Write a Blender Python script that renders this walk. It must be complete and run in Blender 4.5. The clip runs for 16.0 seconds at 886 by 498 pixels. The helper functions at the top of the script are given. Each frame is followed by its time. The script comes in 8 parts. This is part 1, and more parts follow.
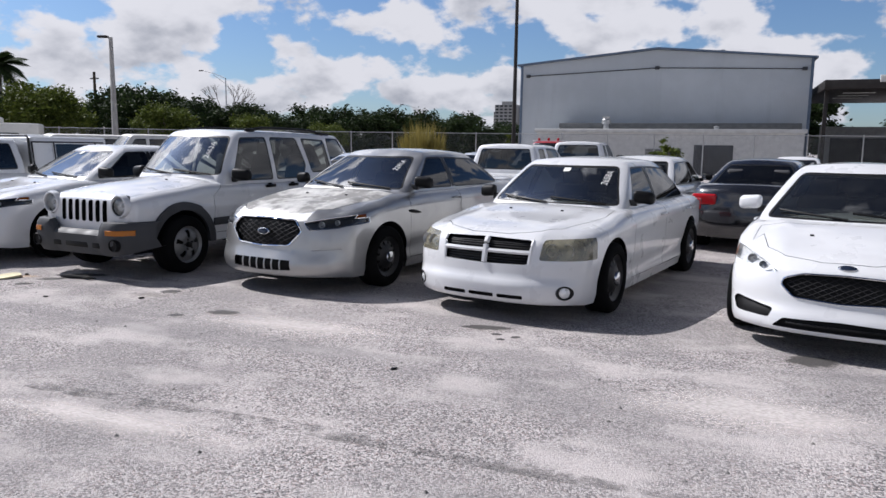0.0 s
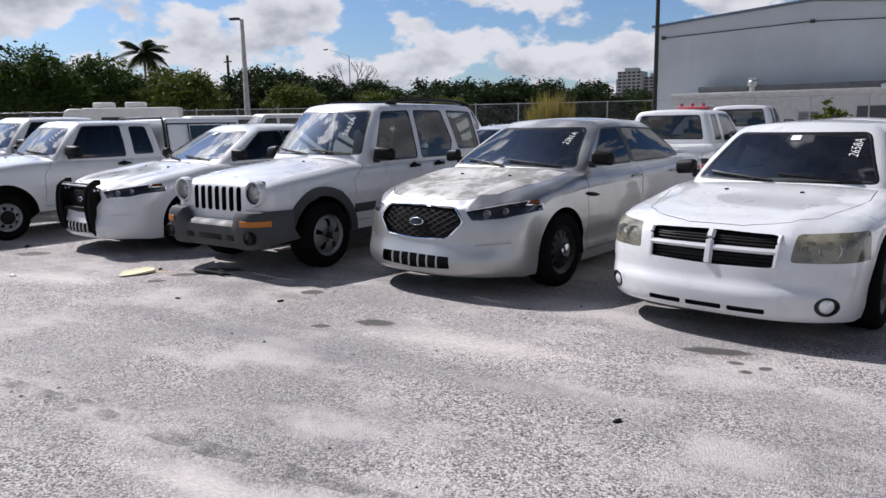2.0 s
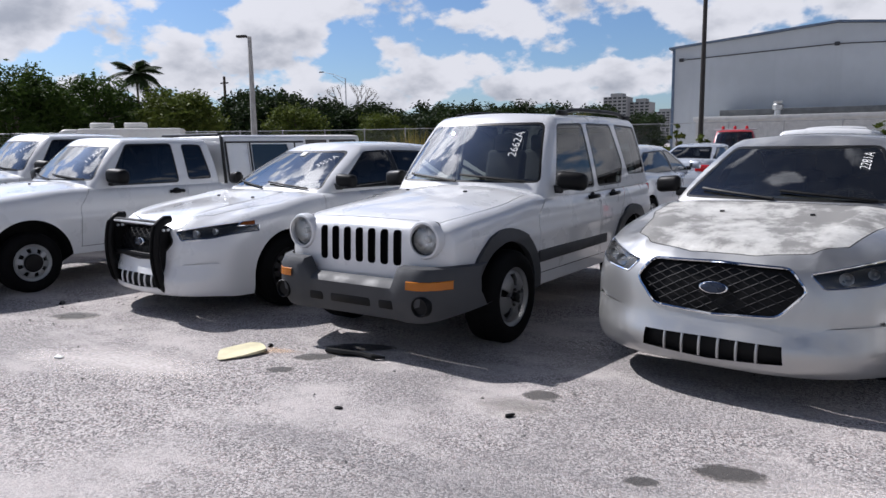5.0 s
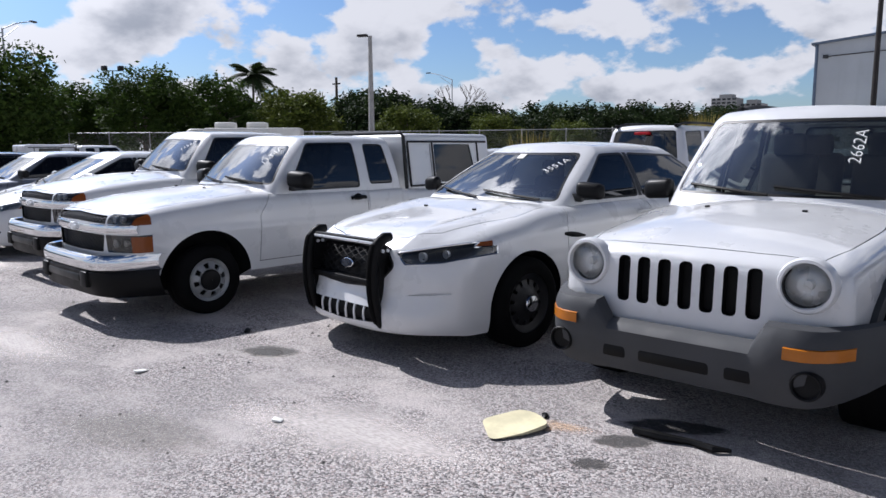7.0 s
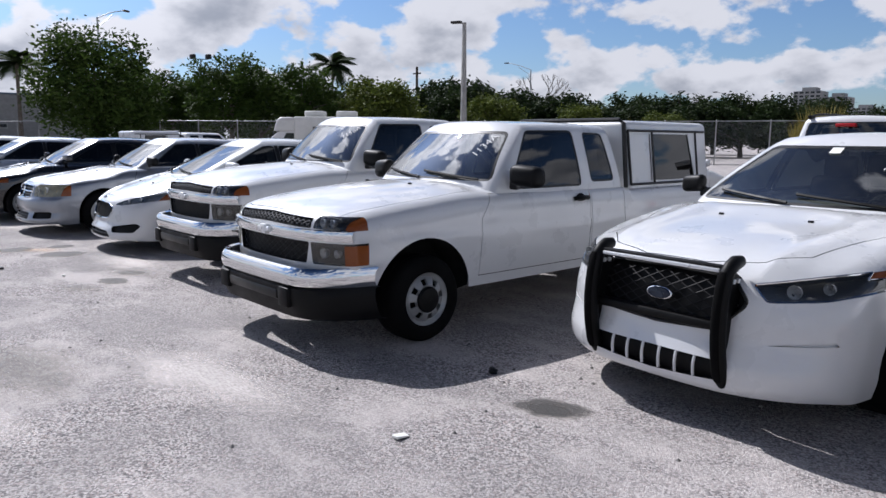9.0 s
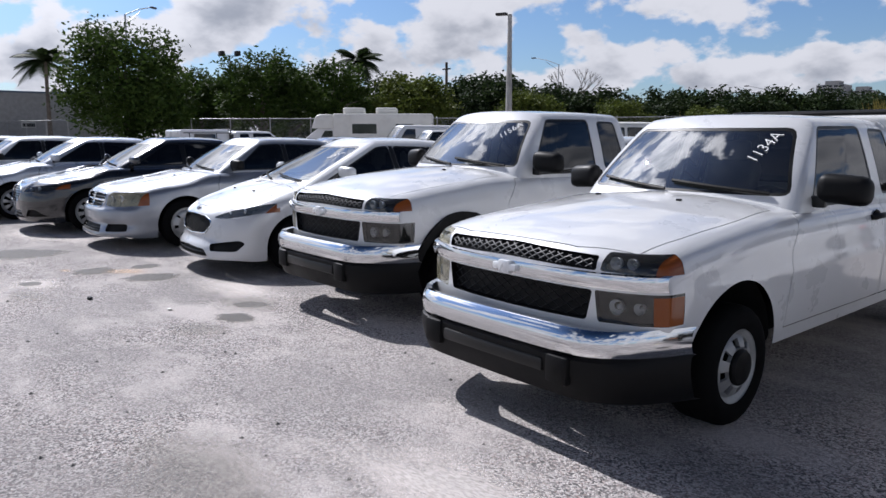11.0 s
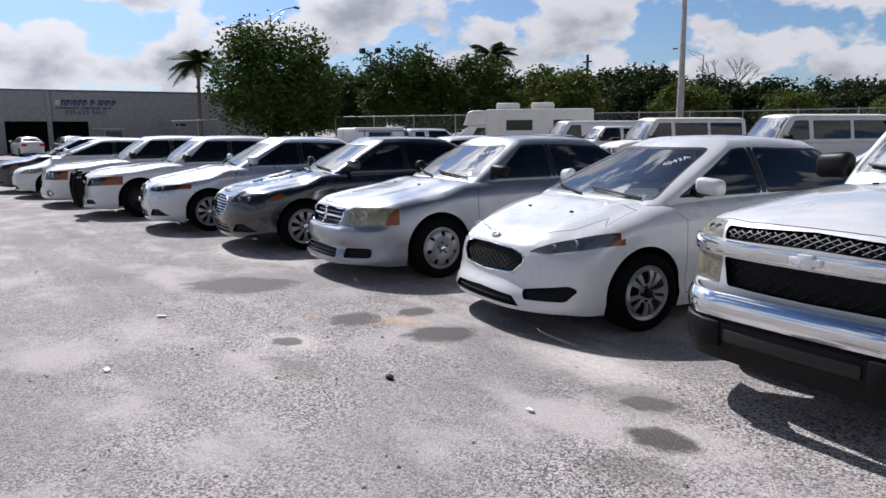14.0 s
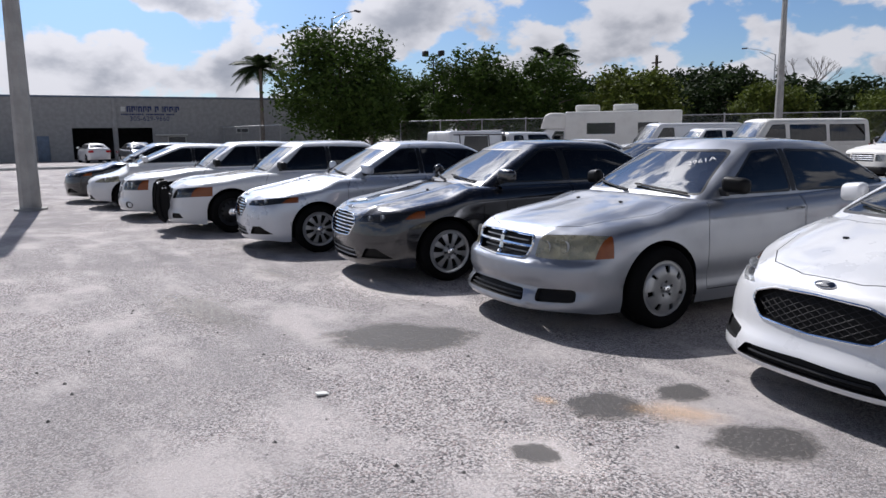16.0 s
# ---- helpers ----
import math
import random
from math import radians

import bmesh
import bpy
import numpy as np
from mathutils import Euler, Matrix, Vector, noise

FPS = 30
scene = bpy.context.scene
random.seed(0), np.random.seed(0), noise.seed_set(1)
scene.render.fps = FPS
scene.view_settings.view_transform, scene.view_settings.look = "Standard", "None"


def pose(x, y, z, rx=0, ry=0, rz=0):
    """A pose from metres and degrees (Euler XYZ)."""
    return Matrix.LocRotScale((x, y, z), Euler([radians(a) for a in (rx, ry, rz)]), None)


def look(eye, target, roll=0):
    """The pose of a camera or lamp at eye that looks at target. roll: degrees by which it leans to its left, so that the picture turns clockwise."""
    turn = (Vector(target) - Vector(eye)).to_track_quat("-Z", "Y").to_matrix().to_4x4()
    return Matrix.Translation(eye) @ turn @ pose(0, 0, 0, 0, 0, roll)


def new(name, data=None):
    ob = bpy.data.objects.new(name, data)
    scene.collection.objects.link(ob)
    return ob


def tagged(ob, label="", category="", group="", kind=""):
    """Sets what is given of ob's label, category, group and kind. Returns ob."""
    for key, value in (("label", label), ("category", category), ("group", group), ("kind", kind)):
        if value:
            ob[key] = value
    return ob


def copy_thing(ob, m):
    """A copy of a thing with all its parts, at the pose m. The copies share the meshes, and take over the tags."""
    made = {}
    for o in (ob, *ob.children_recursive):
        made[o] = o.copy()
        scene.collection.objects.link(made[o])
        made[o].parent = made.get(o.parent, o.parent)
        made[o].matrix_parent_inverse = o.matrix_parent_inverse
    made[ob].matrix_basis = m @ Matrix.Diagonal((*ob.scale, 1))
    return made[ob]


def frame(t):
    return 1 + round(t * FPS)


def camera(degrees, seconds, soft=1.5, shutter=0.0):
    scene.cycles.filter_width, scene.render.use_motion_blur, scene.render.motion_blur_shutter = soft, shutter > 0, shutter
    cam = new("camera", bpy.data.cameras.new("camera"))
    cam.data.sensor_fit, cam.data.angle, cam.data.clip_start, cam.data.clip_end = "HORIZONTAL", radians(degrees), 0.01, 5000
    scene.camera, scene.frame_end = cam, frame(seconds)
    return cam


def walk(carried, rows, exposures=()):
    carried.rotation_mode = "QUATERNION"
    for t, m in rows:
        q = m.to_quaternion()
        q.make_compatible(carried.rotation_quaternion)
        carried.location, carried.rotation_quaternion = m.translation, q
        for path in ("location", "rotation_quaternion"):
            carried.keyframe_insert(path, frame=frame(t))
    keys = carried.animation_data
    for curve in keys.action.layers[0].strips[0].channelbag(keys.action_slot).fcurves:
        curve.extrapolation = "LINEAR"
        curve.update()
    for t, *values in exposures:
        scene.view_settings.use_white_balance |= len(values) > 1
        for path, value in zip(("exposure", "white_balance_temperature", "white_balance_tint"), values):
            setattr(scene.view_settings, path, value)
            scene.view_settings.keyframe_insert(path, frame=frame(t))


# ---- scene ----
from mathutils.bvhtree import BVHTree

cam = camera(63.4, 16.0)

PATH = [
    (0, (-0.061, 1.205, 1.6), (-0.772, 3.054, 1.323), 0.8),
    (0.5, (-0.133, 1.551, 1.631), (-1.047, 3.307, 1.345), 0.6),
    (1, (-0.41, 1.819, 1.61), (-1.435, 3.51, 1.307), 0.1),
    (1.5, (-0.751, 2.048, 1.576), (-1.801, 3.718, 1.251), -0.4),
    (2, (-1.159, 2.271, 1.581), (-2.162, 3.965, 1.231), -1.0),
    (2.5, (-1.644, 2.427, 1.593), (-2.549, 4.177, 1.25), -0.9),
    (3, (-2.111, 2.634, 1.59), (-2.969, 4.416, 1.286), -0.7),
    (3.2, (-2.286, 2.702, 1.579), (-3.138, 4.488, 1.289), -0.6),
    (5.3, (-4.343, 3.476, 1.537), (-5.356, 5.176, 1.249), -0.9),
    (5.5, (-4.535, 3.546, 1.551), (-5.578, 5.228, 1.262), -1.0),
    (6, (-5.018, 3.66, 1.533), (-6.13, 5.296, 1.244), -1.0),
    (6.5, (-5.492, 3.772, 1.517), (-6.651, 5.377, 1.233), -0.7),
    (7, (-5.985, 3.911, 1.546), (-7.177, 5.493, 1.266), -0.3),
    (7.5, (-6.512, 3.964, 1.556), (-7.737, 5.521, 1.281), 0.1),
    (8, (-7.04, 4.059, 1.546), (-8.298, 5.59, 1.271), 0.3),
    (8.5, (-7.592, 4.065, 1.532), (-8.888, 5.562, 1.247), 0.4),
    (9, (-8.09, 4.05, 1.524), (-9.416, 5.516, 1.221), 0.4),
    (9.2, (-8.344, 4.094, 1.526), (-9.68, 5.549, 1.216), 0.5),
    (11.3, (-10.642, 4.171, 1.55), (-12.005, 5.601, 1.234), -0.0),
    (11.5, (-10.852, 4.187, 1.564), (-12.218, 5.611, 1.238), -0.1),
    (12, (-11.413, 4.191, 1.576), (-12.804, 5.588, 1.238), -0.2),
    (12.5, (-11.974, 4.165, 1.584), (-13.405, 5.519, 1.239), -0.2),
    (13, (-12.522, 4.233, 1.586), (-14.003, 5.532, 1.241), -0.2),
    (13.5, (-13.097, 4.232, 1.582), (-14.627, 5.476, 1.244), -0.2),
    (14, (-13.633, 4.282, 1.557), (-15.203, 5.478, 1.237), -0.4),
    (14.5, (-14.201, 4.271, 1.551), (-15.806, 5.424, 1.244), -0.6),
    (15, (-14.788, 4.249, 1.558), (-16.421, 5.364, 1.259), -0.8),
    (15.5, (-15.374, 4.306, 1.551), (-17.022, 5.401, 1.253), -0.8),
    (16, (-15.98, 4.313, 1.546), (-17.63, 5.402, 1.24), -0.7),
]
walk(cam, [(t, look(eye, target, roll)) for t, eye, target, roll in PATH], [(0, 0.24, 6100, 14), (3, 0.26, 6100, 14), (6, 0.30, 6000, 14), (8.5, 0.20, 5950, 14), (12.5, 0.22, 6050, 14), (15, 0.10, 6100, 14), (16, 0.10, 6100, 14)])

# ---- world, sun ----
SUN_AZ = radians(173.0)      # direction to the sun, from +x towards +y
SUN_EL = radians(46.0)
world = bpy.data.worlds.new("sky")
scene.world = world
world.use_nodes = True
wn, wl = world.node_tree.nodes, world.node_tree.links
wn.clear()


def wnode(kind, **kw):
    n = wn.new(kind)
    for k, v in kw.items():
        n.inputs[k].default_value = v
    return n


w_out = wn.new("ShaderNodeOutputWorld")
w_bg = wnode("ShaderNodeBackground", Strength=0.026)
w_sky = wn.new("ShaderNodeTexSky")
w_sky.sky_type = "NISHITA"
w_sky.sun_disc = False
w_sky.sun_elevation = SUN_EL
w_sky.sun_rotation = radians(90.0) - SUN_AZ
w_sky.air_density, w_sky.dust_density, w_sky.ozone_density = 1.0, 0.6, 1.5
# cumulus: noise laid on a flat cloud deck seen in perspective
w_tc = wn.new("ShaderNodeTexCoord")
w_sep = wn.new("ShaderNodeSeparateXYZ")
wl.new(w_tc.outputs["Generated"], w_sep.inputs[0])
w_h = wn.new("ShaderNodeMath")
w_h.operation = "MAXIMUM"
w_h.inputs[1].default_value = 0.0
wl.new(w_sep.outputs["Z"], w_h.inputs[0])
w_h2 = wn.new("ShaderNodeMath")
w_h2.operation = "ADD"
w_h2.inputs[1].default_value = 0.62
wl.new(w_h.outputs[0], w_h2.inputs[0])
w_div = wn.new("ShaderNodeVectorMath")
w_div.operation = "DIVIDE"
w_c3 = wn.new("ShaderNodeCombineXYZ")
for i in range(3):
    wl.new(w_h2.outputs[0], w_c3.inputs[i])
wl.new(w_tc.outputs["Generated"], w_div.inputs[0])
wl.new(w_c3.outputs[0], w_div.inputs[1])


def wmath(op, a, b):
    n = wn.new("ShaderNodeMath")
    n.operation = op
    for i, v in enumerate((a, b)):
        if isinstance(v, (int, float)):
            n.inputs[i].default_value = v
        else:
            wl.new(v, n.inputs[i])
    return n.outputs[0]


def wnoise(scale, detail, rough, shift):
    add = wn.new("ShaderNodeVectorMath")
    add.operation = "ADD"
    add.inputs[1].default_value = shift
    wl.new(w_div.outputs[0], add.inputs[0])
    n = wn.new("ShaderNodeTexNoise")
    n.inputs["Scale"].default_value = scale
    n.inputs["Detail"].default_value = detail
    n.inputs["Roughness"].default_value = rough
    wl.new(add.outputs[0], n.inputs["Vector"])
    return n.outputs["Fac"]


def wramp(src, lo, hi):
    n = wn.new("ShaderNodeMapRange")
    n.interpolation_type = "SMOOTHSTEP"
    n.inputs["From Min"].default_value = lo
    n.inputs["From Max"].default_value = hi
    wl.new(src, n.inputs["Value"])
    return n.outputs["Result"]


w_big = wnoise(6.2, 10.0, 0.52, (3.1, 7.7, 0.0))
w_high = wramp(w_sep.outputs["Z"], 0.28, 0.80)      # clear and deeper blue overhead
w_dot = wn.new("ShaderNodeVectorMath")
w_dot.operation = "DOT_PRODUCT"
w_dot.inputs[1].default_value = (math.cos(SUN_AZ) * math.cos(SUN_EL), math.sin(SUN_AZ) * math.cos(SUN_EL), math.sin(SUN_EL))
wl.new(w_tc.outputs["Generated"], w_dot.inputs[0])
w_glow = wmath("POWER", wmath("MAXIMUM", w_dot.outputs["Value"], 0.0), 12.0)      # bright haze round the sun
w_near = wmath("ADD", wmath("MULTIPLY", w_glow, 5.0), 1.0)
w_clear = wmath("MULTIPLY", wmath("MULTIPLY", w_high, 0.20), wmath("SUBTRACT", 1.0, w_glow))
w_cover = wramp(wmath("SUBTRACT", w_big, w_clear), 0.435, 0.50)
w_shade = wramp(wnoise(6.2, 8.0, 0.52, (3.1, 7.7, 0.045)), 0.47, 0.74)
w_mixc = wn.new("ShaderNodeMix")
w_mixc.data_type = "RGBA"
w_mixc.inputs[6].default_value = (24.0, 23.8, 23.9, 1)
w_mixc.inputs[7].default_value = (11.0, 11.6, 12.8, 1)
wl.new(w_shade, w_mixc.inputs[0])
w_tone = wn.new("ShaderNodeMix")
w_tone.data_type = "RGBA"
w_tone.blend_type = "MULTIPLY"
w_tone.inputs[0].default_value = 1.0
w_grade = wn.new("ShaderNodeMix")
w_grade.data_type = "RGBA"
w_grade.inputs[6].default_value = (2.1, 2.5, 3.0, 1)
w_grade.inputs[7].default_value = (0.45, 0.56, 0.74, 1)
wl.new(w_high, w_grade.inputs[0])
wl.new(w_grade.outputs[2], w_tone.inputs[7])
wl.new(w_sky.outputs[0], w_tone.inputs[6])
w_mix = wn.new("ShaderNodeMix")
w_mix.data_type = "RGBA"
wl.new(w_cover, w_mix.inputs[0])
wl.new(w_tone.outputs[2], w_mix.inputs[6])
w_silver = wn.new("ShaderNodeVectorMath")
w_silver.operation = "SCALE"
wl.new(w_mix.outputs[2], w_silver.inputs[0])
wl.new(w_near, w_silver.inputs["Scale"])
wl.new(w_mixc.outputs[2], w_mix.inputs[7])
wl.new(w_silver.outputs[0], w_bg.inputs["Color"])
wl.new(w_bg.outputs[0], w_out.inputs["Surface"])

sun = new("sun", bpy.data.lights.new("sun", "SUN"))
sun.data.energy = 5.0
sun.data.angle = radians(0.53)
sun.data.color = (1.0, 0.955, 0.89)
sun_dir = Vector((math.cos(SUN_AZ) * math.cos(SUN_EL), math.sin(SUN_AZ) * math.cos(SUN_EL), math.sin(SUN_EL)))
sun.matrix_world = look(sun_dir * 50, (0, 0, 0))


# ---- materials ----
class Mat:
    """A small builder for node materials."""

    def __init__(self, name):
        self.m = bpy.data.materials.new(name)
        self.m.use_nodes = True
        self.n, self.l = self.m.node_tree.nodes, self.m.node_tree.links
        self.n.clear()
        self.out = self.n.new("ShaderNodeOutputMaterial")
        self.co = self.n.new("ShaderNodeTexCoord").outputs["Object"]

    def put(self, sock, v):
        if isinstance(v, (int, float)):
            sock.default_value = v
        elif isinstance(v, tuple):
            sock.default_value = v if len(v) == 4 or sock.type == "VECTOR" else (*v, 1)
        else:
            self.l.new(v, sock)

    def noise(self, scale, detail=4.0, rough=0.55, stretch=None, world_space=False):
        src = self.co
        if world_space:
            src = self.n.new("ShaderNodeNewGeometry").outputs["Position"]
        if stretch:
            mp = self.n.new("ShaderNodeMapping")
            mp.inputs["Scale"].default_value = stretch
            self.l.new(src, mp.inputs["Vector"])
            src = mp.outputs[0]
        t = self.n.new("ShaderNodeTexNoise")
        t.inputs["Scale"].default_value, t.inputs["Detail"].default_value, t.inputs["Roughness"].default_value = scale, detail, rough
        self.l.new(src, t.inputs["Vector"])
        return t.outputs["Fac"]

    def voronoi(self, scale, world_space=True, feature="F1"):
        t = self.n.new("ShaderNodeTexVoronoi")
        t.feature = feature
        t.inputs["Scale"].default_value = scale
        self.l.new(self.n.new("ShaderNodeNewGeometry").outputs["Position"] if world_space else self.co, t.inputs["Vector"])
        return t

    def ramp(self, src, lo, hi, a=0.0, b=1.0):
        r = self.n.new("ShaderNodeMapRange")
        r.interpolation_type = "SMOOTHSTEP"
        for k, v in (("From Min", lo), ("From Max", hi), ("To Min", a), ("To Max", b)):
            r.inputs[k].default_value = v
        self.l.new(src, r.inputs["Value"])
        return r.outputs["Result"]

    def math(self, op, a, b):
        n = self.n.new("ShaderNodeMath")
        n.operation = op
        self.put(n.inputs[0], a)
        self.put(n.inputs[1], b)
        return n.outputs[0]

    def mix(self, fac, a, b, blend="MIX"):
        n = self.n.new("ShaderNodeMix")
        n.data_type, n.blend_type = "RGBA", blend
        self.put(n.inputs[0], fac)
        self.put(n.inputs[6], a)
        self.put(n.inputs[7], b)
        return n.outputs[2]

    def bump(self, h, strength=0.3, dist=0.01):
        n = self.n.new("ShaderNodeBump")
        n.inputs["Strength"].default_value, n.inputs["Distance"].default_value = strength, dist
        self.l.new(h, n.inputs["Height"])
        return n.outputs[0]

    def pbr(self, color, rough=0.5, metal=0.0, normal=None, coat=0.0, spec=0.5, coat_rough=0.05, alpha=None, emit=None):
        p = self.n.new("ShaderNodeBsdfPrincipled")
        self.put(p.inputs["Base Color"], color)
        self.put(p.inputs["Roughness"], rough)
        self.put(p.inputs["Metallic"], metal)
        self.put(p.inputs["Coat Weight"], coat)
        p.inputs["Coat Roughness"].default_value = coat_rough
        p.inputs["Specular IOR Level"].default_value = spec
        if normal is not None:
            self.l.new(normal, p.inputs["Normal"])
        if alpha is not None:
            self.put(p.inputs["Alpha"], alpha)
        self.l.new(p.outputs[0], self.out.inputs["Surface"])
        return self.m

    def rand(self):
        return self.n.new("ShaderNodeObjectInfo").outputs["Random"]

    def island(self):
        return self.n.new("ShaderNodeNewGeometry").outputs["Random Per Island"]


def paint(name, base, dust=(0.42, 0.40, 0.37), amount=0.25, metal=0.0, flake=False, coat=1.0, rough=0.35):
    """Car paint: base coat with clear coat, road dust in soft blotches, and dull patches."""
    b = Mat(name)
    d = b.ramp(b.noise(2.2, 6, 0.62), 0.42, 0.75, 0.0, amount)
    d2 = b.ramp(b.noise(38, 3, 0.6), 0.55, 0.8, 0.0, amount * 0.35)
    col = b.mix(b.math("ADD", d, d2), base, dust)
    if flake:
        col = b.mix(b.ramp(b.noise(900, 1, 0.5), 0.4, 0.65, 0.0, 0.10), col, tuple(min(1, c * 1.4) for c in base))
    r = b.ramp(b.noise(3.0, 5, 0.6), 0.35, 0.7, rough * 0.75, rough * 1.35)
    return b.pbr(col, r, metal, None, coat, 0.5, 0.03)


def plain(name, color, rough=0.6, metal=0.0, grain=60, vary=0.25, bump=0.15, big=3.0, spec=0.4):
    """A plain worn surface: two scales of colour change and fine relief."""
    b = Mat(name)
    dark = tuple(c * (1 - vary) for c in color)
    lite = tuple(min(1, c * (1 + vary)) for c in color)
    col = b.mix(b.ramp(b.noise(big, 5), 0.3, 0.7), dark, lite)
    g = b.noise(grain, 3)
    col = b.mix(b.ramp(g, 0.4, 0.7, 0.0, 0.3), col, dark)
    return b.pbr(col, b.ramp(b.noise(big * 2, 4), 0.3, 0.7, rough * 0.85, min(1, rough * 1.15)), metal, b.bump(g, bump, 0.002), 0.0, spec)


def glass(name, tint, rough=0.0, haze=0.0, haze_color=(0.6, 0.58, 0.5), ior=1.75):
    """Thin pane: clear or tinted, mirror-like by the angle, with a film of dust."""
    b = Mat(name)
    fr = b.n.new("ShaderNodeFresnel")
    fr.inputs["IOR"].default_value = ior
    tr = b.n.new("ShaderNodeBsdfTransparent")
    tr.inputs["Color"].default_value = (*tint, 1)
    gl = b.n.new("ShaderNodeBsdfGlossy")
    gl.inputs["Roughness"].default_value = rough
    df = b.n.new("ShaderNodeBsdfDiffuse")
    df.inputs["Color"].default_value = (*haze_color, 1)
    m0 = b.n.new("ShaderNodeMixShader")
    b.put(m0.inputs[0], b.ramp(b.noise(5, 5, 0.65), 0.3, 0.8, haze * 0.4, haze * 1.4) if haze else 0.0)
    b.l.new(tr.outputs[0], m0.inputs[1])
    b.l.new(df.outputs[0], m0.inputs[2])
    m1 = b.n.new("ShaderNodeMixShader")
    b.l.new(fr.outputs[0], m1.inputs[0])
    b.l.new(m0.outputs[0], m1.inputs[1])
    b.l.new(gl.outputs[0], m1.inputs[2])
    b.l.new(m1.outputs[0], b.out.inputs["Surface"])
    return b.m


M_WHITE = paint("white_paint", (0.64, 0.645, 0.65), amount=0.07)
M_SILVER = paint("silver_paint", (0.40, 0.40, 0.395), metal=0.75, flake=True, amount=0.06, rough=0.42)
M_SILVERW = paint("pale_silver_paint", (0.50, 0.53, 0.58), metal=0.4, flake=True, amount=0.1, rough=0.35)
M_BLUESILVER = paint("blue_silver_paint", (0.28, 0.295, 0.325), metal=0.7, flake=True, amount=0.05, rough=0.44)
M_DARK = paint("charcoal_paint", (0.010, 0.0105, 0.013), metal=0.0, flake=True, amount=0.012, rough=0.2)
M_BLACKP = paint("black_paint", (0.012, 0.012, 0.013), amount=0.06, rough=0.25)
M_RED = paint("red_paint", (0.35, 0.02, 0.025), amount=0.15)
M_CREAM = paint("aged_white_paint", (0.66, 0.65, 0.61), amount=0.3, coat=0.2, rough=0.5)
M_GLASS = glass("windshield_glass", (0.40, 0.46, 0.445), haze=0.022, ior=2.8)
M_TINT = glass("tinted_glass", (0.045, 0.05, 0.055), haze=0.008)
M_MIDGLASS = glass("side_glass", (0.25, 0.28, 0.27), haze=0.01)
M_LENS = glass("clear_lens", (0.88, 0.89, 0.89), 0.02, 0.04)
M_LENSOLD = glass("yellowed_lens", (0.78, 0.74, 0.56), 0.10, 0.38, (0.62, 0.58, 0.42))
M_RUBBER = plain("tyre_rubber", (0.006, 0.006, 0.0063), 0.95, 0, 90, 0.35, 0.3, 3.0, 0.06)
M_BLACK = plain("black_plastic", (0.006, 0.006, 0.0064), 0.5, 0, 120, 0.3, 0.15, 3.0, 0.16)
M_TRIM = plain("black_trim", (0.008, 0.008, 0.008), 0.4, 0, 150, 0.2, 0.05)
M_GREYPL = plain("grey_plastic", (0.046, 0.048, 0.052), 0.62, 0, 160, 0.18, 0.25)
M_CHROME = plain("chrome", (0.72, 0.73, 0.74), 0.08, 1.0, 80, 0.06, 0.02)
M_ALLOY = plain("alloy_wheel", (0.36, 0.365, 0.37), 0.35, 0.6, 60, 0.12, 0.05)
M_DULL = plain("dull_alloy_wheel", (0.19, 0.19, 0.19), 0.4, 0.5, 60, 0.15, 0.08)
M_STEELW = plain("painted_steel_wheel", (0.34, 0.345, 0.345), 0.45, 0.4, 60, 0.2, 0.1)
M_BLACKW = plain("black_steel_wheel", (0.008, 0.008, 0.009), 0.5, 0.0, 60, 0.3, 0.1)
M_REFL = plain("reflector", (0.78, 0.79, 0.80), 0.28, 0.35, 40, 0.1, 0.05)
M_BEZEL = plain("lamp_bezel", (0.05, 0.05, 0.052), 0.35, 0.1, 40, 0.2, 0.05)
M_AMBERB = plain("bright_amber_lens", (0.44, 0.14, 0.010), 0.2, 0, 90, 0.12, 0.1)
M_AMBER = plain("amber_lens", (0.22, 0.06, 0.012), 0.15, 0, 90, 0.12, 0.1)
M_REDLENS = plain("red_lens", (0.42, 0.01, 0.015), 0.12, 0, 90, 0.15, 0.1)
M_SEAT = plain("seat_fabric", (0.06, 0.06, 0.063), 0.9, 0, 220, 0.25, 0.3)
M_SEATG = plain("grey_seat_fabric", (0.20, 0.20, 0.205), 0.9, 0, 220, 0.25, 0.3)
M_DASH = plain("dashboard_vinyl", (0.028, 0.028, 0.03), 0.7, 0, 200, 0.2, 0.2)
M_PAINTPEN = plain("white_marker", (0.85, 0.85, 0.83), 0.8, 0, 60, 0.1, 0.05)
M_PAPER = plain("paper_sticker", (0.78, 0.78, 0.74), 0.8, 0, 60, 0.1, 0.05)
M_BLUEOVAL = plain("dark_blue_enamel", (0.012, 0.018, 0.035), 0.25, 0, 60, 0.1, 0.02)
M_WIREGREY = plain("dark_grille_wire", (0.07, 0.07, 0.073), 0.5, 0.2, 60, 0.1, 0.0)
M_MESH = plain("black_mesh", (0.016, 0.016, 0.017), 0.7, 0, 60, 0.1, 0.0, 3.0, 0.2)
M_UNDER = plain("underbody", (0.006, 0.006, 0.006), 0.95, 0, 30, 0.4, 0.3)


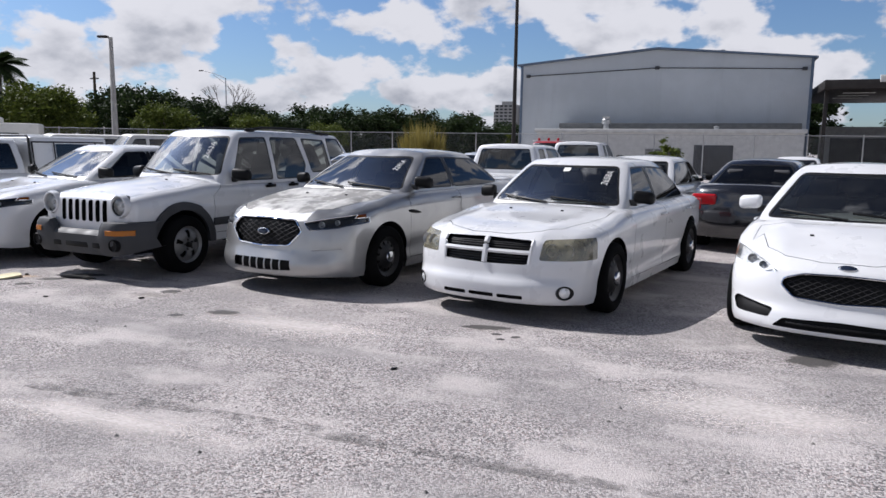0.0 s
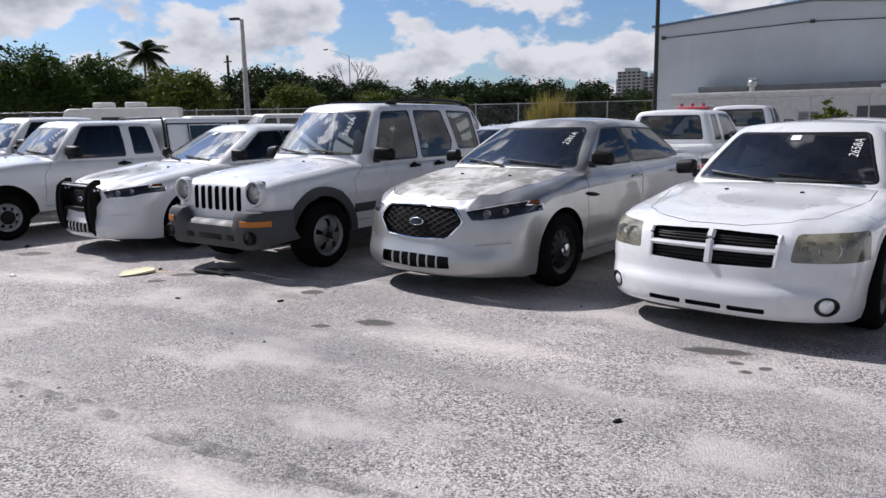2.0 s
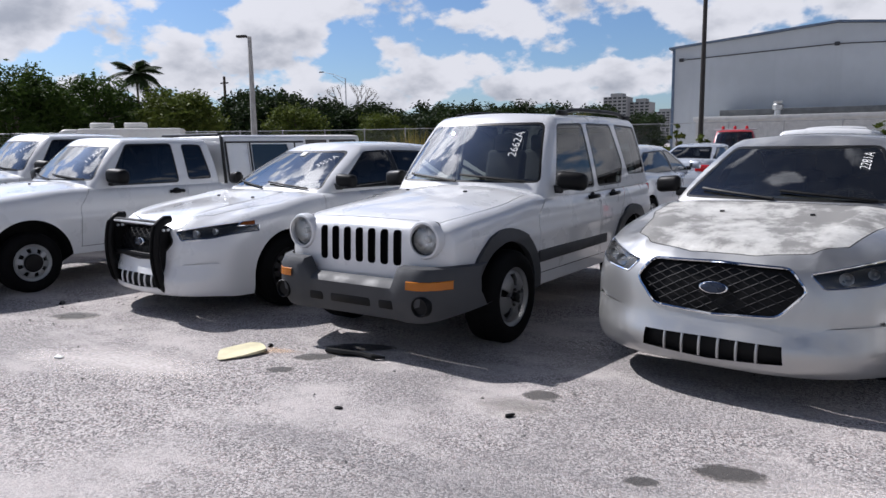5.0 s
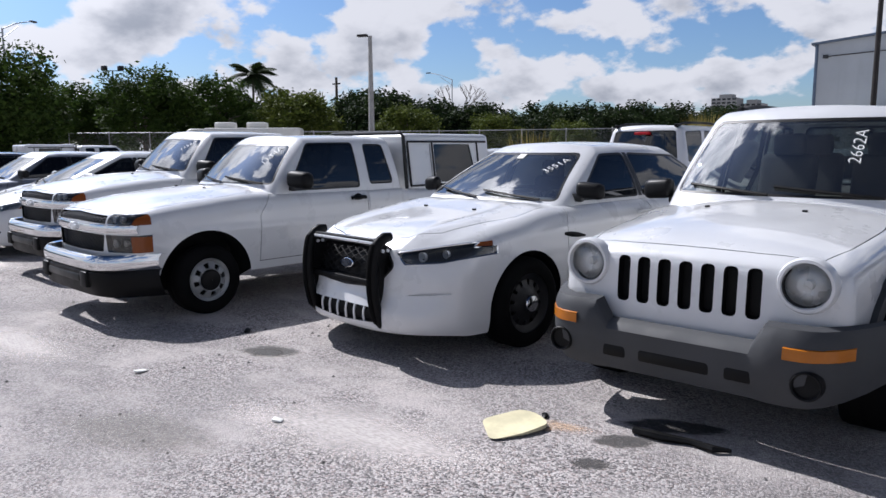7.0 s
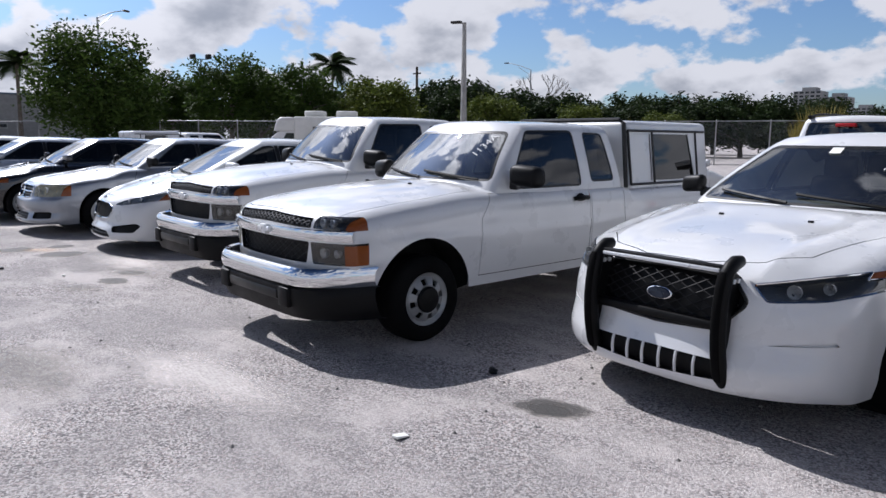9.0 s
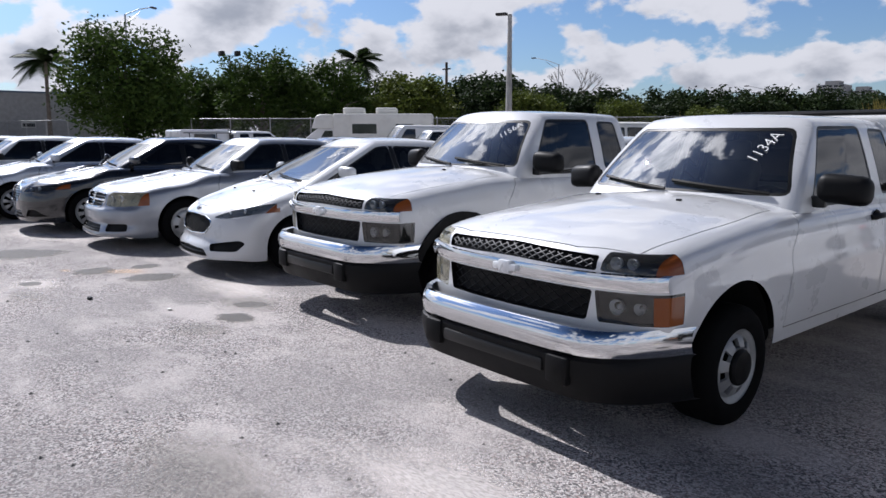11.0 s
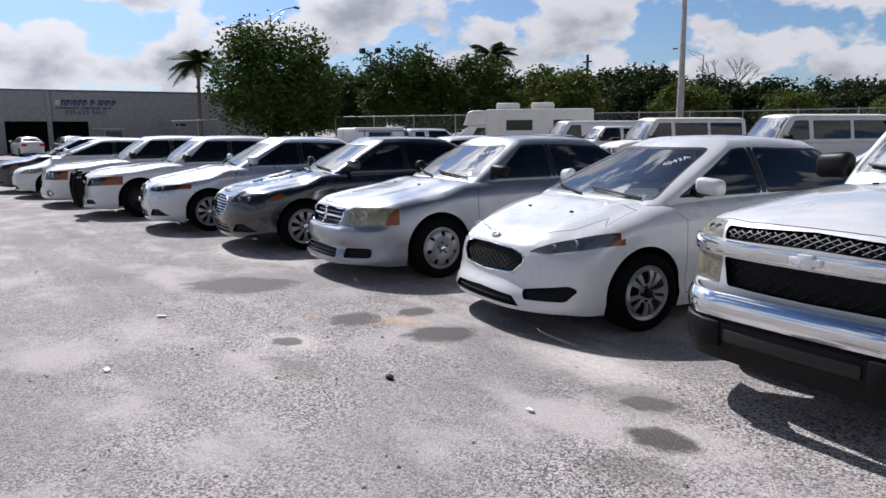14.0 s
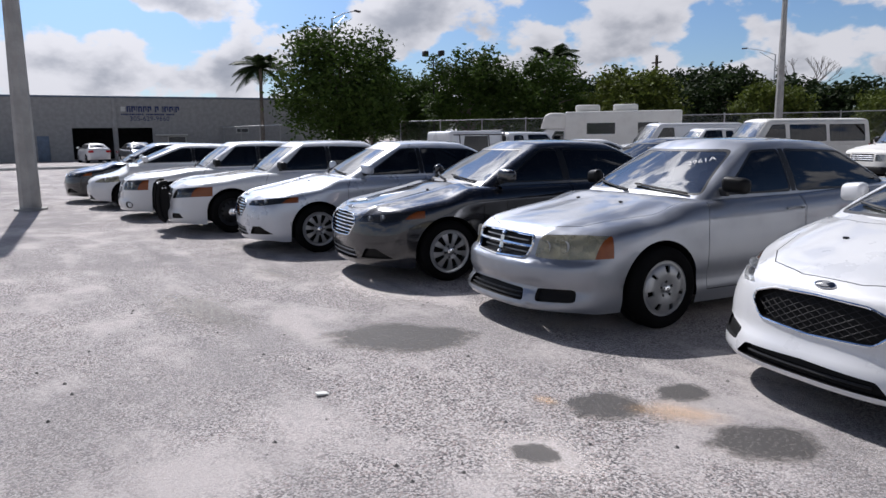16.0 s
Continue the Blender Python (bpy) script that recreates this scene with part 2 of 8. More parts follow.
def sun_burnt(name, base):
    """Silver paint with the clear coat peeled off: chalky pale fields and grey-brown scorched ones."""
    b = Mat(name)
    a = b.noise(2.6, 7, 0.62, (1.0, 0.75, 1.0))
    c = b.noise(9.0, 6, 0.65)
    mixv = b.math("ADD", b.math("MULTIPLY", a, 0.75), b.math("MULTIPLY", c, 0.25))
    col = b.mix(b.ramp(mixv, 0.44, 0.56), (0.50, 0.49, 0.46), (0.20, 0.195, 0.185))
    col = b.mix(b.ramp(mixv, 0.36, 0.45, 1.0, 0.0), col, (0.62, 0.61, 0.57))
    return b.pbr(col, b.ramp(a, 0.4, 0.6, 0.45, 0.8), 0.15, b.bump(c, 0.1, 0.002), 0.1)


M_BURNT = sun_burnt("peeled_silver_paint", (0.5, 0.5, 0.5))


# ---- mesh helpers ----
def part(name, bm, material, parent=None, label="", smooth=True):
    """Links a bmesh as one mesh object under a thing or a part."""
    me = bpy.data.meshes.new(name)
    if smooth:
        for f in bm.faces:
            f.smooth = True
    bm.normal_update()
    bm.to_mesh(me)
    bm.free()
    for m in material if isinstance(material, (list, tuple)) else (material,):
        me.materials.append(m)
    ob = new(name, me)
    ob.parent = parent
    if smooth:
        me.set_sharp_from_angle(angle=radians(42))
    return tagged(ob, label)


def part_again(name, mesh, parent, m=None, label=""):
    """Another part on the same mesh data, at the pose m under its parent."""
    ob = new(name, mesh)
    ob.parent = parent
    if m is not None:
        ob.matrix_basis = m
    return tagged(ob, label)


def thing(name, label, category, group="", kind="", at=None):
    e = new(name)
    e.empty_display_size = 0.2
    if at is not None:
        e.matrix_basis = at
    return tagged(e, label, category, group, kind)


def add_box(bm, x0, x1, y0, y1, z0, z1, bevel=0.0, seg=2, m=None):
    """A box added to bm, its edges rounded by bevel."""
    r = bmesh.ops.create_cube(bm, size=1.0)
    vs = r["verts"]
    for v in vs:
        v.co = Vector((x0 + (v.co.x + 0.5) * (x1 - x0), y0 + (v.co.y + 0.5) * (y1 - y0), z0 + (v.co.z + 0.5) * (z1 - z0)))
    if bevel:
        es = list({e for v in vs for e in v.link_edges})
        r = bmesh.ops.bevel(bm, geom=es, offset=bevel, segments=seg, affect="EDGES", profile=0.5)
        vs = list({v for f in r["faces"] for v in f.verts} | {v for v in vs if v.is_valid})
    if m is not None:
        bmesh.ops.transform(bm, matrix=m, verts=vs)
    return vs


def box_bm(*a, **k):
    bm = bmesh.new()
    add_box(bm, *a, **k)
    return bm


def add_tube(bm, pts, r, seg=8, close=False, caps=True):
    """A round bar along points; r may be one radius or one a point."""
    pts = [Vector(p) for p in pts]
    rings, n = [], len(pts)
    for i, p in enumerate(pts):
        a, c = pts[max(0, i - 1)], pts[min(n - 1, i + 1)]
        t = (c - a).normalized()
        up = Vector((0, 0, 1)) if abs(t.z) < 0.9 else Vector((0, 1, 0))
        s = t.cross(up).normalized()
        u = s.cross(t)
        rad = r[i] if isinstance(r, (list, tuple)) else r
        rings.append([bm.verts.new(p + (s * math.cos(k) + u * math.sin(k)) * rad) for k in [2 * math.pi * j / seg for j in range(seg)]])
    for a, c in zip(rings, rings[1:]):
        for j in range(seg):
            bm.faces.new((a[j], a[(j + 1) % seg], c[(j + 1) % seg], c[j]))
    if caps:
        bm.faces.new(rings[0][::-1])
        bm.faces.new(rings[-1])
    return rings


def tube_bm(pts, r, seg=8):
    bm = bmesh.new()
    add_tube(bm, pts, r, seg)
    return bm


def add_lathe(bm, prof, seg=32, axis="x", at=(0, 0, 0)):
    """A profile of (radius, along) turned round an axis."""
    at = Vector(at)
    rows = []
    for r, h in prof:
        row = []
        for j in range(seg):
            a = 2 * math.pi * j / seg
            c, s = r * math.cos(a), r * math.sin(a)
            p = Vector((h, c, s)) if axis == "x" else Vector((c, h, s)) if axis == "y" else Vector((c, s, h))
            row.append(bm.verts.new(p + at))
        rows.append(row)
    for a, b in zip(rows, rows[1:]):
        for j in range(seg):
            bm.faces.new((a[j], b[j], b[(j + 1) % seg], a[(j + 1) % seg]))
    return rows


def lathe_bm(prof, seg=32, axis="x", at=(0, 0, 0)):
    bm = bmesh.new()
    add_lathe(bm, prof, seg, axis, at)
    bmesh.ops.recalc_face_normals(bm, faces=bm.faces[:])
    return bm


def curve_fn(pts):
    """A smooth curve through points (a, b), for arrays."""
    xs, ys = np.array([p[0] for p in pts], float), np.array([p[1] for p in pts], float)
    if len(xs) == 1:
        return lambda v: np.full_like(np.asarray(v, float), ys[0])
    sl = np.diff(ys) / np.diff(xs)
    tg = np.concatenate([[sl[0]], np.where(sl[1:] * sl[:-1] > 0, 2 * sl[1:] * sl[:-1] / (sl[1:] + sl[:-1] + 1e-12), 0.0), [sl[-1]]])

    def f(v):
        v = np.clip(np.asarray(v, float), xs[0], xs[-1])
        i = np.clip(np.searchsorted(xs, v, side="right") - 1, 0, len(xs) - 2)
        h = xs[i + 1] - xs[i]
        t = (v - xs[i]) / h
        return (2 * t**3 - 3 * t**2 + 1) * ys[i] + (t**3 - 2 * t**2 + t) * h * tg[i] + (3 * t**2 - 2 * t**3) * ys[i + 1] + (t**3 - t**2) * h * tg[i + 1]

    return f


def rounded_box_grid(lo, hi, r, steps):
    """The skin of a box without its bottom, cut into cells, its edges rounded: an array of places and the faces."""
    cuts = []
    for k in range(3):
        a, b, rr = lo[k], hi[k], r[k]
        arc = [0.0, 0.27, 0.58, 1.0]
        n = max(2, int(round((b - a - 2 * rr) / steps[k])))
        inner = list(np.linspace(a + rr if k < 2 else a, b - rr, n + 1))
        low = [a + rr * (1 - t) for t in arc[::-1]][:-1] if k < 2 else []
        high = [b - rr + rr * t for t in arc[1:]]
        cuts.append(low + inner + high)
    nx, ny, nz = (len(c) for c in cuts)
    ids, pts, faces = {}, [], []

    def vid(i, j, k):
        if (i, j, k) not in ids:
            ids[(i, j, k)] = len(pts)
            pts.append((cuts[0][i], cuts[1][j], cuts[2][k]))
        return ids[(i, j, k)]

    for j in range(ny - 1):
        for k in range(nz - 1):
            faces.append((vid(nx - 1, j, k), vid(nx - 1, j + 1, k), vid(nx - 1, j + 1, k + 1), vid(nx - 1, j, k + 1)))
            faces.append((vid(0, j, k), vid(0, j, k + 1), vid(0, j + 1, k + 1), vid(0, j + 1, k)))
    for i in range(nx - 1):
        for k in range(nz - 1):
            faces.append((vid(i, 0, k), vid(i + 1, 0, k), vid(i + 1, 0, k + 1), vid(i, 0, k + 1)))
            faces.append((vid(i, ny - 1, k), vid(i, ny - 1, k + 1), vid(i + 1, ny - 1, k + 1), vid(i + 1, ny - 1, k)))
        for j in range(ny - 1):
            faces.append((vid(i, j, nz - 1), vid(i + 1, j, nz - 1), vid(i + 1, j + 1, nz - 1), vid(i, j + 1, nz - 1)))
    p = np.array(pts)
    rr = np.array(r)
    q = np.clip(p, np.array(lo) + rr * (1, 1, -1), np.array(hi) - rr)
    d = (p - q) / rr
    n = np.linalg.norm(d, axis=1)
    n[n < 1e-9] = 1.0
    return q + d / n[:, None] * rr, faces


def bm_from(pts, faces):
    bm = bmesh.new()
    vs = [bm.verts.new(p) for p in pts]
    for f in faces:
        bm.faces.new([vs[i] for i in f])
    bm.normal_update()
    return bm


def rounded(poly, r, n=3):
    """A polygon with its corners rounded."""
    out, m = [], len(poly)
    for i in range(m):
        p, a, b = Vector(poly[i]), Vector(poly[i - 1]), Vector(poly[(i + 1) % m])
        u, v = a - p, b - p
        d = min(r, 0.45 * u.length, 0.45 * v.length)
        s, e = p + u.normalized() * d, p + v.normalized() * d
        for k in range(n + 1):
            t = k / n
            out.append(tuple((1 - t) ** 2 * s + 2 * t * (1 - t) * p + t * t * e))
    return out


def grown(poly, d):
    """A polygon pushed outwards by d."""
    m = len(poly)
    area = sum(poly[i - 1][0] * poly[i][1] - poly[i][0] * poly[i - 1][1] for i in range(m))
    s = 1.0 if area > 0 else -1.0
    out = []
    for i in range(m):
        p = Vector(poly[i])
        a, b = p - Vector(poly[i - 1]), Vector(poly[(i + 1) % m]) - p
        na, nb = Vector((a.y, -a.x)), Vector((b.y, -b.x))
        if na.length < 1e-9 or nb.length < 1e-9:
            out.append(tuple(p))
            continue
        nn = na.normalized() + nb.normalized()
        nn = nn.normalized() if nn.length > 1e-6 else na.normalized()
        k = max(0.5, nn.dot(na.normalized()))
        out.append(tuple(p + nn * (s * d / k)))
    return out


def within_poly(poly, x, y):
    hit, m = False, len(poly)
    for i in range(m):
        (x1, y1), (x2, y2) = poly[i - 1], poly[i]
        if (y1 > y) != (y2 > y) and x < (x2 - x1) * (y - y1) / (y2 - y1) + x1:
            hit = not hit
    return hit


AXES = {"side": (1, 2, 0), "front": (0, 2, 1), "top": (0, 1, 2)}


def carve(bm, poly, way, cond):
    """Cuts the skin along a polygon seen from one way, and returns the faces inside. cond(centre, normal) picks the faces that count."""
    a, b, c = AXES[way]
    xs, ys = [p[0] for p in poly], [p[1] for p in poly]
    x0, x1, y0, y1 = min(xs), max(xs), min(ys), max(ys)

    def near(f):
        va, vb = [v.co[a] for v in f.verts], [v.co[b] for v in f.verts]
        return max(va) >= x0 and min(va) <= x1 and max(vb) >= y0 and min(vb) <= y1 and cond(f.calc_center_median(), f.normal)

    faces = [f for f in bm.faces if near(f)]
    m = len(poly)
    for i in range(m):
        p, q = poly[i - 1], poly[i]
        dx, dy = q[0] - p[0], q[1] - p[1]
        if abs(dx) + abs(dy) < 1e-6:
            continue
        no, co = [0, 0, 0], [0, 0, 0]
        no[a], no[b] = dy, -dx
        co[a], co[b] = p
        ln = math.hypot(dx, dy)
        lim = [f for f in faces if min(abs(dy * (v.co[a] - p[0]) - dx * (v.co[b] - p[1])) / ln for v in f.verts) < 0.2]
        geom = list({e for f in lim for e in f.edges}) + list({v for f in lim for v in f.verts}) + lim
        r = bmesh.ops.bisect_plane(bm, geom=geom, dist=1e-5, plane_co=co, plane_no=no)
        got = {f for f in r["geom"] if isinstance(f, bmesh.types.BMFace) and f.is_valid}
        faces = [f for f in set(faces) | got if f.is_valid]
    inner = []
    for f in faces:
        k = f.calc_center_median()
        if cond(k, f.normal) and within_poly(poly, k[a], k[b]):
            inner.append(f)
    return inner


def take(bm, faces):
    """Lifts faces out of bm into a bmesh of their own."""
    out, seen = bmesh.new(), {}
    for f in faces:
        vs = []
        for v in f.verts:
            if v not in seen:
                seen[v] = out.verts.new(v.co)
            vs.append(seen[v])
        try:
            out.faces.new(vs)
        except ValueError:
            pass
    bmesh.ops.delete(bm, geom=list(faces), context="FACES")
    out.normal_update()
    return out


def sink(bm, d):
    """Moves a skin along its normals by -d."""
    bm.normal_update()
    mv = [(v, v.normal.copy()) for v in bm.verts]
    for v, n in mv:
        v.co -= n * d


def lip(bm, d, only=None):
    """Folds the open edges of a skin inwards by d."""
    bm.normal_update()
    es = [e for e in bm.edges if e.is_boundary and (only is None or only((e.verts[0].co + e.verts[1].co) / 2))]
    nor = {v: v.normal.copy() for e in es for v in e.verts}
    made = {}
    for v, n in nor.items():
        made[v] = bm.verts.new(v.co - n * d)
    for e in es:
        v, w = e.verts
        f = e.link_faces[0]
        loop = [l for l in f.loops if l.edge == e][0]
        if loop.vert == v:
            v, w = w, v
        bm.faces.new((v, w, made[w], made[v]))


def text_mesh(body, size, thin=0.0):
    """Writing as a flat mesh, centred."""
    cu = bpy.data.curves.new("writing", "FONT")
    cu.body, cu.size, cu.align_x, cu.align_y = body, size, "CENTER", "CENTER"
    cu.resolution_u = 2
    cu.offset = -thin * size
    ob = new("writing", cu)
    dg = bpy.context.evaluated_depsgraph_get()
    me = bpy.data.meshes.new_from_object(ob.evaluated_get(dg))
    bpy.data.objects.remove(ob)
    bpy.data.curves.remove(cu)
    me.materials.clear()
    return me


# ---- wheels ----
def polar_disc(rs, xs, seg, hole=None, thick=0.012):
    """A dished disc of rings, with holes where hole(ring, angle share) says so."""
    bm = bmesh.new()
    rows = []
    for r, x in zip(rs, xs):
        rows.append([bm.verts.new((x, r * math.cos(2 * math.pi * j / seg), r * math.sin(2 * math.pi * j / seg))) for j in range(seg)])
    for i in range(len(rs) - 1):
        for j in range(seg):
            if hole and hole(i, (j + 0.5) / seg):
                continue
            bm.faces.new((rows[i][j], rows[i + 1][j], rows[i + 1][(j + 1) % seg], rows[i][(j + 1) % seg]))
    bmesh.ops.recalc_face_normals(bm, faces=bm.faces[:])
    es = [e for e in bm.edges if e.is_boundary]
    r = bmesh.ops.extrude_edge_only(bm, edges=es)
    for v in r["geom"]:
        if isinstance(v, bmesh.types.BMVert):
            v.co.x -= thick
    loose = [v for v in bm.verts if not v.link_faces]
    bmesh.ops.delete(bm, geom=loose, context="VERTS")
    return bm


def spokes(n, duty, first, last):
    def hole(i, a):
        return first <= i < last and (a * n) % 1.0 > duty
    return hole


def double_spokes(n, first, last):
    def hole(i, a):
        t = (a * n) % 1.0
        return first <= i < last and not (0.0 <= t < 0.22 or 0.38 <= t < 0.60)
    return hole


WHEELS = {
    # rim share of the radius, ring radii, dish, hole pattern, materials
    "police": dict(rim=0.64, rs=(0.10, 0.30, 0.52, 0.62, 0.80, 0.86, 1.0), xs=(0.02, 0.02, 0.0, -0.02, -0.03, -0.02, 0.0), hole=spokes(12, 0.62, 3, 4), mat=M_BLACKW, cap=M_CHROME, cap_r=0.30),
    "truck": dict(rim=0.60, rs=(0.10, 0.34, 0.44, 0.56, 0.80, 0.88, 1.0), xs=(0.035, 0.035, 0.01, 0.02, 0.0, -0.02, 0.0), hole=spokes(8, 0.55, 3, 4), mat=M_STEELW, cap=M_BLACK, cap_r=0.50),
    "jeep": dict(rim=0.62, rs=(0.08, 0.26, 0.40, 0.62, 0.80, 0.90, 1.0), xs=(0.0, 0.01, 0.02, 0.015, -0.01, -0.02, 0.0), hole=spokes(5, 0.66, 2, 4), mat=M_DULL, cap=M_BLACK, cap_r=0.16),
    "ten": dict(rim=0.68, rs=(0.08, 0.26, 0.36, 0.6, 0.82, 0.90, 1.0), xs=(0.0, 0.01, 0.015, 0.02, 0.01, -0.01, 0.0), hole=double_spokes(5, 2, 4), mat=M_ALLOY, cap=M_BLACK, cap_r=0.17),
    "cover": dict(rim=0.66, rs=(0.08, 0.24, 0.34, 0.6, 0.84, 0.90, 1.0), xs=(0.0, 0.02, 0.03, 0.03, 0.015, 0.0, 0.0), hole=spokes(7, 0.74, 3, 4), mat=M_ALLOY, cap=M_CHROME, cap_r=0.15),
    "multi": dict(rim=0.70, rs=(0.08, 0.24, 0.36, 0.6, 0.84, 0.90, 1.0), xs=(0.0, 0.01, 0.02, 0.02, 0.01, -0.01, 0.0), hole=spokes(9, 0.45, 2, 4), mat=M_ALLOY, cap=M_CHROME, cap_r=0.18),
}


def make_wheel_meshes(kind, r, width):
    """The meshes of one wheel on the +x side: rim, tyre, cap, back."""
    w = WHEELS[kind]
    rim = r * w["rim"]
    bm = polar_disc([q * rim for q in w["rs"]], list(w["xs"]), 72, w["hole"], 0.02)
    add_lathe(bm, [(rim, 0.0), (rim * 1.02, 0.008), (rim * 1.035, 0.0), (rim * 1.0, -0.02), (rim * 0.95, -0.05), (rim * 0.93, -width * 0.8)], 72)
    nuts = bmesh.new()
    add_lathe(nuts, [(0.012, -0.01), (0.012, 0.028), (0.004, 0.032)], 6, "x", (0, rim * 0.27, 0))
    t = bmesh.new()
    s = r - rim
    h = width / 2
    add_lathe(t, [(rim * 1.0, 0.0 - 0.02), (rim * 1.03, 0.012), (rim + s * 0.35, 0.026), (rim + s * 0.6, 0.024), (rim + s * 0.85, 0.008), (r * 0.985, -0.015), (r, -0.04),
                  (r, -h + 0.008), (r * 0.985, -h), (r, -h - 0.008), (r, -width + 0.03), (r * 0.98, -width), (rim, -width + 0.01)], 56)
    cap = bmesh.new()
    cr = rim * w["cap_r"]
    add_lathe(cap, [(0.001, 0.052), (cr * 0.5, 0.05), (cr * 0.9, 0.042), (cr, 0.03), (cr, 0.0)], 24)
    back = bmesh.new()
    add_lathe(back, [(0.02, -0.05), (rim * 0.55, -0.055), (rim * 0.56, -0.075), (rim * 0.93, -0.1)], 32)
    out = []
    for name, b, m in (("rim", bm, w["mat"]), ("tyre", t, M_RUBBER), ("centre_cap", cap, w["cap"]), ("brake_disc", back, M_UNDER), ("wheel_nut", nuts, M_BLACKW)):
        bmesh.ops.recalc_face_normals(b, faces=b.faces[:])
        for f in b.faces:
            f.smooth = True
        me = bpy.data.meshes.new(name)
        b.to_mesh(me)
        b.free()
        me.set_sharp_from_angle(angle=radians(35))
        me.materials.append(m)
        out.append((name, me))
    return out


# ---- car bodies ----
def lower_body(s):
    """The skin of a car up to its shoulder line."""
    W, y0, y1 = s["W"], s["y0"], s["y1"]
    H = 0.8
    r = s.get("r", (0.11, 0.16, 0.07))
    q = s.get("res", 1.0)
    p, faces = rounded_box_grid((-W, y0, 0), (W, y1, H), r, (0.085 * q, 0.052 * q, 0.036 * q))
    x, y, z = p.T
    u, c = x / W, z / H
    zb, te, tc = curve_fn(s["bot"])(y), curve_fn(s["edge"])(y), curve_fn(s["mid"])(y)
    au = np.abs(u)
    zt = tc + (te - tc) * au ** s.get("crown", 2.4)
    if "ridge" in s:                                  # raised hood folds
        ux, wd, ht = s["ridge"]
        zt = zt + ht * np.exp(-((au - ux) / wd) ** 2) * np.clip((0.5 - y) / 0.4, 0, 1)
    Z = zb + c * (zt - zb)
    X = u * curve_fn(s["plan"])(y) * curve_fn(s["side"])(c)
    for za, zz, dep, wid in s.get("folds", ()):       # pressed lines along the flanks, rising to the rear
        line = za + (zz - za) * np.clip((y - y0) / (y1 - y0), 0, 1)
        d = Z - line
        bend = np.where(d > 0, np.exp(-(d / (wid * 0.45)) ** 2), np.exp(-(d / wid) ** 2))
        X = X * (1 + dep * bend * np.clip((y + 0.55) / 0.5, 0, 1))
    fl = s.get("flare", 0.0)
    if fl:
        for ya in (0.0, s["wb"]):
            d = np.hypot(y - ya, Z - s["wr"])
            X = X + np.sign(u) * au ** 4 * fl * np.exp(-((d - s["arch"]) / 0.07) ** 2)
    f = np.clip(1 - (y - y0) / s.get("nose_len", 1.0), 0, 1) ** 2
    g = np.clip(1 - (y1 - y) / 0.8, 0, 1) ** 2
    Y = y + f * (curve_fn(s["nose"])(Z) + s["sweep"][0] * au ** s["sweep"][1]) - g * (curve_fn(s.get("tail", [(0.2, 0.08), (0.5, 0.0), (0.75, 0.03), (1.1, 0.12)]))(Z) + 0.14 * au ** 3)
    return bm_from(np.stack([X, Y, Z], 1), faces)


def cabin_body(s):
    """The skin of a car's cabin, from the shoulder line to the roof."""
    k = s["cab"]
    wb, wr, z0, z1 = k["wb"], k["wr"], k["z0"], k["z1"]
    Hc, L = z1 - z0, 2.5
    q = s.get("res", 1.0)
    p, faces = rounded_box_grid((-wb, 0, 0), (wb, L, Hc), k.get("r", (0.10, 0.10, 0.085)), (0.09 * q, 0.08 * q, 0.05 * q))
    x, y, z = p.T
    u, c, t = x / wb, z / Hc, y / L
    au = np.abs(u)
    bulge = np.sin(np.pi * np.clip(c, 0, 1))
    yf = k["f0"] + (k["f1"] - k["f0"]) * c - k.get("fb", 0.05) * bulge
    yr = k["r0"] + (k["r1"] - k["r0"]) * c + k.get("rb", 0.05) * bulge
    Y = yf + t * (yr - yf) + k.get("wrap", 0.13) * au**2.2 * (1 - t) ** 3 - k.get("wrapr", 0.10) * au**2.2 * t**3
    span = max(k["r1"] - k["f1"], 0.5)
    yn = (Y - k["peak"]) / span
    Z = z0 + c * (z1 - z0 - k.get("crown", 0.045) * u**2 - k.get("arc", 0.10) * yn**2 * np.clip(c, 0, 1))
    X = u * (wb + (wr - wb) * np.clip(c, 0, 1) ** k.get("pow", 1.35)) * (1 - k.get("taper", 0.05) * np.clip(t - 0.45, 0, 1) ** 2 * 4 - 0.03 * np.clip(0.4 - t, 0, 1) * 2)
    return bm_from(np.stack([X, Y, Z], 1), faces)


def arc_poly(y, z, r, n=22, floor=-0.3):
    """A wheel arch seen from the side, open downwards."""
    pts = [(y + r, floor)] + [(y + r * math.cos(a), z + r * math.sin(a)) for a in [math.pi * j / n for j in range(n + 1)]] + [(y - r, floor)]
    return pts


class Skin:
    """Looks up places on a body's skin."""

    def __init__(self, *bms):
        from_bm = bmesh.new()
        for b in bms:
            me = bpy.data.meshes.new("skin")
            b.to_mesh(me)
            from_bm.from_mesh(me)
            bpy.data.meshes.remove(me)
        self.bm = from_bm
        self.tree = BVHTree.FromBMesh(from_bm)

    def front(self, x, z):
        h = self.tree.ray_cast(Vector((x, -4, z)), Vector((0, 1, 0)))
        return (h[0], h[1]) if h[0] else (Vector((x, 0, z)), Vector((0, -1, 0)))

    def side(self, y, z, sg):
        h = self.tree.ray_cast(Vector((sg * 3, y, z)), Vector((-sg, 0, 0)))
        return (h[0], h[1]) if h[0] else (Vector((sg, y, z)), Vector((sg, 0, 0)))

    def top(self, x, y):
        h = self.tree.ray_cast(Vector((x, y, 4)), Vector((0, 0, -1)))
        return (h[0], h[1]) if h[0] else (Vector((x, y, 1)), Vector((0, 0, 1)))


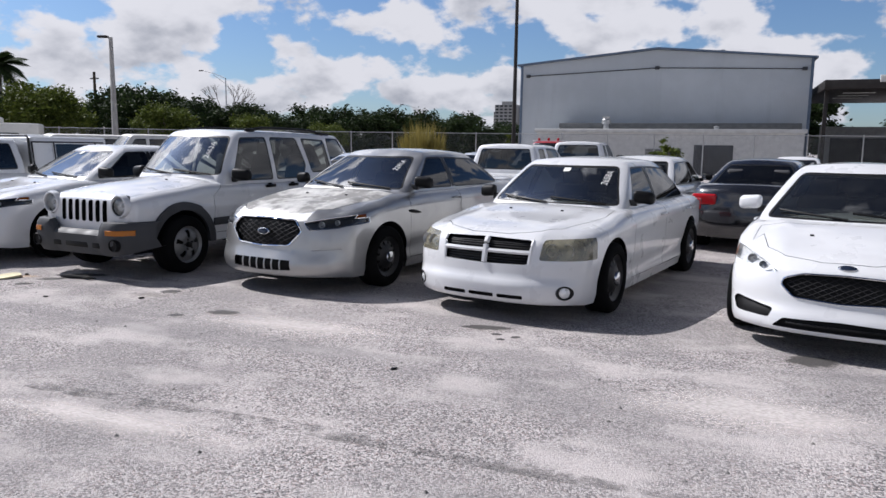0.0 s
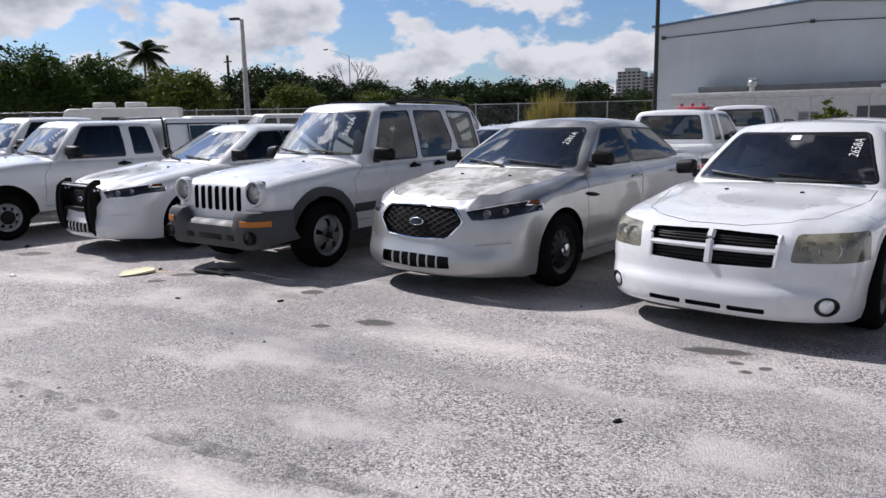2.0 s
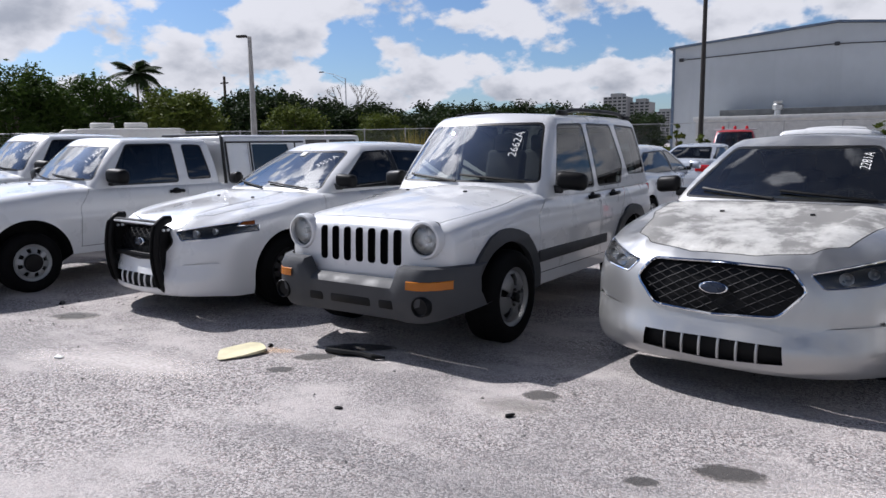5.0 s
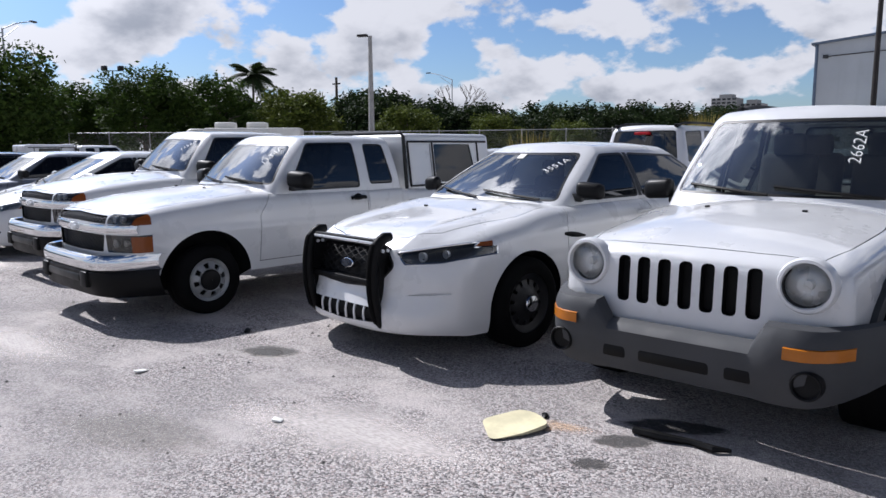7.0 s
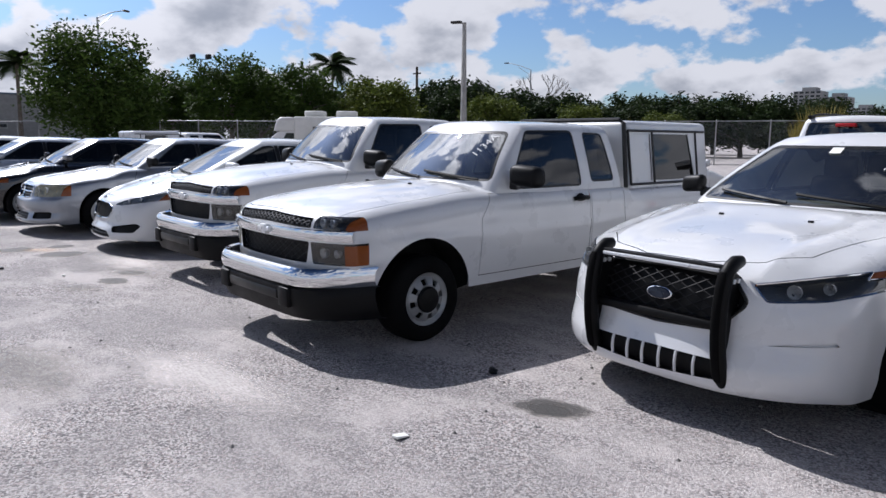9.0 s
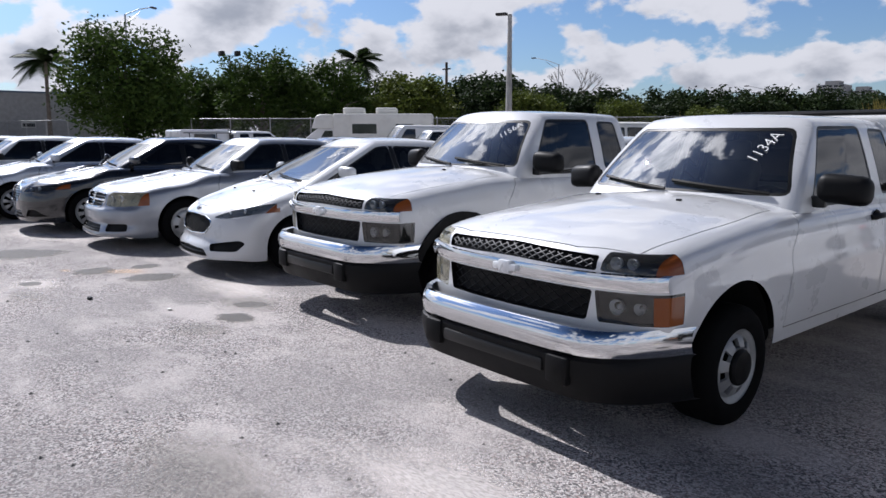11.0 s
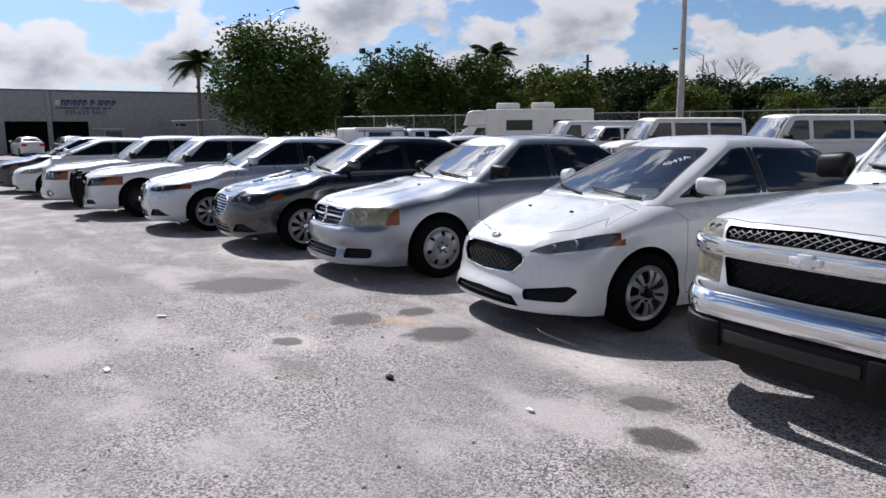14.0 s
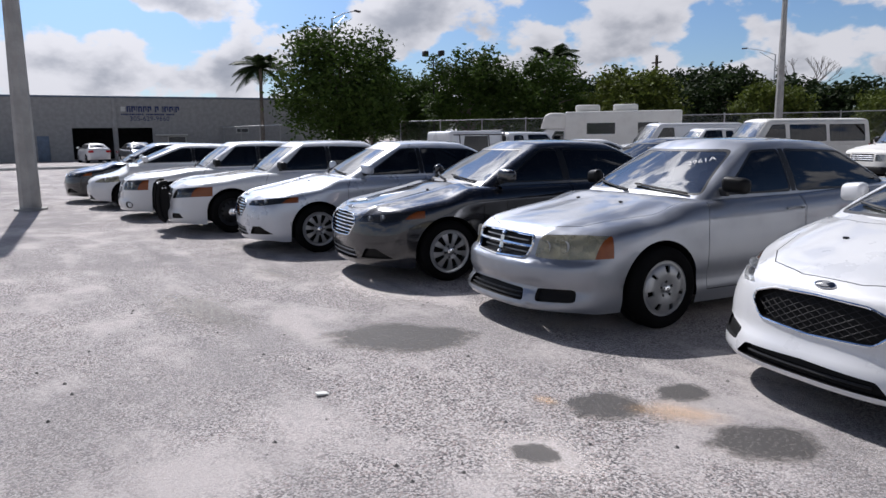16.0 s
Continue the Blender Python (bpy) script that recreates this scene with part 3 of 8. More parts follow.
def strip_on(bm, places, r, lift=0.0, seg=6):
    """A bar laid along places (place, normal) of a skin."""
    add_tube(bm, [p + n * lift for p, n in places], r, seg)


def mirror_part(name, sg, at, s, paint_m, parent, big=1.0):
    """A door mirror: shell, glass and foot."""
    bm = bmesh.new()
    w, h, d = 0.22 * big, 0.135 * big, 0.11 * big
    add_box(bm, 0.05, 0.05 + w, -d, 0.0, 0.0, h, 0.045 * big, 3)
    for v in bm.verts:
        k = (v.co.x - 0.05) / w
        v.co.y += 0.05 * k
        v.co.z += 0.02 * (1 - k)
        v.co.x *= sg
    bmesh.ops.recalc_face_normals(bm, faces=bm.faces[:])
    bmesh.ops.translate(bm, vec=at, verts=bm.verts[:])
    ob = part("door_mirror", bm, paint_m, parent)
    f = box_bm(*sorted((at.x - sg * 0.03, at.x + sg * 0.09)), at.y - 0.06, at.y - 0.015, at.z - 0.02, at.z + 0.05, bevel=0.012)
    part("mirror_foot", f, M_TRIM, ob)
    g = box_bm(*sorted((at.x + sg * 0.075, at.x + sg * (0.03 + w))), at.y + 0.012, at.y + 0.018, at.z + 0.03, at.z + h - 0.025, bevel=0.004)
    part("mirror_glass", g, M_CHROME, ob)
    return ob


def interior(root, s):
    """Dashboard, steering wheel and seats."""
    k = s["cab"]
    zs, yw = k["z0"] - 0.02, k["f0"]
    wi = k["wr"] + 0.03
    low = s["sill"] + 0.12
    bm = box_bm(-wi, wi, yw + 0.18, yw + 0.62, zs - 0.38, zs + 0.015, bevel=0.06, seg=3)
    add_box(bm, -0.16, 0.16, yw + 0.5, yw + 0.72, zs - 0.45, zs - 0.08, 0.03)
    dash = part("dashboard", bm, M_DASH, root)
    st = bmesh.new()
    rows = [(0.19 * math.cos(a), 0.19 * math.sin(a)) for a in [2 * math.pi * j / 24 for j in range(25)]]
    c = Vector((0.36, yw + 0.78, zs - 0.03))
    tilt = Matrix.Rotation(radians(-62), 3, "X")
    add_tube(st, [c + tilt @ Vector((a, b, 0)) for a, b in rows], 0.015, 8)
    for a in (0.0, math.pi, -math.pi / 2):
        add_tube(st, [c, c + tilt @ Vector((0.18 * math.cos(a), 0.18 * math.sin(a), 0))], 0.018, 6)
    part("steering_wheel", st, M_DASH, dash)
    seat_m = s.get("seat", M_SEAT)
    for x in (-0.36, 0.36):
        for row, yy in enumerate((yw + 1.15, yw + 2.0)):
            if row and s.get("rows", 2) < 2:
                continue
            b = bmesh.new()
            add_box(b, x - 0.24, x + 0.24, yy - 0.25, yy + 0.28, low + 0.1, low + 0.3, 0.06, 3)
            top = k["z1"] - 0.36
            add_box(b, x - 0.23, x + 0.23, -0.07, 0.07, 0.0, top - low - 0.2, 0.06, 3, Matrix.Translation((0, yy + 0.25, low + 0.22)) @ Matrix.Rotation(radians(-14), 4, "X"))
            ob = part("seat", b, seat_m, root)
            hb = box_bm(x - 0.13, x + 0.13, yy + 0.36, yy + 0.46, top - 0.02, top + 0.17, bevel=0.04, seg=3)
            part("headrest", hb, seat_m, ob)
    tub = bmesh.new()
    ws, wn_ = s["W"] * 0.84, s["W"] * 0.56
    zt = min(zs - 0.2, s["hood_z"] - 0.2)
    add_box(tub, -wn_, wn_, s["y0"] + 0.22, -0.45, s["sill"] + 0.03, s["sill"] + 0.06)
    add_box(tub, -wn_, wn_, -0.45, yw + 0.2, s["sill"] + 0.03, zt)
    add_box(tub, -ws, ws, 0.5, s["wb"] - 0.5, s["sill"] + 0.03, low + 0.08)
    add_box(tub, -wn_, wn_, s["wb"] - 0.5, s["y1"] - 0.3, s["sill"] + 0.05, low + 0.08)
    if s.get("rows", 2) >= 2 and not s.get("box_tail"):
        add_box(tub, -wn_, wn_, k["r0"] - 0.45, s["y1"] - 0.35, low, zs - 0.12)
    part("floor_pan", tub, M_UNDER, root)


def lamp_unit(body, root, name, poly, y_lim, lens, inner, s, bulbs=(), amber=None, xsg=(1, -1), depth=0.05, rim=None):
    """A head lamp let into the front: lens, bowl, bulbs and turn lens. poly is of the +x side."""
    for sg in xsg:
        pl = [(sg * a, b) for a, b in poly]
        fs = carve(body, pl, "front", lambda c, n: c.y < y_lim and c.x * sg > 0.05)
        if not fs:
            continue
        lens_bm = take(body, fs)
        bowl = lens_bm.copy()
        bowl.normal_update()
        rest = {v: (v.co.copy(), v.normal.copy()) for v in bowl.verts}
        rim_e = [e for e in bowl.edges if e.is_boundary]
        for v, (co, nn) in rest.items():
            v.co = co - nn * depth
        edge_v = {v: bowl.verts.new(rest[v][0] - rest[v][1] * 0.004) for e in rim_e for v in e.verts}
        for e in rim_e:
            va, vb = e.verts
            bowl.faces.new((va, vb, edge_v[vb], edge_v[va]))
        am = None
        if amber:
            pa = [(sg * a, b) for a, b in amber]
            fa = carve(lens_bm, pa, "front", lambda c, n: True)
            if fa:
                am = take(lens_bm, fa)
        if rim:
            edge = bmesh.new()
            lim = [e for e in lens_bm.edges if e.is_boundary]
            for e in lim:
                add_tube(edge, [e.verts[0].co, e.verts[1].co], 0.006, 5)
            rim_bm = edge
        lamp = part(name, lens_bm, lens, root)
        part("lamp_bowl", bowl, inner, lamp)
        if am:
            sink(am, 0.002)
            part("turn_signal", am, M_AMBER, lamp, "amber turn signal lens")
        if rim:
            part("lamp_rim", rim_bm, rim, lamp)
        for bx, bz, br in bulbs:
            p, n = s["skin"].front(sg * bx, bz)
            bb = bmesh.new()
            add_lathe(bb, [(br, 0.0), (br * 0.93, 0.01), (br * 0.8, 0.03), (br * 0.35, 0.045), (br * 0.3, 0.02), (0.001, 0.01)], 20, "y", p + Vector((0, 0.012, 0)))
            bmesh.ops.recalc_face_normals(bb, faces=bb.faces[:])
            part("reflector", bb, M_REFL, lamp)


def opening(body, root, name, poly, material, y_lim, depth=0.04, label="", rim=None, rim_r=0.008, cond=None):
    """A grille or intake: the skin inside the outline is set back."""
    fs = carve(body, poly, "front", cond or (lambda c, n: c.y < y_lim and n.y < 0.1))
    if not fs:
        return None
    g = take(body, fs)
    edge = [(e.verts[0].co.copy(), e.verts[1].co.copy()) for e in g.edges if e.is_boundary]
    g.normal_update()
    for v in g.verts:
        v.co.y += depth
    es = [e for e in g.edges if e.is_boundary]
    r = bmesh.ops.extrude_edge_only(g, edges=es)
    for v in r["geom"]:
        if isinstance(v, bmesh.types.BMVert):
            v.co.y -= depth
    ob = part(name, g, material, root, label)
    if rim:
        bm = bmesh.new()
        for a, b in edge:
            add_tube(bm, [a, b], rim_r, 6)
        part("grille_surround", bm, rim, ob)
    return ob


def bars_on(root, s, name, material, lines, r=0.008, lift=-0.012, each=True, n=10):
    """Grille bars that follow the nose: lines of ((x, z), (x, z))."""
    obs = []
    for (xa, za), (xb, zb) in lines:
        bm = bmesh.new()
        strip_on(bm, [s["skin"].front(xa + (xb - xa) * i / n, za + (zb - za) * i / n) for i in range(n + 1)], r, lift, 6)
        obs.append(part(name, bm, material, root))
    return obs


def lattice(root, s, poly, pitch, r, material, lift=-0.02, slope=0.55, name="mesh_insert"):
    """Crossed wires inside an outline on the nose."""
    xs, zs = [p[0] for p in poly], [p[1] for p in poly]
    bm = bmesh.new()
    for sg in (1, -1):
        lo = min(zs) - (max(xs) - min(xs)) * slope
        c = lo
        while c < max(zs) + (max(xs) - min(xs)) * slope:
            run = []
            for i in range(61):
                x = min(xs) + (max(xs) - min(xs)) * i / 60
                z = c + sg * slope * (x - min(xs)) if sg > 0 else c + slope * (max(xs) - x)
                if within_poly(poly, x, z):
                    run.append(s["skin"].front(x, z))
                elif len(run) > 1:
                    strip_on(bm, run[:: max(1, len(run) // 6)] + [run[-1]], r, lift, 4)
                    run = []
                else:
                    run = []
            if len(run) > 1:
                strip_on(bm, run, r, lift, 4)
            c += pitch
    return part(name, bm, material, root)


def push_bar(root, s, z_low, z_high, half, y_out):
    """A black push bumper: two bowed uprights with rubber faces, cross bars, side plates and bolts."""
    fy = s["skin"].front(half, 0.5)[0].y - y_out
    base = part("push_bumper", box_bm(-half, half, fy - 0.01, fy + 0.045, z_high - 0.075, z_high - 0.03, bevel=0.012), M_BLACK, root, "black steel push bumper")
    mid = (z_low + z_high) / 2
    rise = (z_high - z_low) / 2
    for sg in (1, -1):
        x = sg * half
        arc = []
        for i in range(25):
            a = -1.0 + i / 12
            curl = 0.10 * max(0.0, (a - 0.70) / 0.30) ** 2 + 0.04 * max(0.0, (-a - 0.75) / 0.25) ** 2
            arc.append(Vector((x, fy - 0.055 + 0.07 * a * a + curl, mid + rise * 1.05 * a - 0.03 * max(0.0, (a - 0.85) / 0.15) ** 2)))

        def bowed(rx, rn, off, pts):
            """A flattened bar that follows the bow."""
            bm, rows = bmesh.new(), []
            for i, p in enumerate(pts):
                t = (pts[min(i + 1, len(pts) - 1)] - pts[max(i - 1, 0)]).normalized()
                nrm = Vector((0, -t.z, t.y))
                k = 0.75 if i in (0, len(pts) - 1) else 1.0
                rows.append([bm.verts.new(p + nrm * (off + k * rn * math.sin(q)) + Vector((k * rx * math.cos(q), 0, 0))) for q in [2 * math.pi * j / 14 for j in range(14)]])
            for a, b in zip(rows, rows[1:]):
                for j in range(14):
                    bm.faces.new((a[j - 1], a[j], b[j], b[j - 1]))
            bm.faces.new(rows[0])
            bm.faces.new(rows[-1][::-1])
            bmesh.ops.recalc_face_normals(bm, faces=bm.faces[:])
            return bm

        part("upright", bowed(0.036, 0.042, 0.0, arc), M_BLACK, base)
        part("rubber_face", bowed(0.026, 0.012, 0.040, arc[2:-3]), M_RUBBER, base, "black rubber face strip")
        plate = bmesh.new()
        ring = [(p.y, p.z) for p in arc[:-2]] + [(fy + 0.12, z_high - 0.10), (fy + 0.12, mid), (fy + 0.14, z_low + 0.06)]
        lo = [plate.verts.new((x - 0.008, y, z)) for y, z in ring]
        hi = [plate.verts.new((x + 0.008, y, z)) for y, z in ring]
        plate.faces.new(lo)
        plate.faces.new(hi[::-1])
        for i in range(len(ring)):
            plate.faces.new((lo[i - 1], lo[i], hi[i], hi[i - 1]))
        bmesh.ops.triangulate(plate, faces=[f for f in plate.faces if len(f.verts) > 4])
        bmesh.ops.recalc_face_normals(plate, faces=plate.faces[:])
        part("bracket_plate", plate, M_BLACK, base, "", False)
        for dy, dz in ((0.05, -0.05), (0.075, -0.11), (0.03, -0.11)):
            part("bolt", lathe_bm([(0.001, -0.022), (0.013, -0.021), (0.013, 0.021), (0.001, 0.022)], 10, "x", (x, fy + dy, z_high + dz)), M_REFL, base)
    part("cross_bar", box_bm(-half, half, fy - 0.02, fy + 0.05, mid - 0.05, mid + 0.0, bevel=0.015), M_BLACK, base)
    part("light_channel", box_bm(-half + 0.04, half - 0.04, fy - 0.022, fy + 0.0, z_high - 0.066, z_high - 0.046, bevel=0.004), M_REFL, base, "pale aluminium light channel")


def build_car(name, label, s, body_m, at, group="vehicles parked in the front row"):
    """One car from its figures: body, cabin, panels, glass, lamps, wheels and interior."""
    root = thing(name, label, s.get("category", "car"), group, "", at)
    body, cab = lower_body(s), cabin_body(s)
    s = dict(s)
    s["skin"] = Skin(body, cab)
    s["sill"] = float(curve_fn(s["bot"])(s["wb"] / 2))
    s["hood_z"] = float(curve_fn(s["mid"])(-0.2))
    k, W, wb = s["cab"], s["W"], s["wb"]
    detail = s.get("detail", True)

    # wheel arches, with flares where the car has them
    for ya in (0.0, wb):
        for sg in (1, -1):
            if "cladding" in s:
                cl = carve(body, arc_poly(ya, s["wr"], s["arch"] + s["cladding"]), "side", lambda c, n: c.x * sg > W * 0.55)
                ring = take(body, cl)
                gone = carve(ring, arc_poly(ya, s["wr"], s["arch"]), "side", lambda c, n: True)
                bmesh.ops.delete(ring, geom=gone, context="FACES")
                sink(ring, -0.03)
                lip(ring, 0.05)
                part("fender_flare", ring, s["cladding_m"], root, "moulded plastic wheel-arch flare")
            else:
                gone = carve(body, arc_poly(ya, s["wr"], s["arch"]), "side", lambda c, n: c.x * sg > W * 0.55)
                bmesh.ops.delete(body, geom=gone, context="FACES")
            well = bmesh.new()
            R = s["arch"] + 0.03
            n = 18
            rows = []
            for x in (W * 0.5, W - 0.07):
                rows.append([well.verts.new((sg * x, ya + R * math.cos(a), s["wr"] + R * math.sin(a))) for a in [math.pi * (1.16 * j / n - 0.08) for j in range(n + 1)]])
            for j in range(n):
                well.faces.new((rows[0][j], rows[0][j + 1], rows[1][j + 1], rows[1][j]))
            well.faces.new(rows[0])
            for v in well.verts:
                for _ in range(2):
                    p, nn, _i, _d = s["skin"].tree.find_nearest(v.co)
                    if p is not None and (v.co - p).dot(nn) > -0.04:
                        v.co = p - nn * 0.05
                v.co.z = max(v.co.z, 0.16)
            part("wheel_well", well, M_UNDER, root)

    for fn in s.get("front", ()):
        fn(body, root, s)

    # doors and bonnet as panels of their own, with shut lines round them
    if detail:
        for sg in (1, -1):
            for poly in s.get("doors", ()):
                fs = carve(body, poly, "side", lambda c, n: c.x * sg > W * 0.5 and abs(n.x) > 0.35)
                if not fs:
                    continue
                pan = take(body, fs)
                keep = carve(pan, grown(poly, -0.006), "side", lambda c, n: True)
                rest = [f for f in pan.faces if f not in set(keep)]
                bmesh.ops.delete(pan, geom=rest, context="FACES")
                lip(pan, 0.018)
                door = part("door", pan, s.get("door_m", body_m), root)
                if s.get("bed") and poly is s["doors"][1]:
                    continue
                hy = poly[2][0] - 0.14 if s.get("handle_rear", True) else poly[0][0] + 0.1
                hz = s["handle_z"]
                p, n = s["skin"].side(hy, hz, sg)
                hb = bmesh.new()
                add_tube(hb, [p + n * 0.004 + Vector((0, -0.10, 0.0)), p + n * 0.035 + Vector((0, -0.07, 0)), p + n * 0.04, p + n * 0.035 + Vector((0, 0.07, 0)), p + n * 0.004 + Vector((0, 0.10, 0))], s.get("handle_r", 0.014), 8)
                part("door_handle", hb, s.get("handle_m", body_m), door)
                if s.get("handle_m") is M_BLACK:
                    dish = lathe_bm([(0.001, 0.006), (0.06, 0.004), (0.066, -0.004)], 20, "x")
                    bmesh.ops.scale(dish, vec=(sg, 1.0, 0.75), verts=dish.verts[:])
                    bmesh.ops.translate(dish, vec=p, verts=dish.verts[:])
                    part("handle_dish", dish, M_BLACK, door)
        poly = s["hood"]
        full = [(a, b) for a, b in poly] + [(-a, b) for a, b in poly[::-1]]
        fs = carve(body, full, "top", lambda c, n: n.z > 0.25 and c.z > s["hood_min"])
        pan = take(body, fs)
        keep = set(carve(pan, grown(full, -0.006), "top", lambda c, n: True))
        bmesh.ops.delete(pan, geom=[f for f in pan.faces if f not in keep], context="FACES")
        lip(pan, 0.02)
        hood = part("hood", pan, s.get("hood_m", body_m), root, s.get("hood_label", ""))
        for x in (-0.3, 0.3):
            p, n = s["skin"].top(x, k["f0"] - 0.32)
            part("washer_nozzle", box_bm(x - 0.015, x + 0.015, p.y - 0.012, p.y + 0.012, p.z - 0.004, p.z + 0.012, bevel=0.004), M_TRIM, hood)

    # windows
    z0, z1 = k["z0"], k["z1"]
    wsp = rounded([(-k["wb"] * 0.90, z0 + s.get("glass_foot", 0.05)), (k["wb"] * 0.90, z0 + s.get("glass_foot", 0.05)), (k["wr"] * 0.90, z1 - 0.105), (-k["wr"] * 0.90, z1 - 0.105)], 0.06)
    panes = [("windshield", wsp, "front", lambda c, n: n.y < -0.12 and c.y < (k["f1"] + k["r1"]) / 2, s.get("glass", M_GLASS))]
    if s.get("rear_glass", True):
        rwp = rounded([(-k["wb"] * 0.80, z0 + 0.08), (k["wb"] * 0.80, z0 + 0.08), (k["wr"] * 0.86, z1 - 0.11), (-k["wr"] * 0.86, z1 - 0.11)], 0.06)
        panes.append(("rear_window", rwp, "front", lambda c, n: n.y > 0.12 and c.y > (k["f1"] + k["r1"]) / 2, s.get("rear_glass_m", M_TINT)))
    for sg in (1, -1):
        for poly in s["windows"]:
            panes.append(("side_window", rounded(poly, 0.05), "side", (lambda sg: lambda c, n: c.x * sg > 0.3 and abs(n.x) > 0.3)(sg), s.get("side_glass", M_TINT)))
        for poly in s.get("pillars", ()):
            panes.append(("pillar_cover", poly, "side", (lambda sg: lambda c, n: c.x * sg > 0.3 and abs(n.x) > 0.3)(sg), M_TRIM))
    for nm, poly, way, cond, mt in panes:
        fs = carve(cab, poly, way, cond)
        if not fs:
            continue
        pane = take(cab, fs)
        if nm == "pillar_cover":
            sink(pane, 0.002)
            part(nm, pane, mt, root, "gloss black door pillar")
            continue
        keep = set(carve(pane, grown(poly, -0.018), way, lambda c, n: True))
        ringf = [f for f in pane.faces if f not in keep]
        ring = take(pane, ringf) if ringf else None
        sink(pane, 0.004)
        ob = part(nm, pane, mt, root)
        ob.visible_shadow = nm != "windshield" and mt is M_TINT
        if ring:
            sink(ring, 0.002)
            lip(ring, 0.02)
            part("window_seal", ring, M_TRIM, ob)
    part("cabin_shell", cab, s.get("cab_m", body_m), root)
    part("body_shell", body, body_m, root)
    interior(root, s)

    # wipers
    for x0, x1 in ((-0.02, 0.62), (-0.62, -0.05)):
        wip = bmesh.new()
        pts = []
        for i in range(7):
            x = x0 + (x1 - x0) * i / 6
            zz = z0 + s.get("glass_foot", 0.05) + 0.005 + 0.055 * (1 - i / 6)
            p, n = s["skin"].front(x, zz)
            pts.append((p, n))
        strip_on(wip, pts, 0.011, 0.015, 5)
        part("wiper_blade", wip, M_BLACK, root)
    for sg in (1, -1):
        p, n = s["skin"].side(s["mirror_y"], s["mirror_z"], sg)
        mirror_part("door_mirror", sg, Vector((p.x - sg * 0.02, p.y, p.z)), s, s.get("mirror_m", body_m), root, s.get("mirror_big", 1.0))

    # wheels
    meshes = make_wheel_meshes(s["wheel"], s["wr"], s.get("tyre_w", 0.22))
    for ya in (0.0, wb):
        for sg in (1, -1):
            m = Matrix.Translation((sg * s["hub_x"], ya, s["wr"])) @ (Matrix.Rotation(math.pi if sg < 0 else 0.0, 4, "Z")) @ Matrix.Rotation(random.uniform(0, 6.28), 4, "X")
            rim = part_again("wheel", meshes[0][1], root, m)
            for nm, me in meshes[1:4]:
                part_again(nm, me, rim)
            if detail and ya == 0.0:
                for q in range(5):
                    part_again(meshes[4][0], meshes[4][1], rim, Matrix.Rotation(q * 2 * math.pi / 5, 4, "X"))

    if s.get("tail_lamps", True) and detail:
        for sg in (1, -1):
            zt = s.get("tail_z", 0.85)
            p, n = s["skin"].side(s["y1"] - 0.22, zt, sg)
            yr = s["y1"] - 0.04
            b = box_bm(*sorted((sg * (W * 0.50), sg * (W * 0.90))), yr - 0.16, yr + 0.0, zt - 0.08, zt + 0.09, bevel=0.035, seg=3)
            part("tail_lamp", b, M_REDLENS, root, "red tail lamp")

    # lot number in white marker on the windshield
    if "number" in s:
        txt, x, zc, turn, size = s["number"]
        me = text_mesh(txt, size, 0.013)
        me.materials.append(M_PAINTPEN)
        p, n = s["skin"].front(x, zc)
        zax = n
        xax = Vector((1, 0, 0)) - zax * zax.x
        xax.normalize()
        yax = zax.cross(xax)
        m = Matrix((xax, yax, zax)).transposed().to_4x4()
        # every letter is bent onto the curved glass
        rot = Matrix.Rotation(radians(turn), 4, "Z")
        for v in me.vertices:
            q = m @ (rot @ v.co) + p
            pp, nn = s["skin"].front(q.x, q.z)
            v.co = pp + nn * 0.004
        part_again("lot_number", me, root, None, "white hand-written lot number")
    if "sticker" in s:
        x, zc = s["sticker"]
        bm = bmesh.new()
        vs = []
        for dx, dz in ((-0.04, -0.02), (0.04, -0.02), (0.04, 0.02), (-0.04, 0.02)):
            p, n = s["skin"].front(x + dx, zc + dz)
            vs.append(bm.verts.new(p + n * 0.004))
        bm.faces.new(vs)
        part("sticker", bm, M_PAPER, root, "small white windshield sticker")
    for fn in s.get("extra", ()):
        fn(root, s)
    s["skin"].bm.free()
    return root


def oval_badge(root, s, x, z, w, h, mat=None, way="front", y=0.0):
    p, n = s["skin"].front(x, z) if way == "front" else s["skin"].top(x, y)
    bm = lathe_bm([(0.001, -0.012), (0.8, -0.012), (0.95, -0.008), (1.0, 0.0), (1.0, 0.02)], 24, "y")
    bmesh.ops.scale(bm, vec=(w, 1, h), verts=bm.verts[:])
    q = Vector((0, -1, 0)).rotation_difference(n).to_matrix()
    bmesh.ops.transform(bm, matrix=Matrix.Translation(p) @ q.to_4x4(), verts=bm.verts[:])
    b = part("badge", bm, M_CHROME, root, "chrome-rimmed oval badge")
    bm = lathe_bm([(0.001, -0.016), (0.75, -0.016), (0.85, -0.011)], 24, "y")
    bmesh.ops.scale(bm, vec=(w, 1, h), verts=bm.verts[:])
    bmesh.ops.transform(bm, matrix=Matrix.Translation(p) @ q.to_4x4(), verts=bm.verts[:])
    part("badge_face", bm, mat or M_BLUEOVAL, b, "dark enamel badge face")


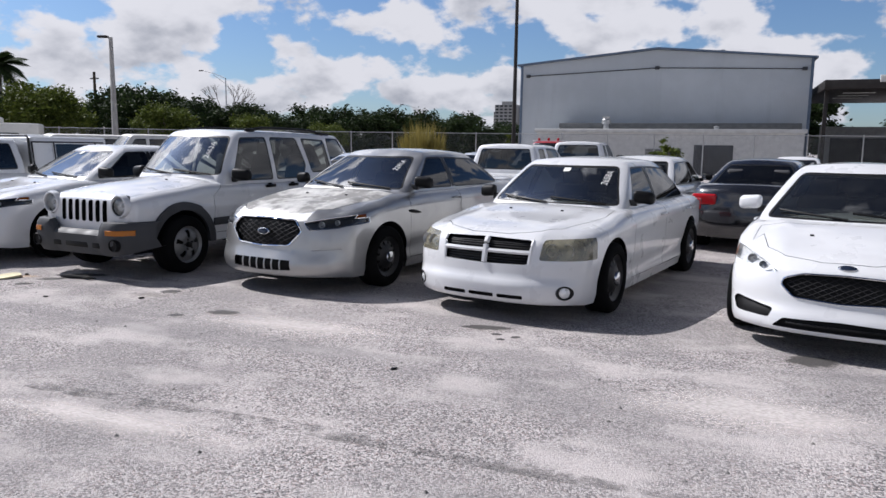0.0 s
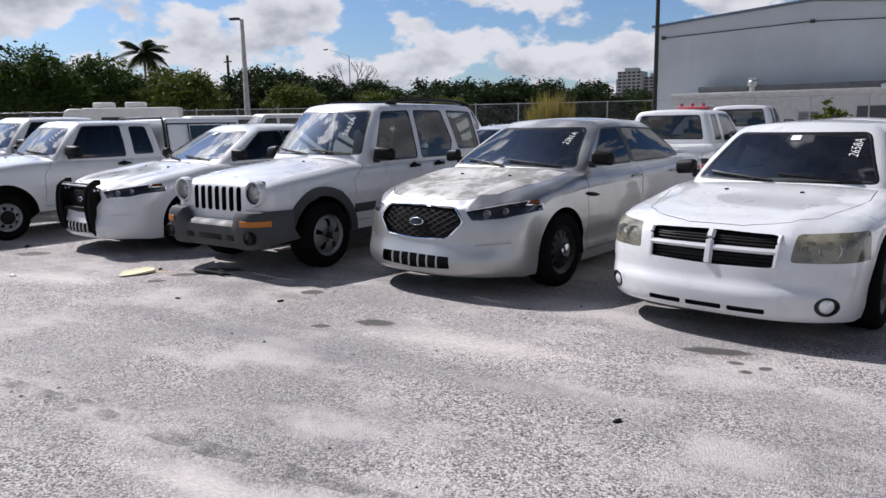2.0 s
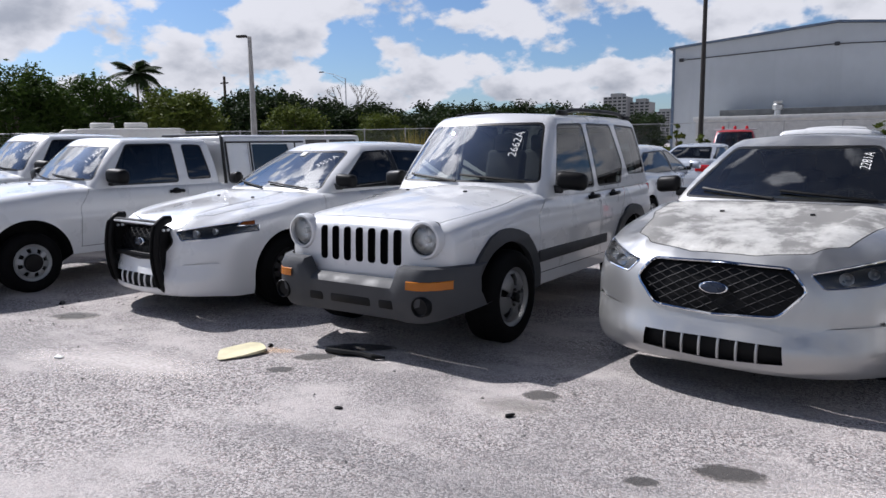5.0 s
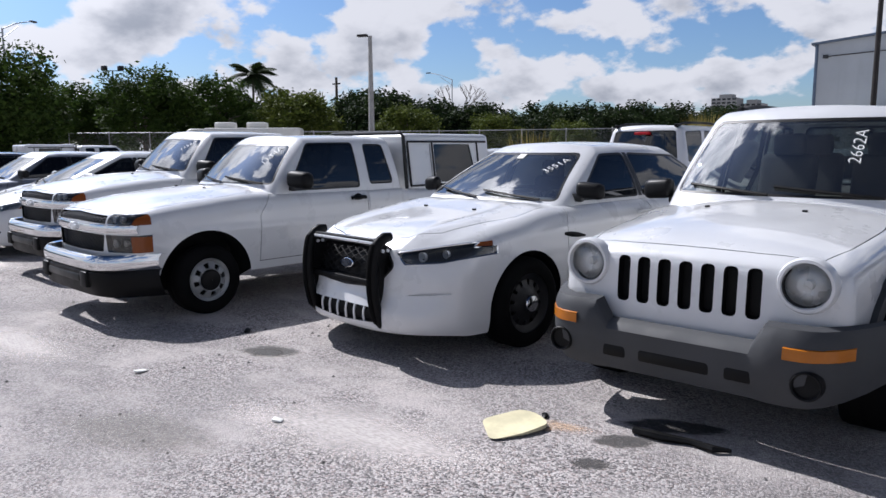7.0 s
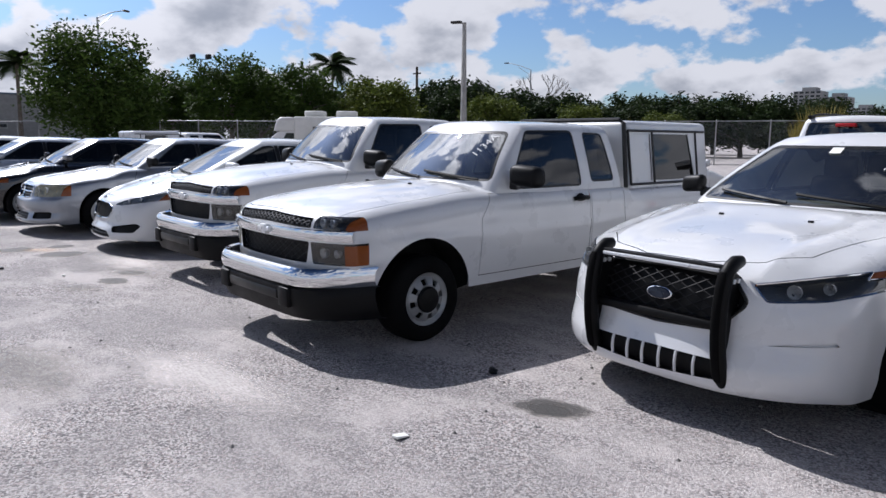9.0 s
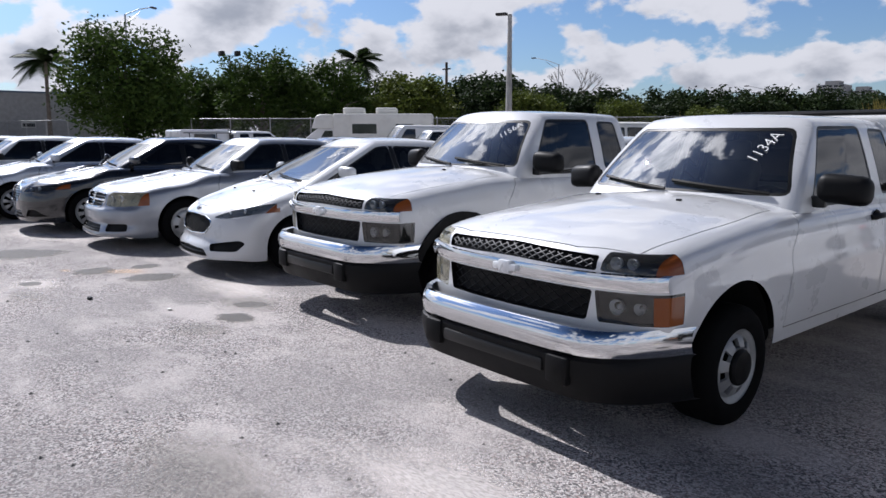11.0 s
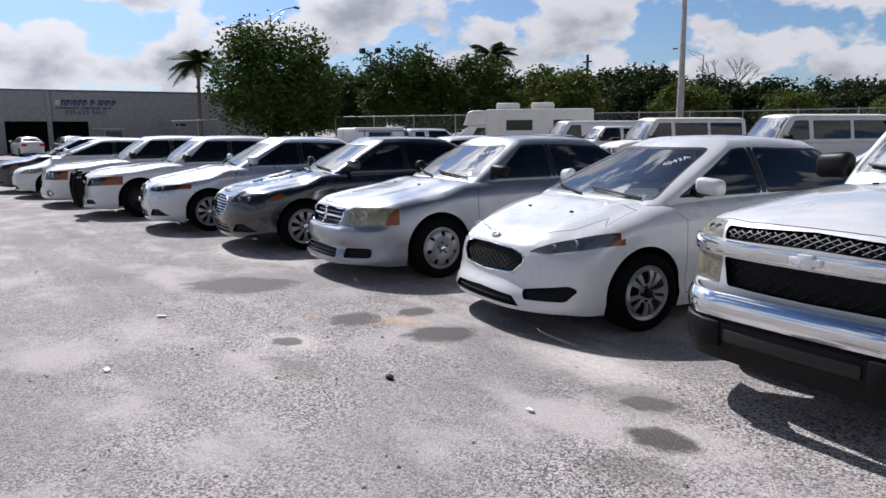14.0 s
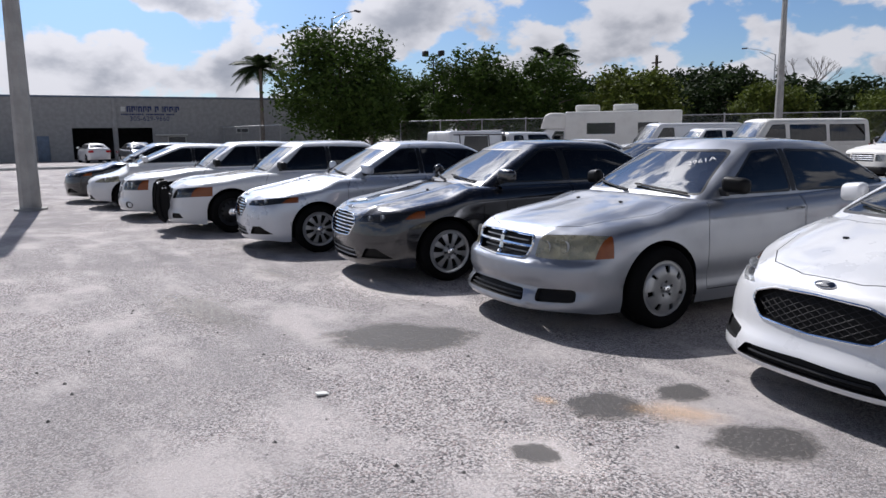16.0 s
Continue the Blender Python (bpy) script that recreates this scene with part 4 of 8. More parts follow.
def fog(body, root, s, x, z, r, mat=None):
    for sg in (1, -1):
        poly = [(sg * x + r * math.cos(a), z + r * math.sin(a)) for a in [2 * math.pi * j / 16 for j in range(16)]]
        ob = opening(body, root, "fog_lamp", poly, M_BEZEL, s["y0"] + 0.9, 0.03, "", M_TRIM, 0.008)
        p, n = s["skin"].front(sg * x, z)
        bm = lathe_bm([(0.001, -0.012), (r * 0.5, -0.008), (r * 0.85, 0.004), (r * 0.87, 0.03)], 20, "y")
        q = Vector((0, -1, 0)).rotation_difference(n).to_matrix().to_4x4()
        bmesh.ops.transform(bm, matrix=Matrix.Translation(p + Vector((0, 0.014, 0))) @ q, verts=bm.verts[:])
        part("fog_lens", bm, mat or M_REFL, ob or root)


def sym(poly):
    return poly + [(-a, b) for a, b in poly[::-1]]


# ---- the kinds of car ----
def sedan(W, y0, y1, wb, wr, arch, hub_x, zb, hoodz, cowl, deck, f0, f1, r1, r0, z1, wcab, wroof, peak, **kw):
    """Figures shared by all saloons; what is given in kw wins."""
    L = y1 - y0
    s = dict(W=W, y0=y0, y1=y1, wb=wb, wr=wr, arch=arch, hub_x=hub_x,
             bot=[(y0, zb + 0.02), (y0 + 0.3, zb), (0.5, zb - 0.005), (wb - 0.5, zb), (y1 - 0.4, zb + 0.03), (y1, zb + 0.08)],
             edge=[(y0, hoodz - 0.11), (y0 + 0.25, hoodz - 0.05), (0.0, hoodz + 0.035), (f0, cowl - 0.03), (wb * 0.6, cowl - 0.0), (r0, deck - 0.02), (y1 - 0.2, deck - 0.04), (y1, deck - 0.09)],
             mid=[(y0, hoodz - 0.07), (y0 + 0.12, hoodz - 0.02), (y0 + 0.4, hoodz + 0.03), (0.0, cowl - 0.055), (f0, cowl + 0.01), (wb * 0.6, cowl), (r0, deck + 0.015), (y1 - 0.15, deck), (y1, deck - 0.06)],
             plan=[(y0, W * 0.90), (y0 + 0.35, W * 0.965), (0.0, W * 0.995), (wb * 0.5, W), (wb, W * 0.99), (y1 - 0.4, W * 0.95), (y1, W * 0.88)],
             side=[(0.0, 0.955), (0.12, 0.975), (0.35, 0.99), (0.62, 1.0), (0.82, 0.985), (1.0, 0.94)],
             nose=[(zb, 0.06), (zb + 0.12, 0.01), (zb + 0.28, 0.0), (hoodz - 0.2, 0.02), (hoodz - 0.05, 0.09), (hoodz + 0.1, 0.18)],
             sweep=(0.34, 2.6), nose_len=1.1,
             cab=dict(wb=wcab, wr=wroof, z0=cowl - 0.035, z1=z1, f0=f0, f1=f1, r1=r1, r0=r0, peak=peak),
             hood=[(W * 0.80, f0 - 0.02), (W * 0.82, f0 - 0.35), (W * 0.74, 0.0 - 0.2), (W * 0.66, y0 + 0.42), (W * 0.50, y0 + 0.24), (W * 0.2, y0 + 0.15)], hood_min=hoodz - 0.12,
             mirror_y=f0 + 0.40, mirror_z=cowl + 0.03, handle_z=cowl - 0.12)
    zs, zt, bp = cowl + 0.015, z1 - 0.115, (f0 + 0.48 + r1) / 2 - 0.05
    s["windows"] = [[(f0 + 0.36, zs), (f1 + 0.10, zt), (bp - 0.03, zt + 0.01), (bp - 0.03, zs)],
                    [(bp + 0.03, zs), (bp + 0.03, zt + 0.01), (r1 - 0.02, zt - 0.02), (r0 - 0.30, zs + 0.07), (r0 - 0.34, zs)]]
    s["pillars"] = [[(bp - 0.029, zs + 0.004), (bp - 0.029, zt + 0.008), (bp + 0.029, zt + 0.008), (bp + 0.029, zs + 0.004)]]
    s["folds"] = [(cowl - 0.20, deck - 0.10, 0.016, 0.07), (zb + 0.20, zb + 0.30, -0.014, 0.09), (zb + 0.10, zb + 0.13, 0.012, 0.04)]
    dz = zb + 0.1
    da = max(arch + 0.06, f0 + 0.10)
    s["doors"] = [[(da, dz), (bp + 0.02, dz), (bp + 0.02, cowl + 0.01), (f0 + 0.16, cowl + 0.01), (da - 0.02, cowl - 0.15)],
                  [(bp + 0.03, dz), (wb - arch - 0.03, dz), (wb - arch * 0.3, cowl - 0.2), (r0 - 0.35, cowl + 0.01), (bp + 0.03, cowl + 0.01)]]
    cabkw = kw.pop("cabkw", {})
    s["cab"].update(cabkw)
    s.update(kw)
    return s


def charger_front(body, root, s):
    g = sym([(0.05, 0.785), (0.46, 0.775), (0.475, 0.69), (0.45, 0.555), (0.05, 0.545)])
    op = opening(body, root, "grille", rounded(g, 0.04), M_BLACK, -0.5, 0.06, "black slatted grille behind a white cross")
    bars_on(op, s, "slat", M_TRIM, [((-0.43, z), (0.43, z)) for z in (0.57, 0.595, 0.62, 0.71, 0.735, 0.76)], 0.007, -0.035)
    m = s["paint"]
    bars_on(op, s, "cross_bar", m, [((-0.46, 0.665), (0.46, 0.665))], 0.022, -0.012)
    bars_on(op, s, "cross_bar", m, [((0.0, 0.55), (0.0, 0.78))], 0.03, -0.010)
    bars_on(op, s, "surround", m, [((0.465, 0.775), (0.45, 0.56)), ((-0.465, 0.775), (-0.45, 0.56))], 0.016, -0.006)
    lens = s.get("lens", M_LENSOLD)
    lamp_unit(body, root, "headlight", rounded([(0.54, 0.60), (1.0, 0.60), (1.0, 0.80), (0.56, 0.785)], 0.025), -0.45, lens, M_BEZEL, s,
              ((0.64, 0.69, 0.062), (0.76, 0.69, 0.062)), [(0.885, 0.55), (1.1, 0.55), (1.1, 0.83), (0.89, 0.83)] if s.get("amber") else None)
    for a, b in ((-0.42, -0.17), (-0.13, 0.13), (0.17, 0.42)):
        opening(body, root, "lower_intake", rounded([(a, 0.235), (b, 0.235), (b, 0.27), (a, 0.27)], 0.012), M_BLACK, -0.5, 0.03)
    fog(body, root, s, 0.77, 0.31, 0.06)


CHARGER = sedan(0.965, -0.98, 4.10, 3.05, 0.355, 0.405, 0.955, 0.17, 0.87, 1.0, 1.02, 0.50, 1.20, 2.62, 3.45, 1.535, 0.84, 0.62, 1.9,
                front=(charger_front,), wheel="police", mirror_m=M_BLACK, sweep=(0.24, 3.2), ridge=(0.60, 0.10, 0.022),
                nose=[(0.17, 0.03), (0.24, -0.03), (0.36, -0.035), (0.44, 0.005), (0.55, 0.015), (0.7, 0.045), (0.82, 0.10), (0.95, 0.16)],
                side=[(0.0, 0.95), (0.12, 0.97), (0.35, 0.985), (0.6, 1.0), (0.85, 0.99), (1.0, 0.95)])


def taurus_front(body, root, s):
    g = sym([(0.0, 0.83), (0.40, 0.82), (0.50, 0.70), (0.36, 0.545), (0.0, 0.525)])
    gp = rounded(g, 0.04)
    op = opening(body, root, "grille", gp, M_BLACK, -0.4, 0.05, "black honeycomb grille", M_CHROME if s["paint"] is not M_WHITE else M_TRIM, 0.009)
    lattice(op, s, grown(gp, -0.02), 0.055, 0.0034, M_MESH)
    oval_badge(op, s, 0.0, 0.68, 0.088, 0.038)
    low = sym([(0.0, 0.395), (0.40, 0.39), (0.41, 0.285), (0.0, 0.265)])
    op2 = opening(body, root, "lower_intake", low, M_BLACK, -0.4, 0.05)
    bars_on(op2, s, "divider", s["paint"], [((x, 0.27), (x, 0.395)) for x in (-0.27, -0.16, -0.055, 0.055, 0.16, 0.27)], 0.009, -0.01, n=4)
    lamp_unit(body, root, "headlight", rounded([(0.50, 0.795), (0.575, 0.715), (0.80, 0.735), (0.98, 0.79), (0.98, 0.885), (0.75, 0.845)], 0.015), -0.36, M_LENS, M_BEZEL, s,
              ((0.665, 0.77, 0.038), (0.78, 0.79, 0.03)), [(0.885, 0.835), (1.2, 0.835), (1.2, 0.95), (0.87, 0.95)], depth=0.05, rim=M_CHROME)
    for sg in (1, -1):
        opening(body, root, "bumper_scoop", rounded([(sg * 0.60, 0.497), (sg * 0.86, 0.512), (sg * 0.85, 0.535), (sg * 0.70, 0.515)], 0.006), s["paint"], -0.2, 0.03)
        pts = [s["skin"].side(0.42 + 0.09 * i, 0.86 - 0.012 * i, sg) for i in range(4)]
        vent = bmesh.new()
        strip_on(vent, pts, [0.012, 0.022, 0.02, 0.008], 0.002, 8)
        part("fender_vent", vent, M_BLACK, root, "black fender vent")


TAURUS = sedan(0.97, -1.04, 4.11, 2.87, 0.355, 0.41, 0.95, 0.19, 0.93, 1.08, 1.13, 0.38, 1.22, 2.65, 3.42, 1.60, 0.86, 0.61, 1.85,
               front=(taurus_front,), wheel="police", mirror_m=M_BLACK, sweep=(0.30, 3.2), ridge=(0.64, 0.09, 0.03),
               edge=[(-1.04, 0.80), (-0.75, 0.875), (0.0, 1.0), (0.38, 1.05), (1.7, 1.08), (3.42, 1.11), (3.9, 1.08), (4.11, 1.02)],
               nose=[(0.19, 0.02), (0.24, -0.04), (0.34, -0.055), (0.42, -0.03), (0.49, -0.005), (0.6, 0.01), (0.72, 0.03), (0.80, 0.06), (0.86, 0.10), (1.0, 0.18)])


def focus_front(body, root, s):
    g = sym([(0.0, 0.665), (0.30, 0.655), (0.44, 0.61), (0.46, 0.56), (0.36, 0.465), (0.0, 0.445)])
    gp = rounded(g, 0.03)
    op = opening(body, root, "grille", gp, M_BLACK, -0.3, 0.05, "black mesh trapezoid grille", M_CHROME, 0.008)
    lattice(op, s, grown(gp, -0.02), 0.042, 0.003, M_MESH)
    oval_badge(root, s, 0.0, 0.715, 0.07, 0.032)
    op2 = opening(body, root, "lower_intake", rounded(sym([(0.0, 0.315), (0.42, 0.30), (0.50, 0.225), (0.0, 0.225)]), 0.02), M_BLACK, -0.3, 0.05)
    bars_on(op2, s, "slat", M_TRIM, [((-0.4, 0.265), (0.4, 0.265))], 0.008, -0.02)
    for sg in (1, -1):
        opening(body, root, "fog_pocket", rounded([(sg * 0.53, 0.285), (sg * 0.50, 0.36), (sg * 0.80, 0.41), (sg * 0.84, 0.375), (sg * 0.80, 0.29)], 0.02), M_BLACK, -0.2, 0.035)
    lamp_unit(body, root, "headlight", rounded([(0.48, 0.645), (0.62, 0.635), (0.78, 0.67), (1.05, 0.745), (1.05, 0.835), (0.80, 0.785), (0.60, 0.715)], 0.02), -0.22, M_LENS, M_REFL, s,
              ((0.62, 0.68, 0.03), (0.72, 0.71, 0.04)), [(0.89, 0.5), (1.1, 0.5), (1.1, 0.9), (0.87, 0.9)], depth=0.04)


FOCUS = sedan(0.93, -0.90, 3.64, 2.65, 0.315, 0.365, 0.925, 0.17, 0.79, 1.01, 1.06, 0.06, 1.12, 2.40, 3.15, 1.52, 0.82, 0.57, 1.6,
              front=(focus_front,), wheel="ten", mirror_y=0.66, sweep=(0.28, 3.0), glass_foot=0.03, ridge=(0.62, 0.10, 0.02),
              edge=[(-0.9, 0.66), (-0.6, 0.76), (0.0, 0.915), (0.28, 0.965), (1.5, 1.02), (3.15, 1.06), (3.45, 1.02), (3.64, 0.94)],
              mid=[(-0.9, 0.72), (-0.75, 0.79), (-0.45, 0.87), (0.0, 0.975), (0.28, 1.02), (1.5, 1.02), (3.15, 1.08), (3.45, 1.06), (3.64, 0.98)],
              nose=[(0.17, -0.03), (0.22, -0.07), (0.32, -0.05), (0.40, -0.005), (0.5, 0.01), (0.6, 0.03), (0.72, 0.08), (0.85, 0.16)])


def avenger_front(body, root, s):
    g = sym([(0.0, 0.77), (0.40, 0.76), (0.42, 0.70), (0.37, 0.585), (0.0, 0.57)])
    op = opening(body, root, "grille", rounded(g, 0.03), M_BLACK, -0.4, 0.05, "black grille behind a chrome cross", M_CHROME, 0.012)
    bars_on(op, s, "cross_bar", M_CHROME, [((-0.40, 0.675), (0.40, 0.675))], 0.016, -0.008)
    bars_on(op, s, "cross_bar", M_CHROME, [((0.0, 0.585), (0.0, 0.76))], 0.02, -0.006)
    bars_on(op, s, "slat", M_STEELW, [((-0.33, z), (0.33, z)) for z in (0.63, 0.72)], 0.006, -0.03)
    lamp_unit(body, root, "headlight", rounded([(0.45, 0.60), (0.65, 0.595), (1.05, 0.62), (1.05, 0.765), (0.75, 0.785), (0.47, 0.775)], 0.03), -0.47, M_LENSOLD, M_REFL, s,
              ((0.52, 0.68, 0.055), (0.65, 0.69, 0.055)), [(0.85, 0.5), (1.1, 0.5), (1.1, 0.9), (0.85, 0.9)])
    op2 = opening(body, root, "lower_intake", rounded(sym([(0.0, 0.355), (0.40, 0.345), (0.44, 0.25), (0.0, 0.25)]), 0.04), M_BLACK, -0.4, 0.05)
    bars_on(op2, s, "slat", M_TRIM, [((-0.4, z), (0.4, z)) for z in (0.28, 0.315)], 0.007, -0.02)
    for sg in (1, -1):
        opening(body, root, "fog_pocket", rounded([(sg * 0.54, 0.26), (sg * 0.52, 0.36), (sg * 0.78, 0.37), (sg * 0.80, 0.27)], 0.03), M_BLACK, -0.3, 0.035)


AVENGER = sedan(0.935, -1.0, 3.85, 2.765, 0.335, 0.385, 0.945, 0.17, 0.845, 1.02, 1.08, 0.40, 1.18, 2.5, 3.3, 1.52, 0.82, 0.59, 1.75,
                front=(avenger_front,), wheel="cover", sweep=(0.30, 3.0), ridge=(0.58, 0.09, 0.022),
                nose=[(0.17, -0.03), (0.22, -0.07), (0.30, -0.04), (0.36, -0.005), (0.42, -0.03), (0.54, -0.02), (0.60, 0.04), (0.78, 0.08), (0.95, 0.16)])


def fusion_front(body, root, s):
    g = sym([(0.0, 0.745), (0.28, 0.735), (0.41, 0.68), (0.42, 0.63), (0.32, 0.50), (0.0, 0.485)])
    op = opening(body, root, "grille", rounded(g, 0.03), M_BLACK, -0.4, 0.05, "chrome-barred trapezoid grille", M_CHROME, 0.008)
    bars_on(op, s, "bar", M_CHROME, [((-w, z), (w, z)) for w, z in ((0.33, 0.525), (0.37, 0.565), (0.39, 0.605), (0.41, 0.645), (0.39, 0.685), (0.33, 0.72))], 0.008, -0.015)
    oval_badge(root, s, 0.0, 0.785, 0.07, 0.03)
    op2 = opening(body, root, "lower_intake", rounded(sym([(0.0, 0.37), (0.42, 0.36), (0.46, 0.25), (0.0, 0.24)]), 0.02), M_BLACK, -0.4, 0.05)
    bars_on(op2, s, "slat", M_STEELW, [((-0.42, z), (0.42, z)) for z in (0.275, 0.33)], 0.006, -0.02)
    for sg in (1, -1):
        opening(body, root, "fog_pocket", rounded([(sg * 0.52, 0.27), (sg * 0.60, 0.38), (sg * 0.72, 0.385), (sg * 0.84, 0.28)], 0.015), M_BLACK, -0.3, 0.035)
    lamp_unit(body, root, "headlight", rounded([(0.48, 0.665), (0.70, 0.66), (1.05, 0.73), (1.05, 0.80), (0.75, 0.76), (0.50, 0.725)], 0.02), -0.28, M_LENS, M_BEZEL, s,
              ((0.58, 0.70, 0.028), (0.70, 0.71, 0.034)), [(0.90, 0.5), (1.1, 0.5), (1.1, 0.9), (0.86, 0.9)], depth=0.04)


FUSION = sedan(0.94, -0.96, 3.91, 2.85, 0.33, 0.38, 0.935, 0.17, 0.83, 1.02, 1.10, 0.34, 1.22, 2.45, 3.4, 1.515, 0.83, 0.58, 1.75,
               front=(fusion_front,), wheel="multi", sweep=(0.30, 3.0), ridge=(0.58, 0.09, 0.03))


def charger_late_front(body, root, s):
    g = sym([(0.0, 0.77), (0.46, 0.76), (0.50, 0.66), (0.44, 0.54), (0.0, 0.53)])
    op = opening(body, root, "grille", rounded(g, 0.03), M_BLACK, -0.4, 0.05)
    bars_on(op, s, "cross_bar", M_BLACK, [((-0.46, 0.65), (0.46, 0.65))], 0.02, -0.01)
    lamp_unit(body, root, "headlight", rounded([(0.54, 0.60), (1.05, 0.64), (1.05, 0.80), (0.60, 0.76)], 0.02), -0.3, M_LENS, M_BEZEL, s,
              ((0.66, 0.68, 0.04),), [(0.885, 0.5), (1.1, 0.5), (1.1, 0.9), (0.895, 0.9)])
    for sg in (1, -1):
        opening(body, root, "fog_pocket", rounded([(sg * 0.60, 0.27), (sg * 0.62, 0.36), (sg * 0.78, 0.36), (sg * 0.82, 0.28)], 0.015), M_BLACK, -0.3, 0.03)
    opening(body, root, "lower_intake", rounded(sym([(0.0, 0.36), (0.44, 0.35), (0.40, 0.24), (0.0, 0.24)]), 0.02), M_BLACK, -0.4, 0.04)


def hatch_front(body, root, s):
    op = opening(body, root, "grille", rounded(sym([(0.0, 0.60), (0.28, 0.60), (0.24, 0.55), (0.0, 0.55)]), 0.015), M_BLACK, -0.3, 0.03)
    opening(body, root, "lower_intake", rounded(sym([(0.0, 0.33), (0.42, 0.33), (0.5, 0.22), (0.0, 0.22)]), 0.02), M_BLACK, -0.3, 0.04)
    lamp_unit(body, root, "headlight", rounded([(0.50, 0.62), (0.80, 0.62), (1.05, 0.72), (1.05, 0.84), (0.72, 0.76), (0.55, 0.70)], 0.03), -0.15, M_LENSOLD, M_REFL, s, ((0.66, 0.69, 0.045),))


HATCH = sedan(0.865, -0.88, 3.56, 2.7, 0.31, 0.36, 0.835, 0.17, 0.77, 1.03, 1.12, 0.05, 1.15, 2.6, 3.3, 1.49, 0.79, 0.55, 1.6, front=(hatch_front,), wheel="ten", sweep=(0.4, 2.4))


def liberty_front(body, root, s):
    for i in range(7):
        x = -0.36 + 0.12 * i
        opening(body, root, "grille_slot", rounded([(x - 0.037, 0.675), (x + 0.037, 0.675), (x + 0.037, 0.935), (x - 0.037, 0.935)], 0.03), M_BLACK, -0.4, 0.06, "black vertical grille slot")
    for sg in (1, -1):
        cx, cz, r = sg * 0.60, 0.875, 0.112
        poly = [(cx + r * math.cos(a), cz + r * math.sin(a)) for a in [2 * math.pi * j / 24 for j in range(24)]]
        op = opening(body, root, "headlight", poly, M_REFL, -0.3, 0.05, "round head lamp", M_TRIM, 0.012)
        p, n = s["skin"].front(cx, cz)
        y = s["skin"].front(sg * 0.50, cz)[0].y
        shell = lathe_bm([(r + 0.028, 0.05), (r + 0.028, 0.0), (r + 0.018, -0.022), (r + 0.004, -0.024), (r - 0.004, 0.0)], 32, "y", (cx, y, cz))
        part("lamp_surround", shell, s["paint"], op)
        lens = lathe_bm([(0.001, -0.028), (r * 0.4, -0.024), (r * 0.75, -0.012), (r * 0.97, 0.006)], 28, "y", (cx, y, cz))
        part("lens", lens, M_LENS, op)
        bowl = lathe_bm([(r * 0.99, 0.005), (r * 0.8, 0.04), (r * 0.4, 0.06), (0.025, 0.062), (0.022, 0.02), (0.001, 0.018)], 28, "y", (cx, y, cz))
        part("reflector", bowl, M_REFL, op)
    # cladding bumper: one moulded beam, with corners, signal lamps and vents
    bm = bmesh.new()
    n = 28
    prof = [(0.30, 0.03), (0.29, -0.03), (0.37, -0.075), (0.46, -0.085), (0.53, -0.09), (0.565, -0.06), (0.585, 0.0)]
    profc = [(0.30, 0.03), (0.29, -0.05), (0.37, -0.10), (0.50, -0.12), (0.635, -0.115), (0.685, -0.08), (0.695, 0.0)]
    rows = []
    for i in range(n + 1):
        x = -0.93 + 1.86 * i / n
        k = min(1.0, max(0.0, (abs(x) - 0.40) / 0.06))
        base = -0.80 + 0.42 * max(0.0, (abs(x) - 0.62) / 0.31) ** 2.2
        lift = 0.10 * max(0.0, (abs(x) - 0.55) / 0.38) ** 2
        rows.append([bm.verts.new((x * (1 - 0.02 * j / 6), base + (a[1] * (1 - k) + b[1] * k), a[0] * (1 - k) + b[0] * k + (lift if j < 3 else 0))) for j, (a, b) in enumerate(zip(prof, profc))])
    for a, b in zip(rows, rows[1:]):
        for j in range(len(prof) - 1):
            bm.faces.new((a[j], b[j], b[j + 1], a[j + 1]))
    bmesh.ops.recalc_face_normals(bm, faces=bm.faces[:])
    sk = BVHTree.FromBMesh(bm)
    bumper = part("bumper", bm, M_GREYPL, root, "grey moulded plastic bumper")

    def on(x, z):
        h = sk.ray_cast(Vector((x, -3, z)), Vector((0, 1, 0)))
        return h[0] or Vector((x, -0.8, z))

    for sg in (1, -1):
        sig = bmesh.new()
        pts = [(sg * (0.56 + 0.27 * i / 6)) for i in range(7)]
        for za, zb in ((0.545, 0.60),):
            a = [sig.verts.new(on(x, za) + Vector((0, -0.012, 0))) for x in pts]
            b = [sig.verts.new(on(x, zb) + Vector((0, -0.012, 0))) for x in pts]
            c = [sig.verts.new(on(x, za - 0.008) + Vector((0, 0.01, 0))) for x in pts]
            d = [sig.verts.new(on(x, zb + 0.008) + Vector((0, 0.01, 0))) for x in pts]
            for q in range(6):
                sig.faces.new((a[q], a[q + 1], b[q + 1], b[q]))
                sig.faces.new((c[q], c[q + 1], a[q + 1], a[q]))
                sig.faces.new((b[q], b[q + 1], d[q + 1], d[q]))
        bmesh.ops.recalc_face_normals(sig, faces=sig.faces[:])
        part("turn_signal", sig, M_AMBERB, bumper, "amber turn signal lens")
        p = on(sg * 0.67, 0.43) + Vector((0, -0.02, 0))
        f = lathe_bm([(0.074, 0.05), (0.072, -0.002), (0.066, -0.008), (0.06, -0.004), (0.056, 0.012), (0.001, 0.014)], 20, "y", p)
        fo = part("fog_recess", f, M_BLACK, bumper)
    for x0, x1 in ((-0.42, -0.27), (-0.20, 0.20), (0.27, 0.42)):
        v = bmesh.new()
        add_box(v, x0, x1, on(0, 0.42).y - 0.006, on(0, 0.42).y + 0.05, 0.37, 0.45, 0.02, 2)
        part("bumper_vent", v, M_BLACK, bumper)


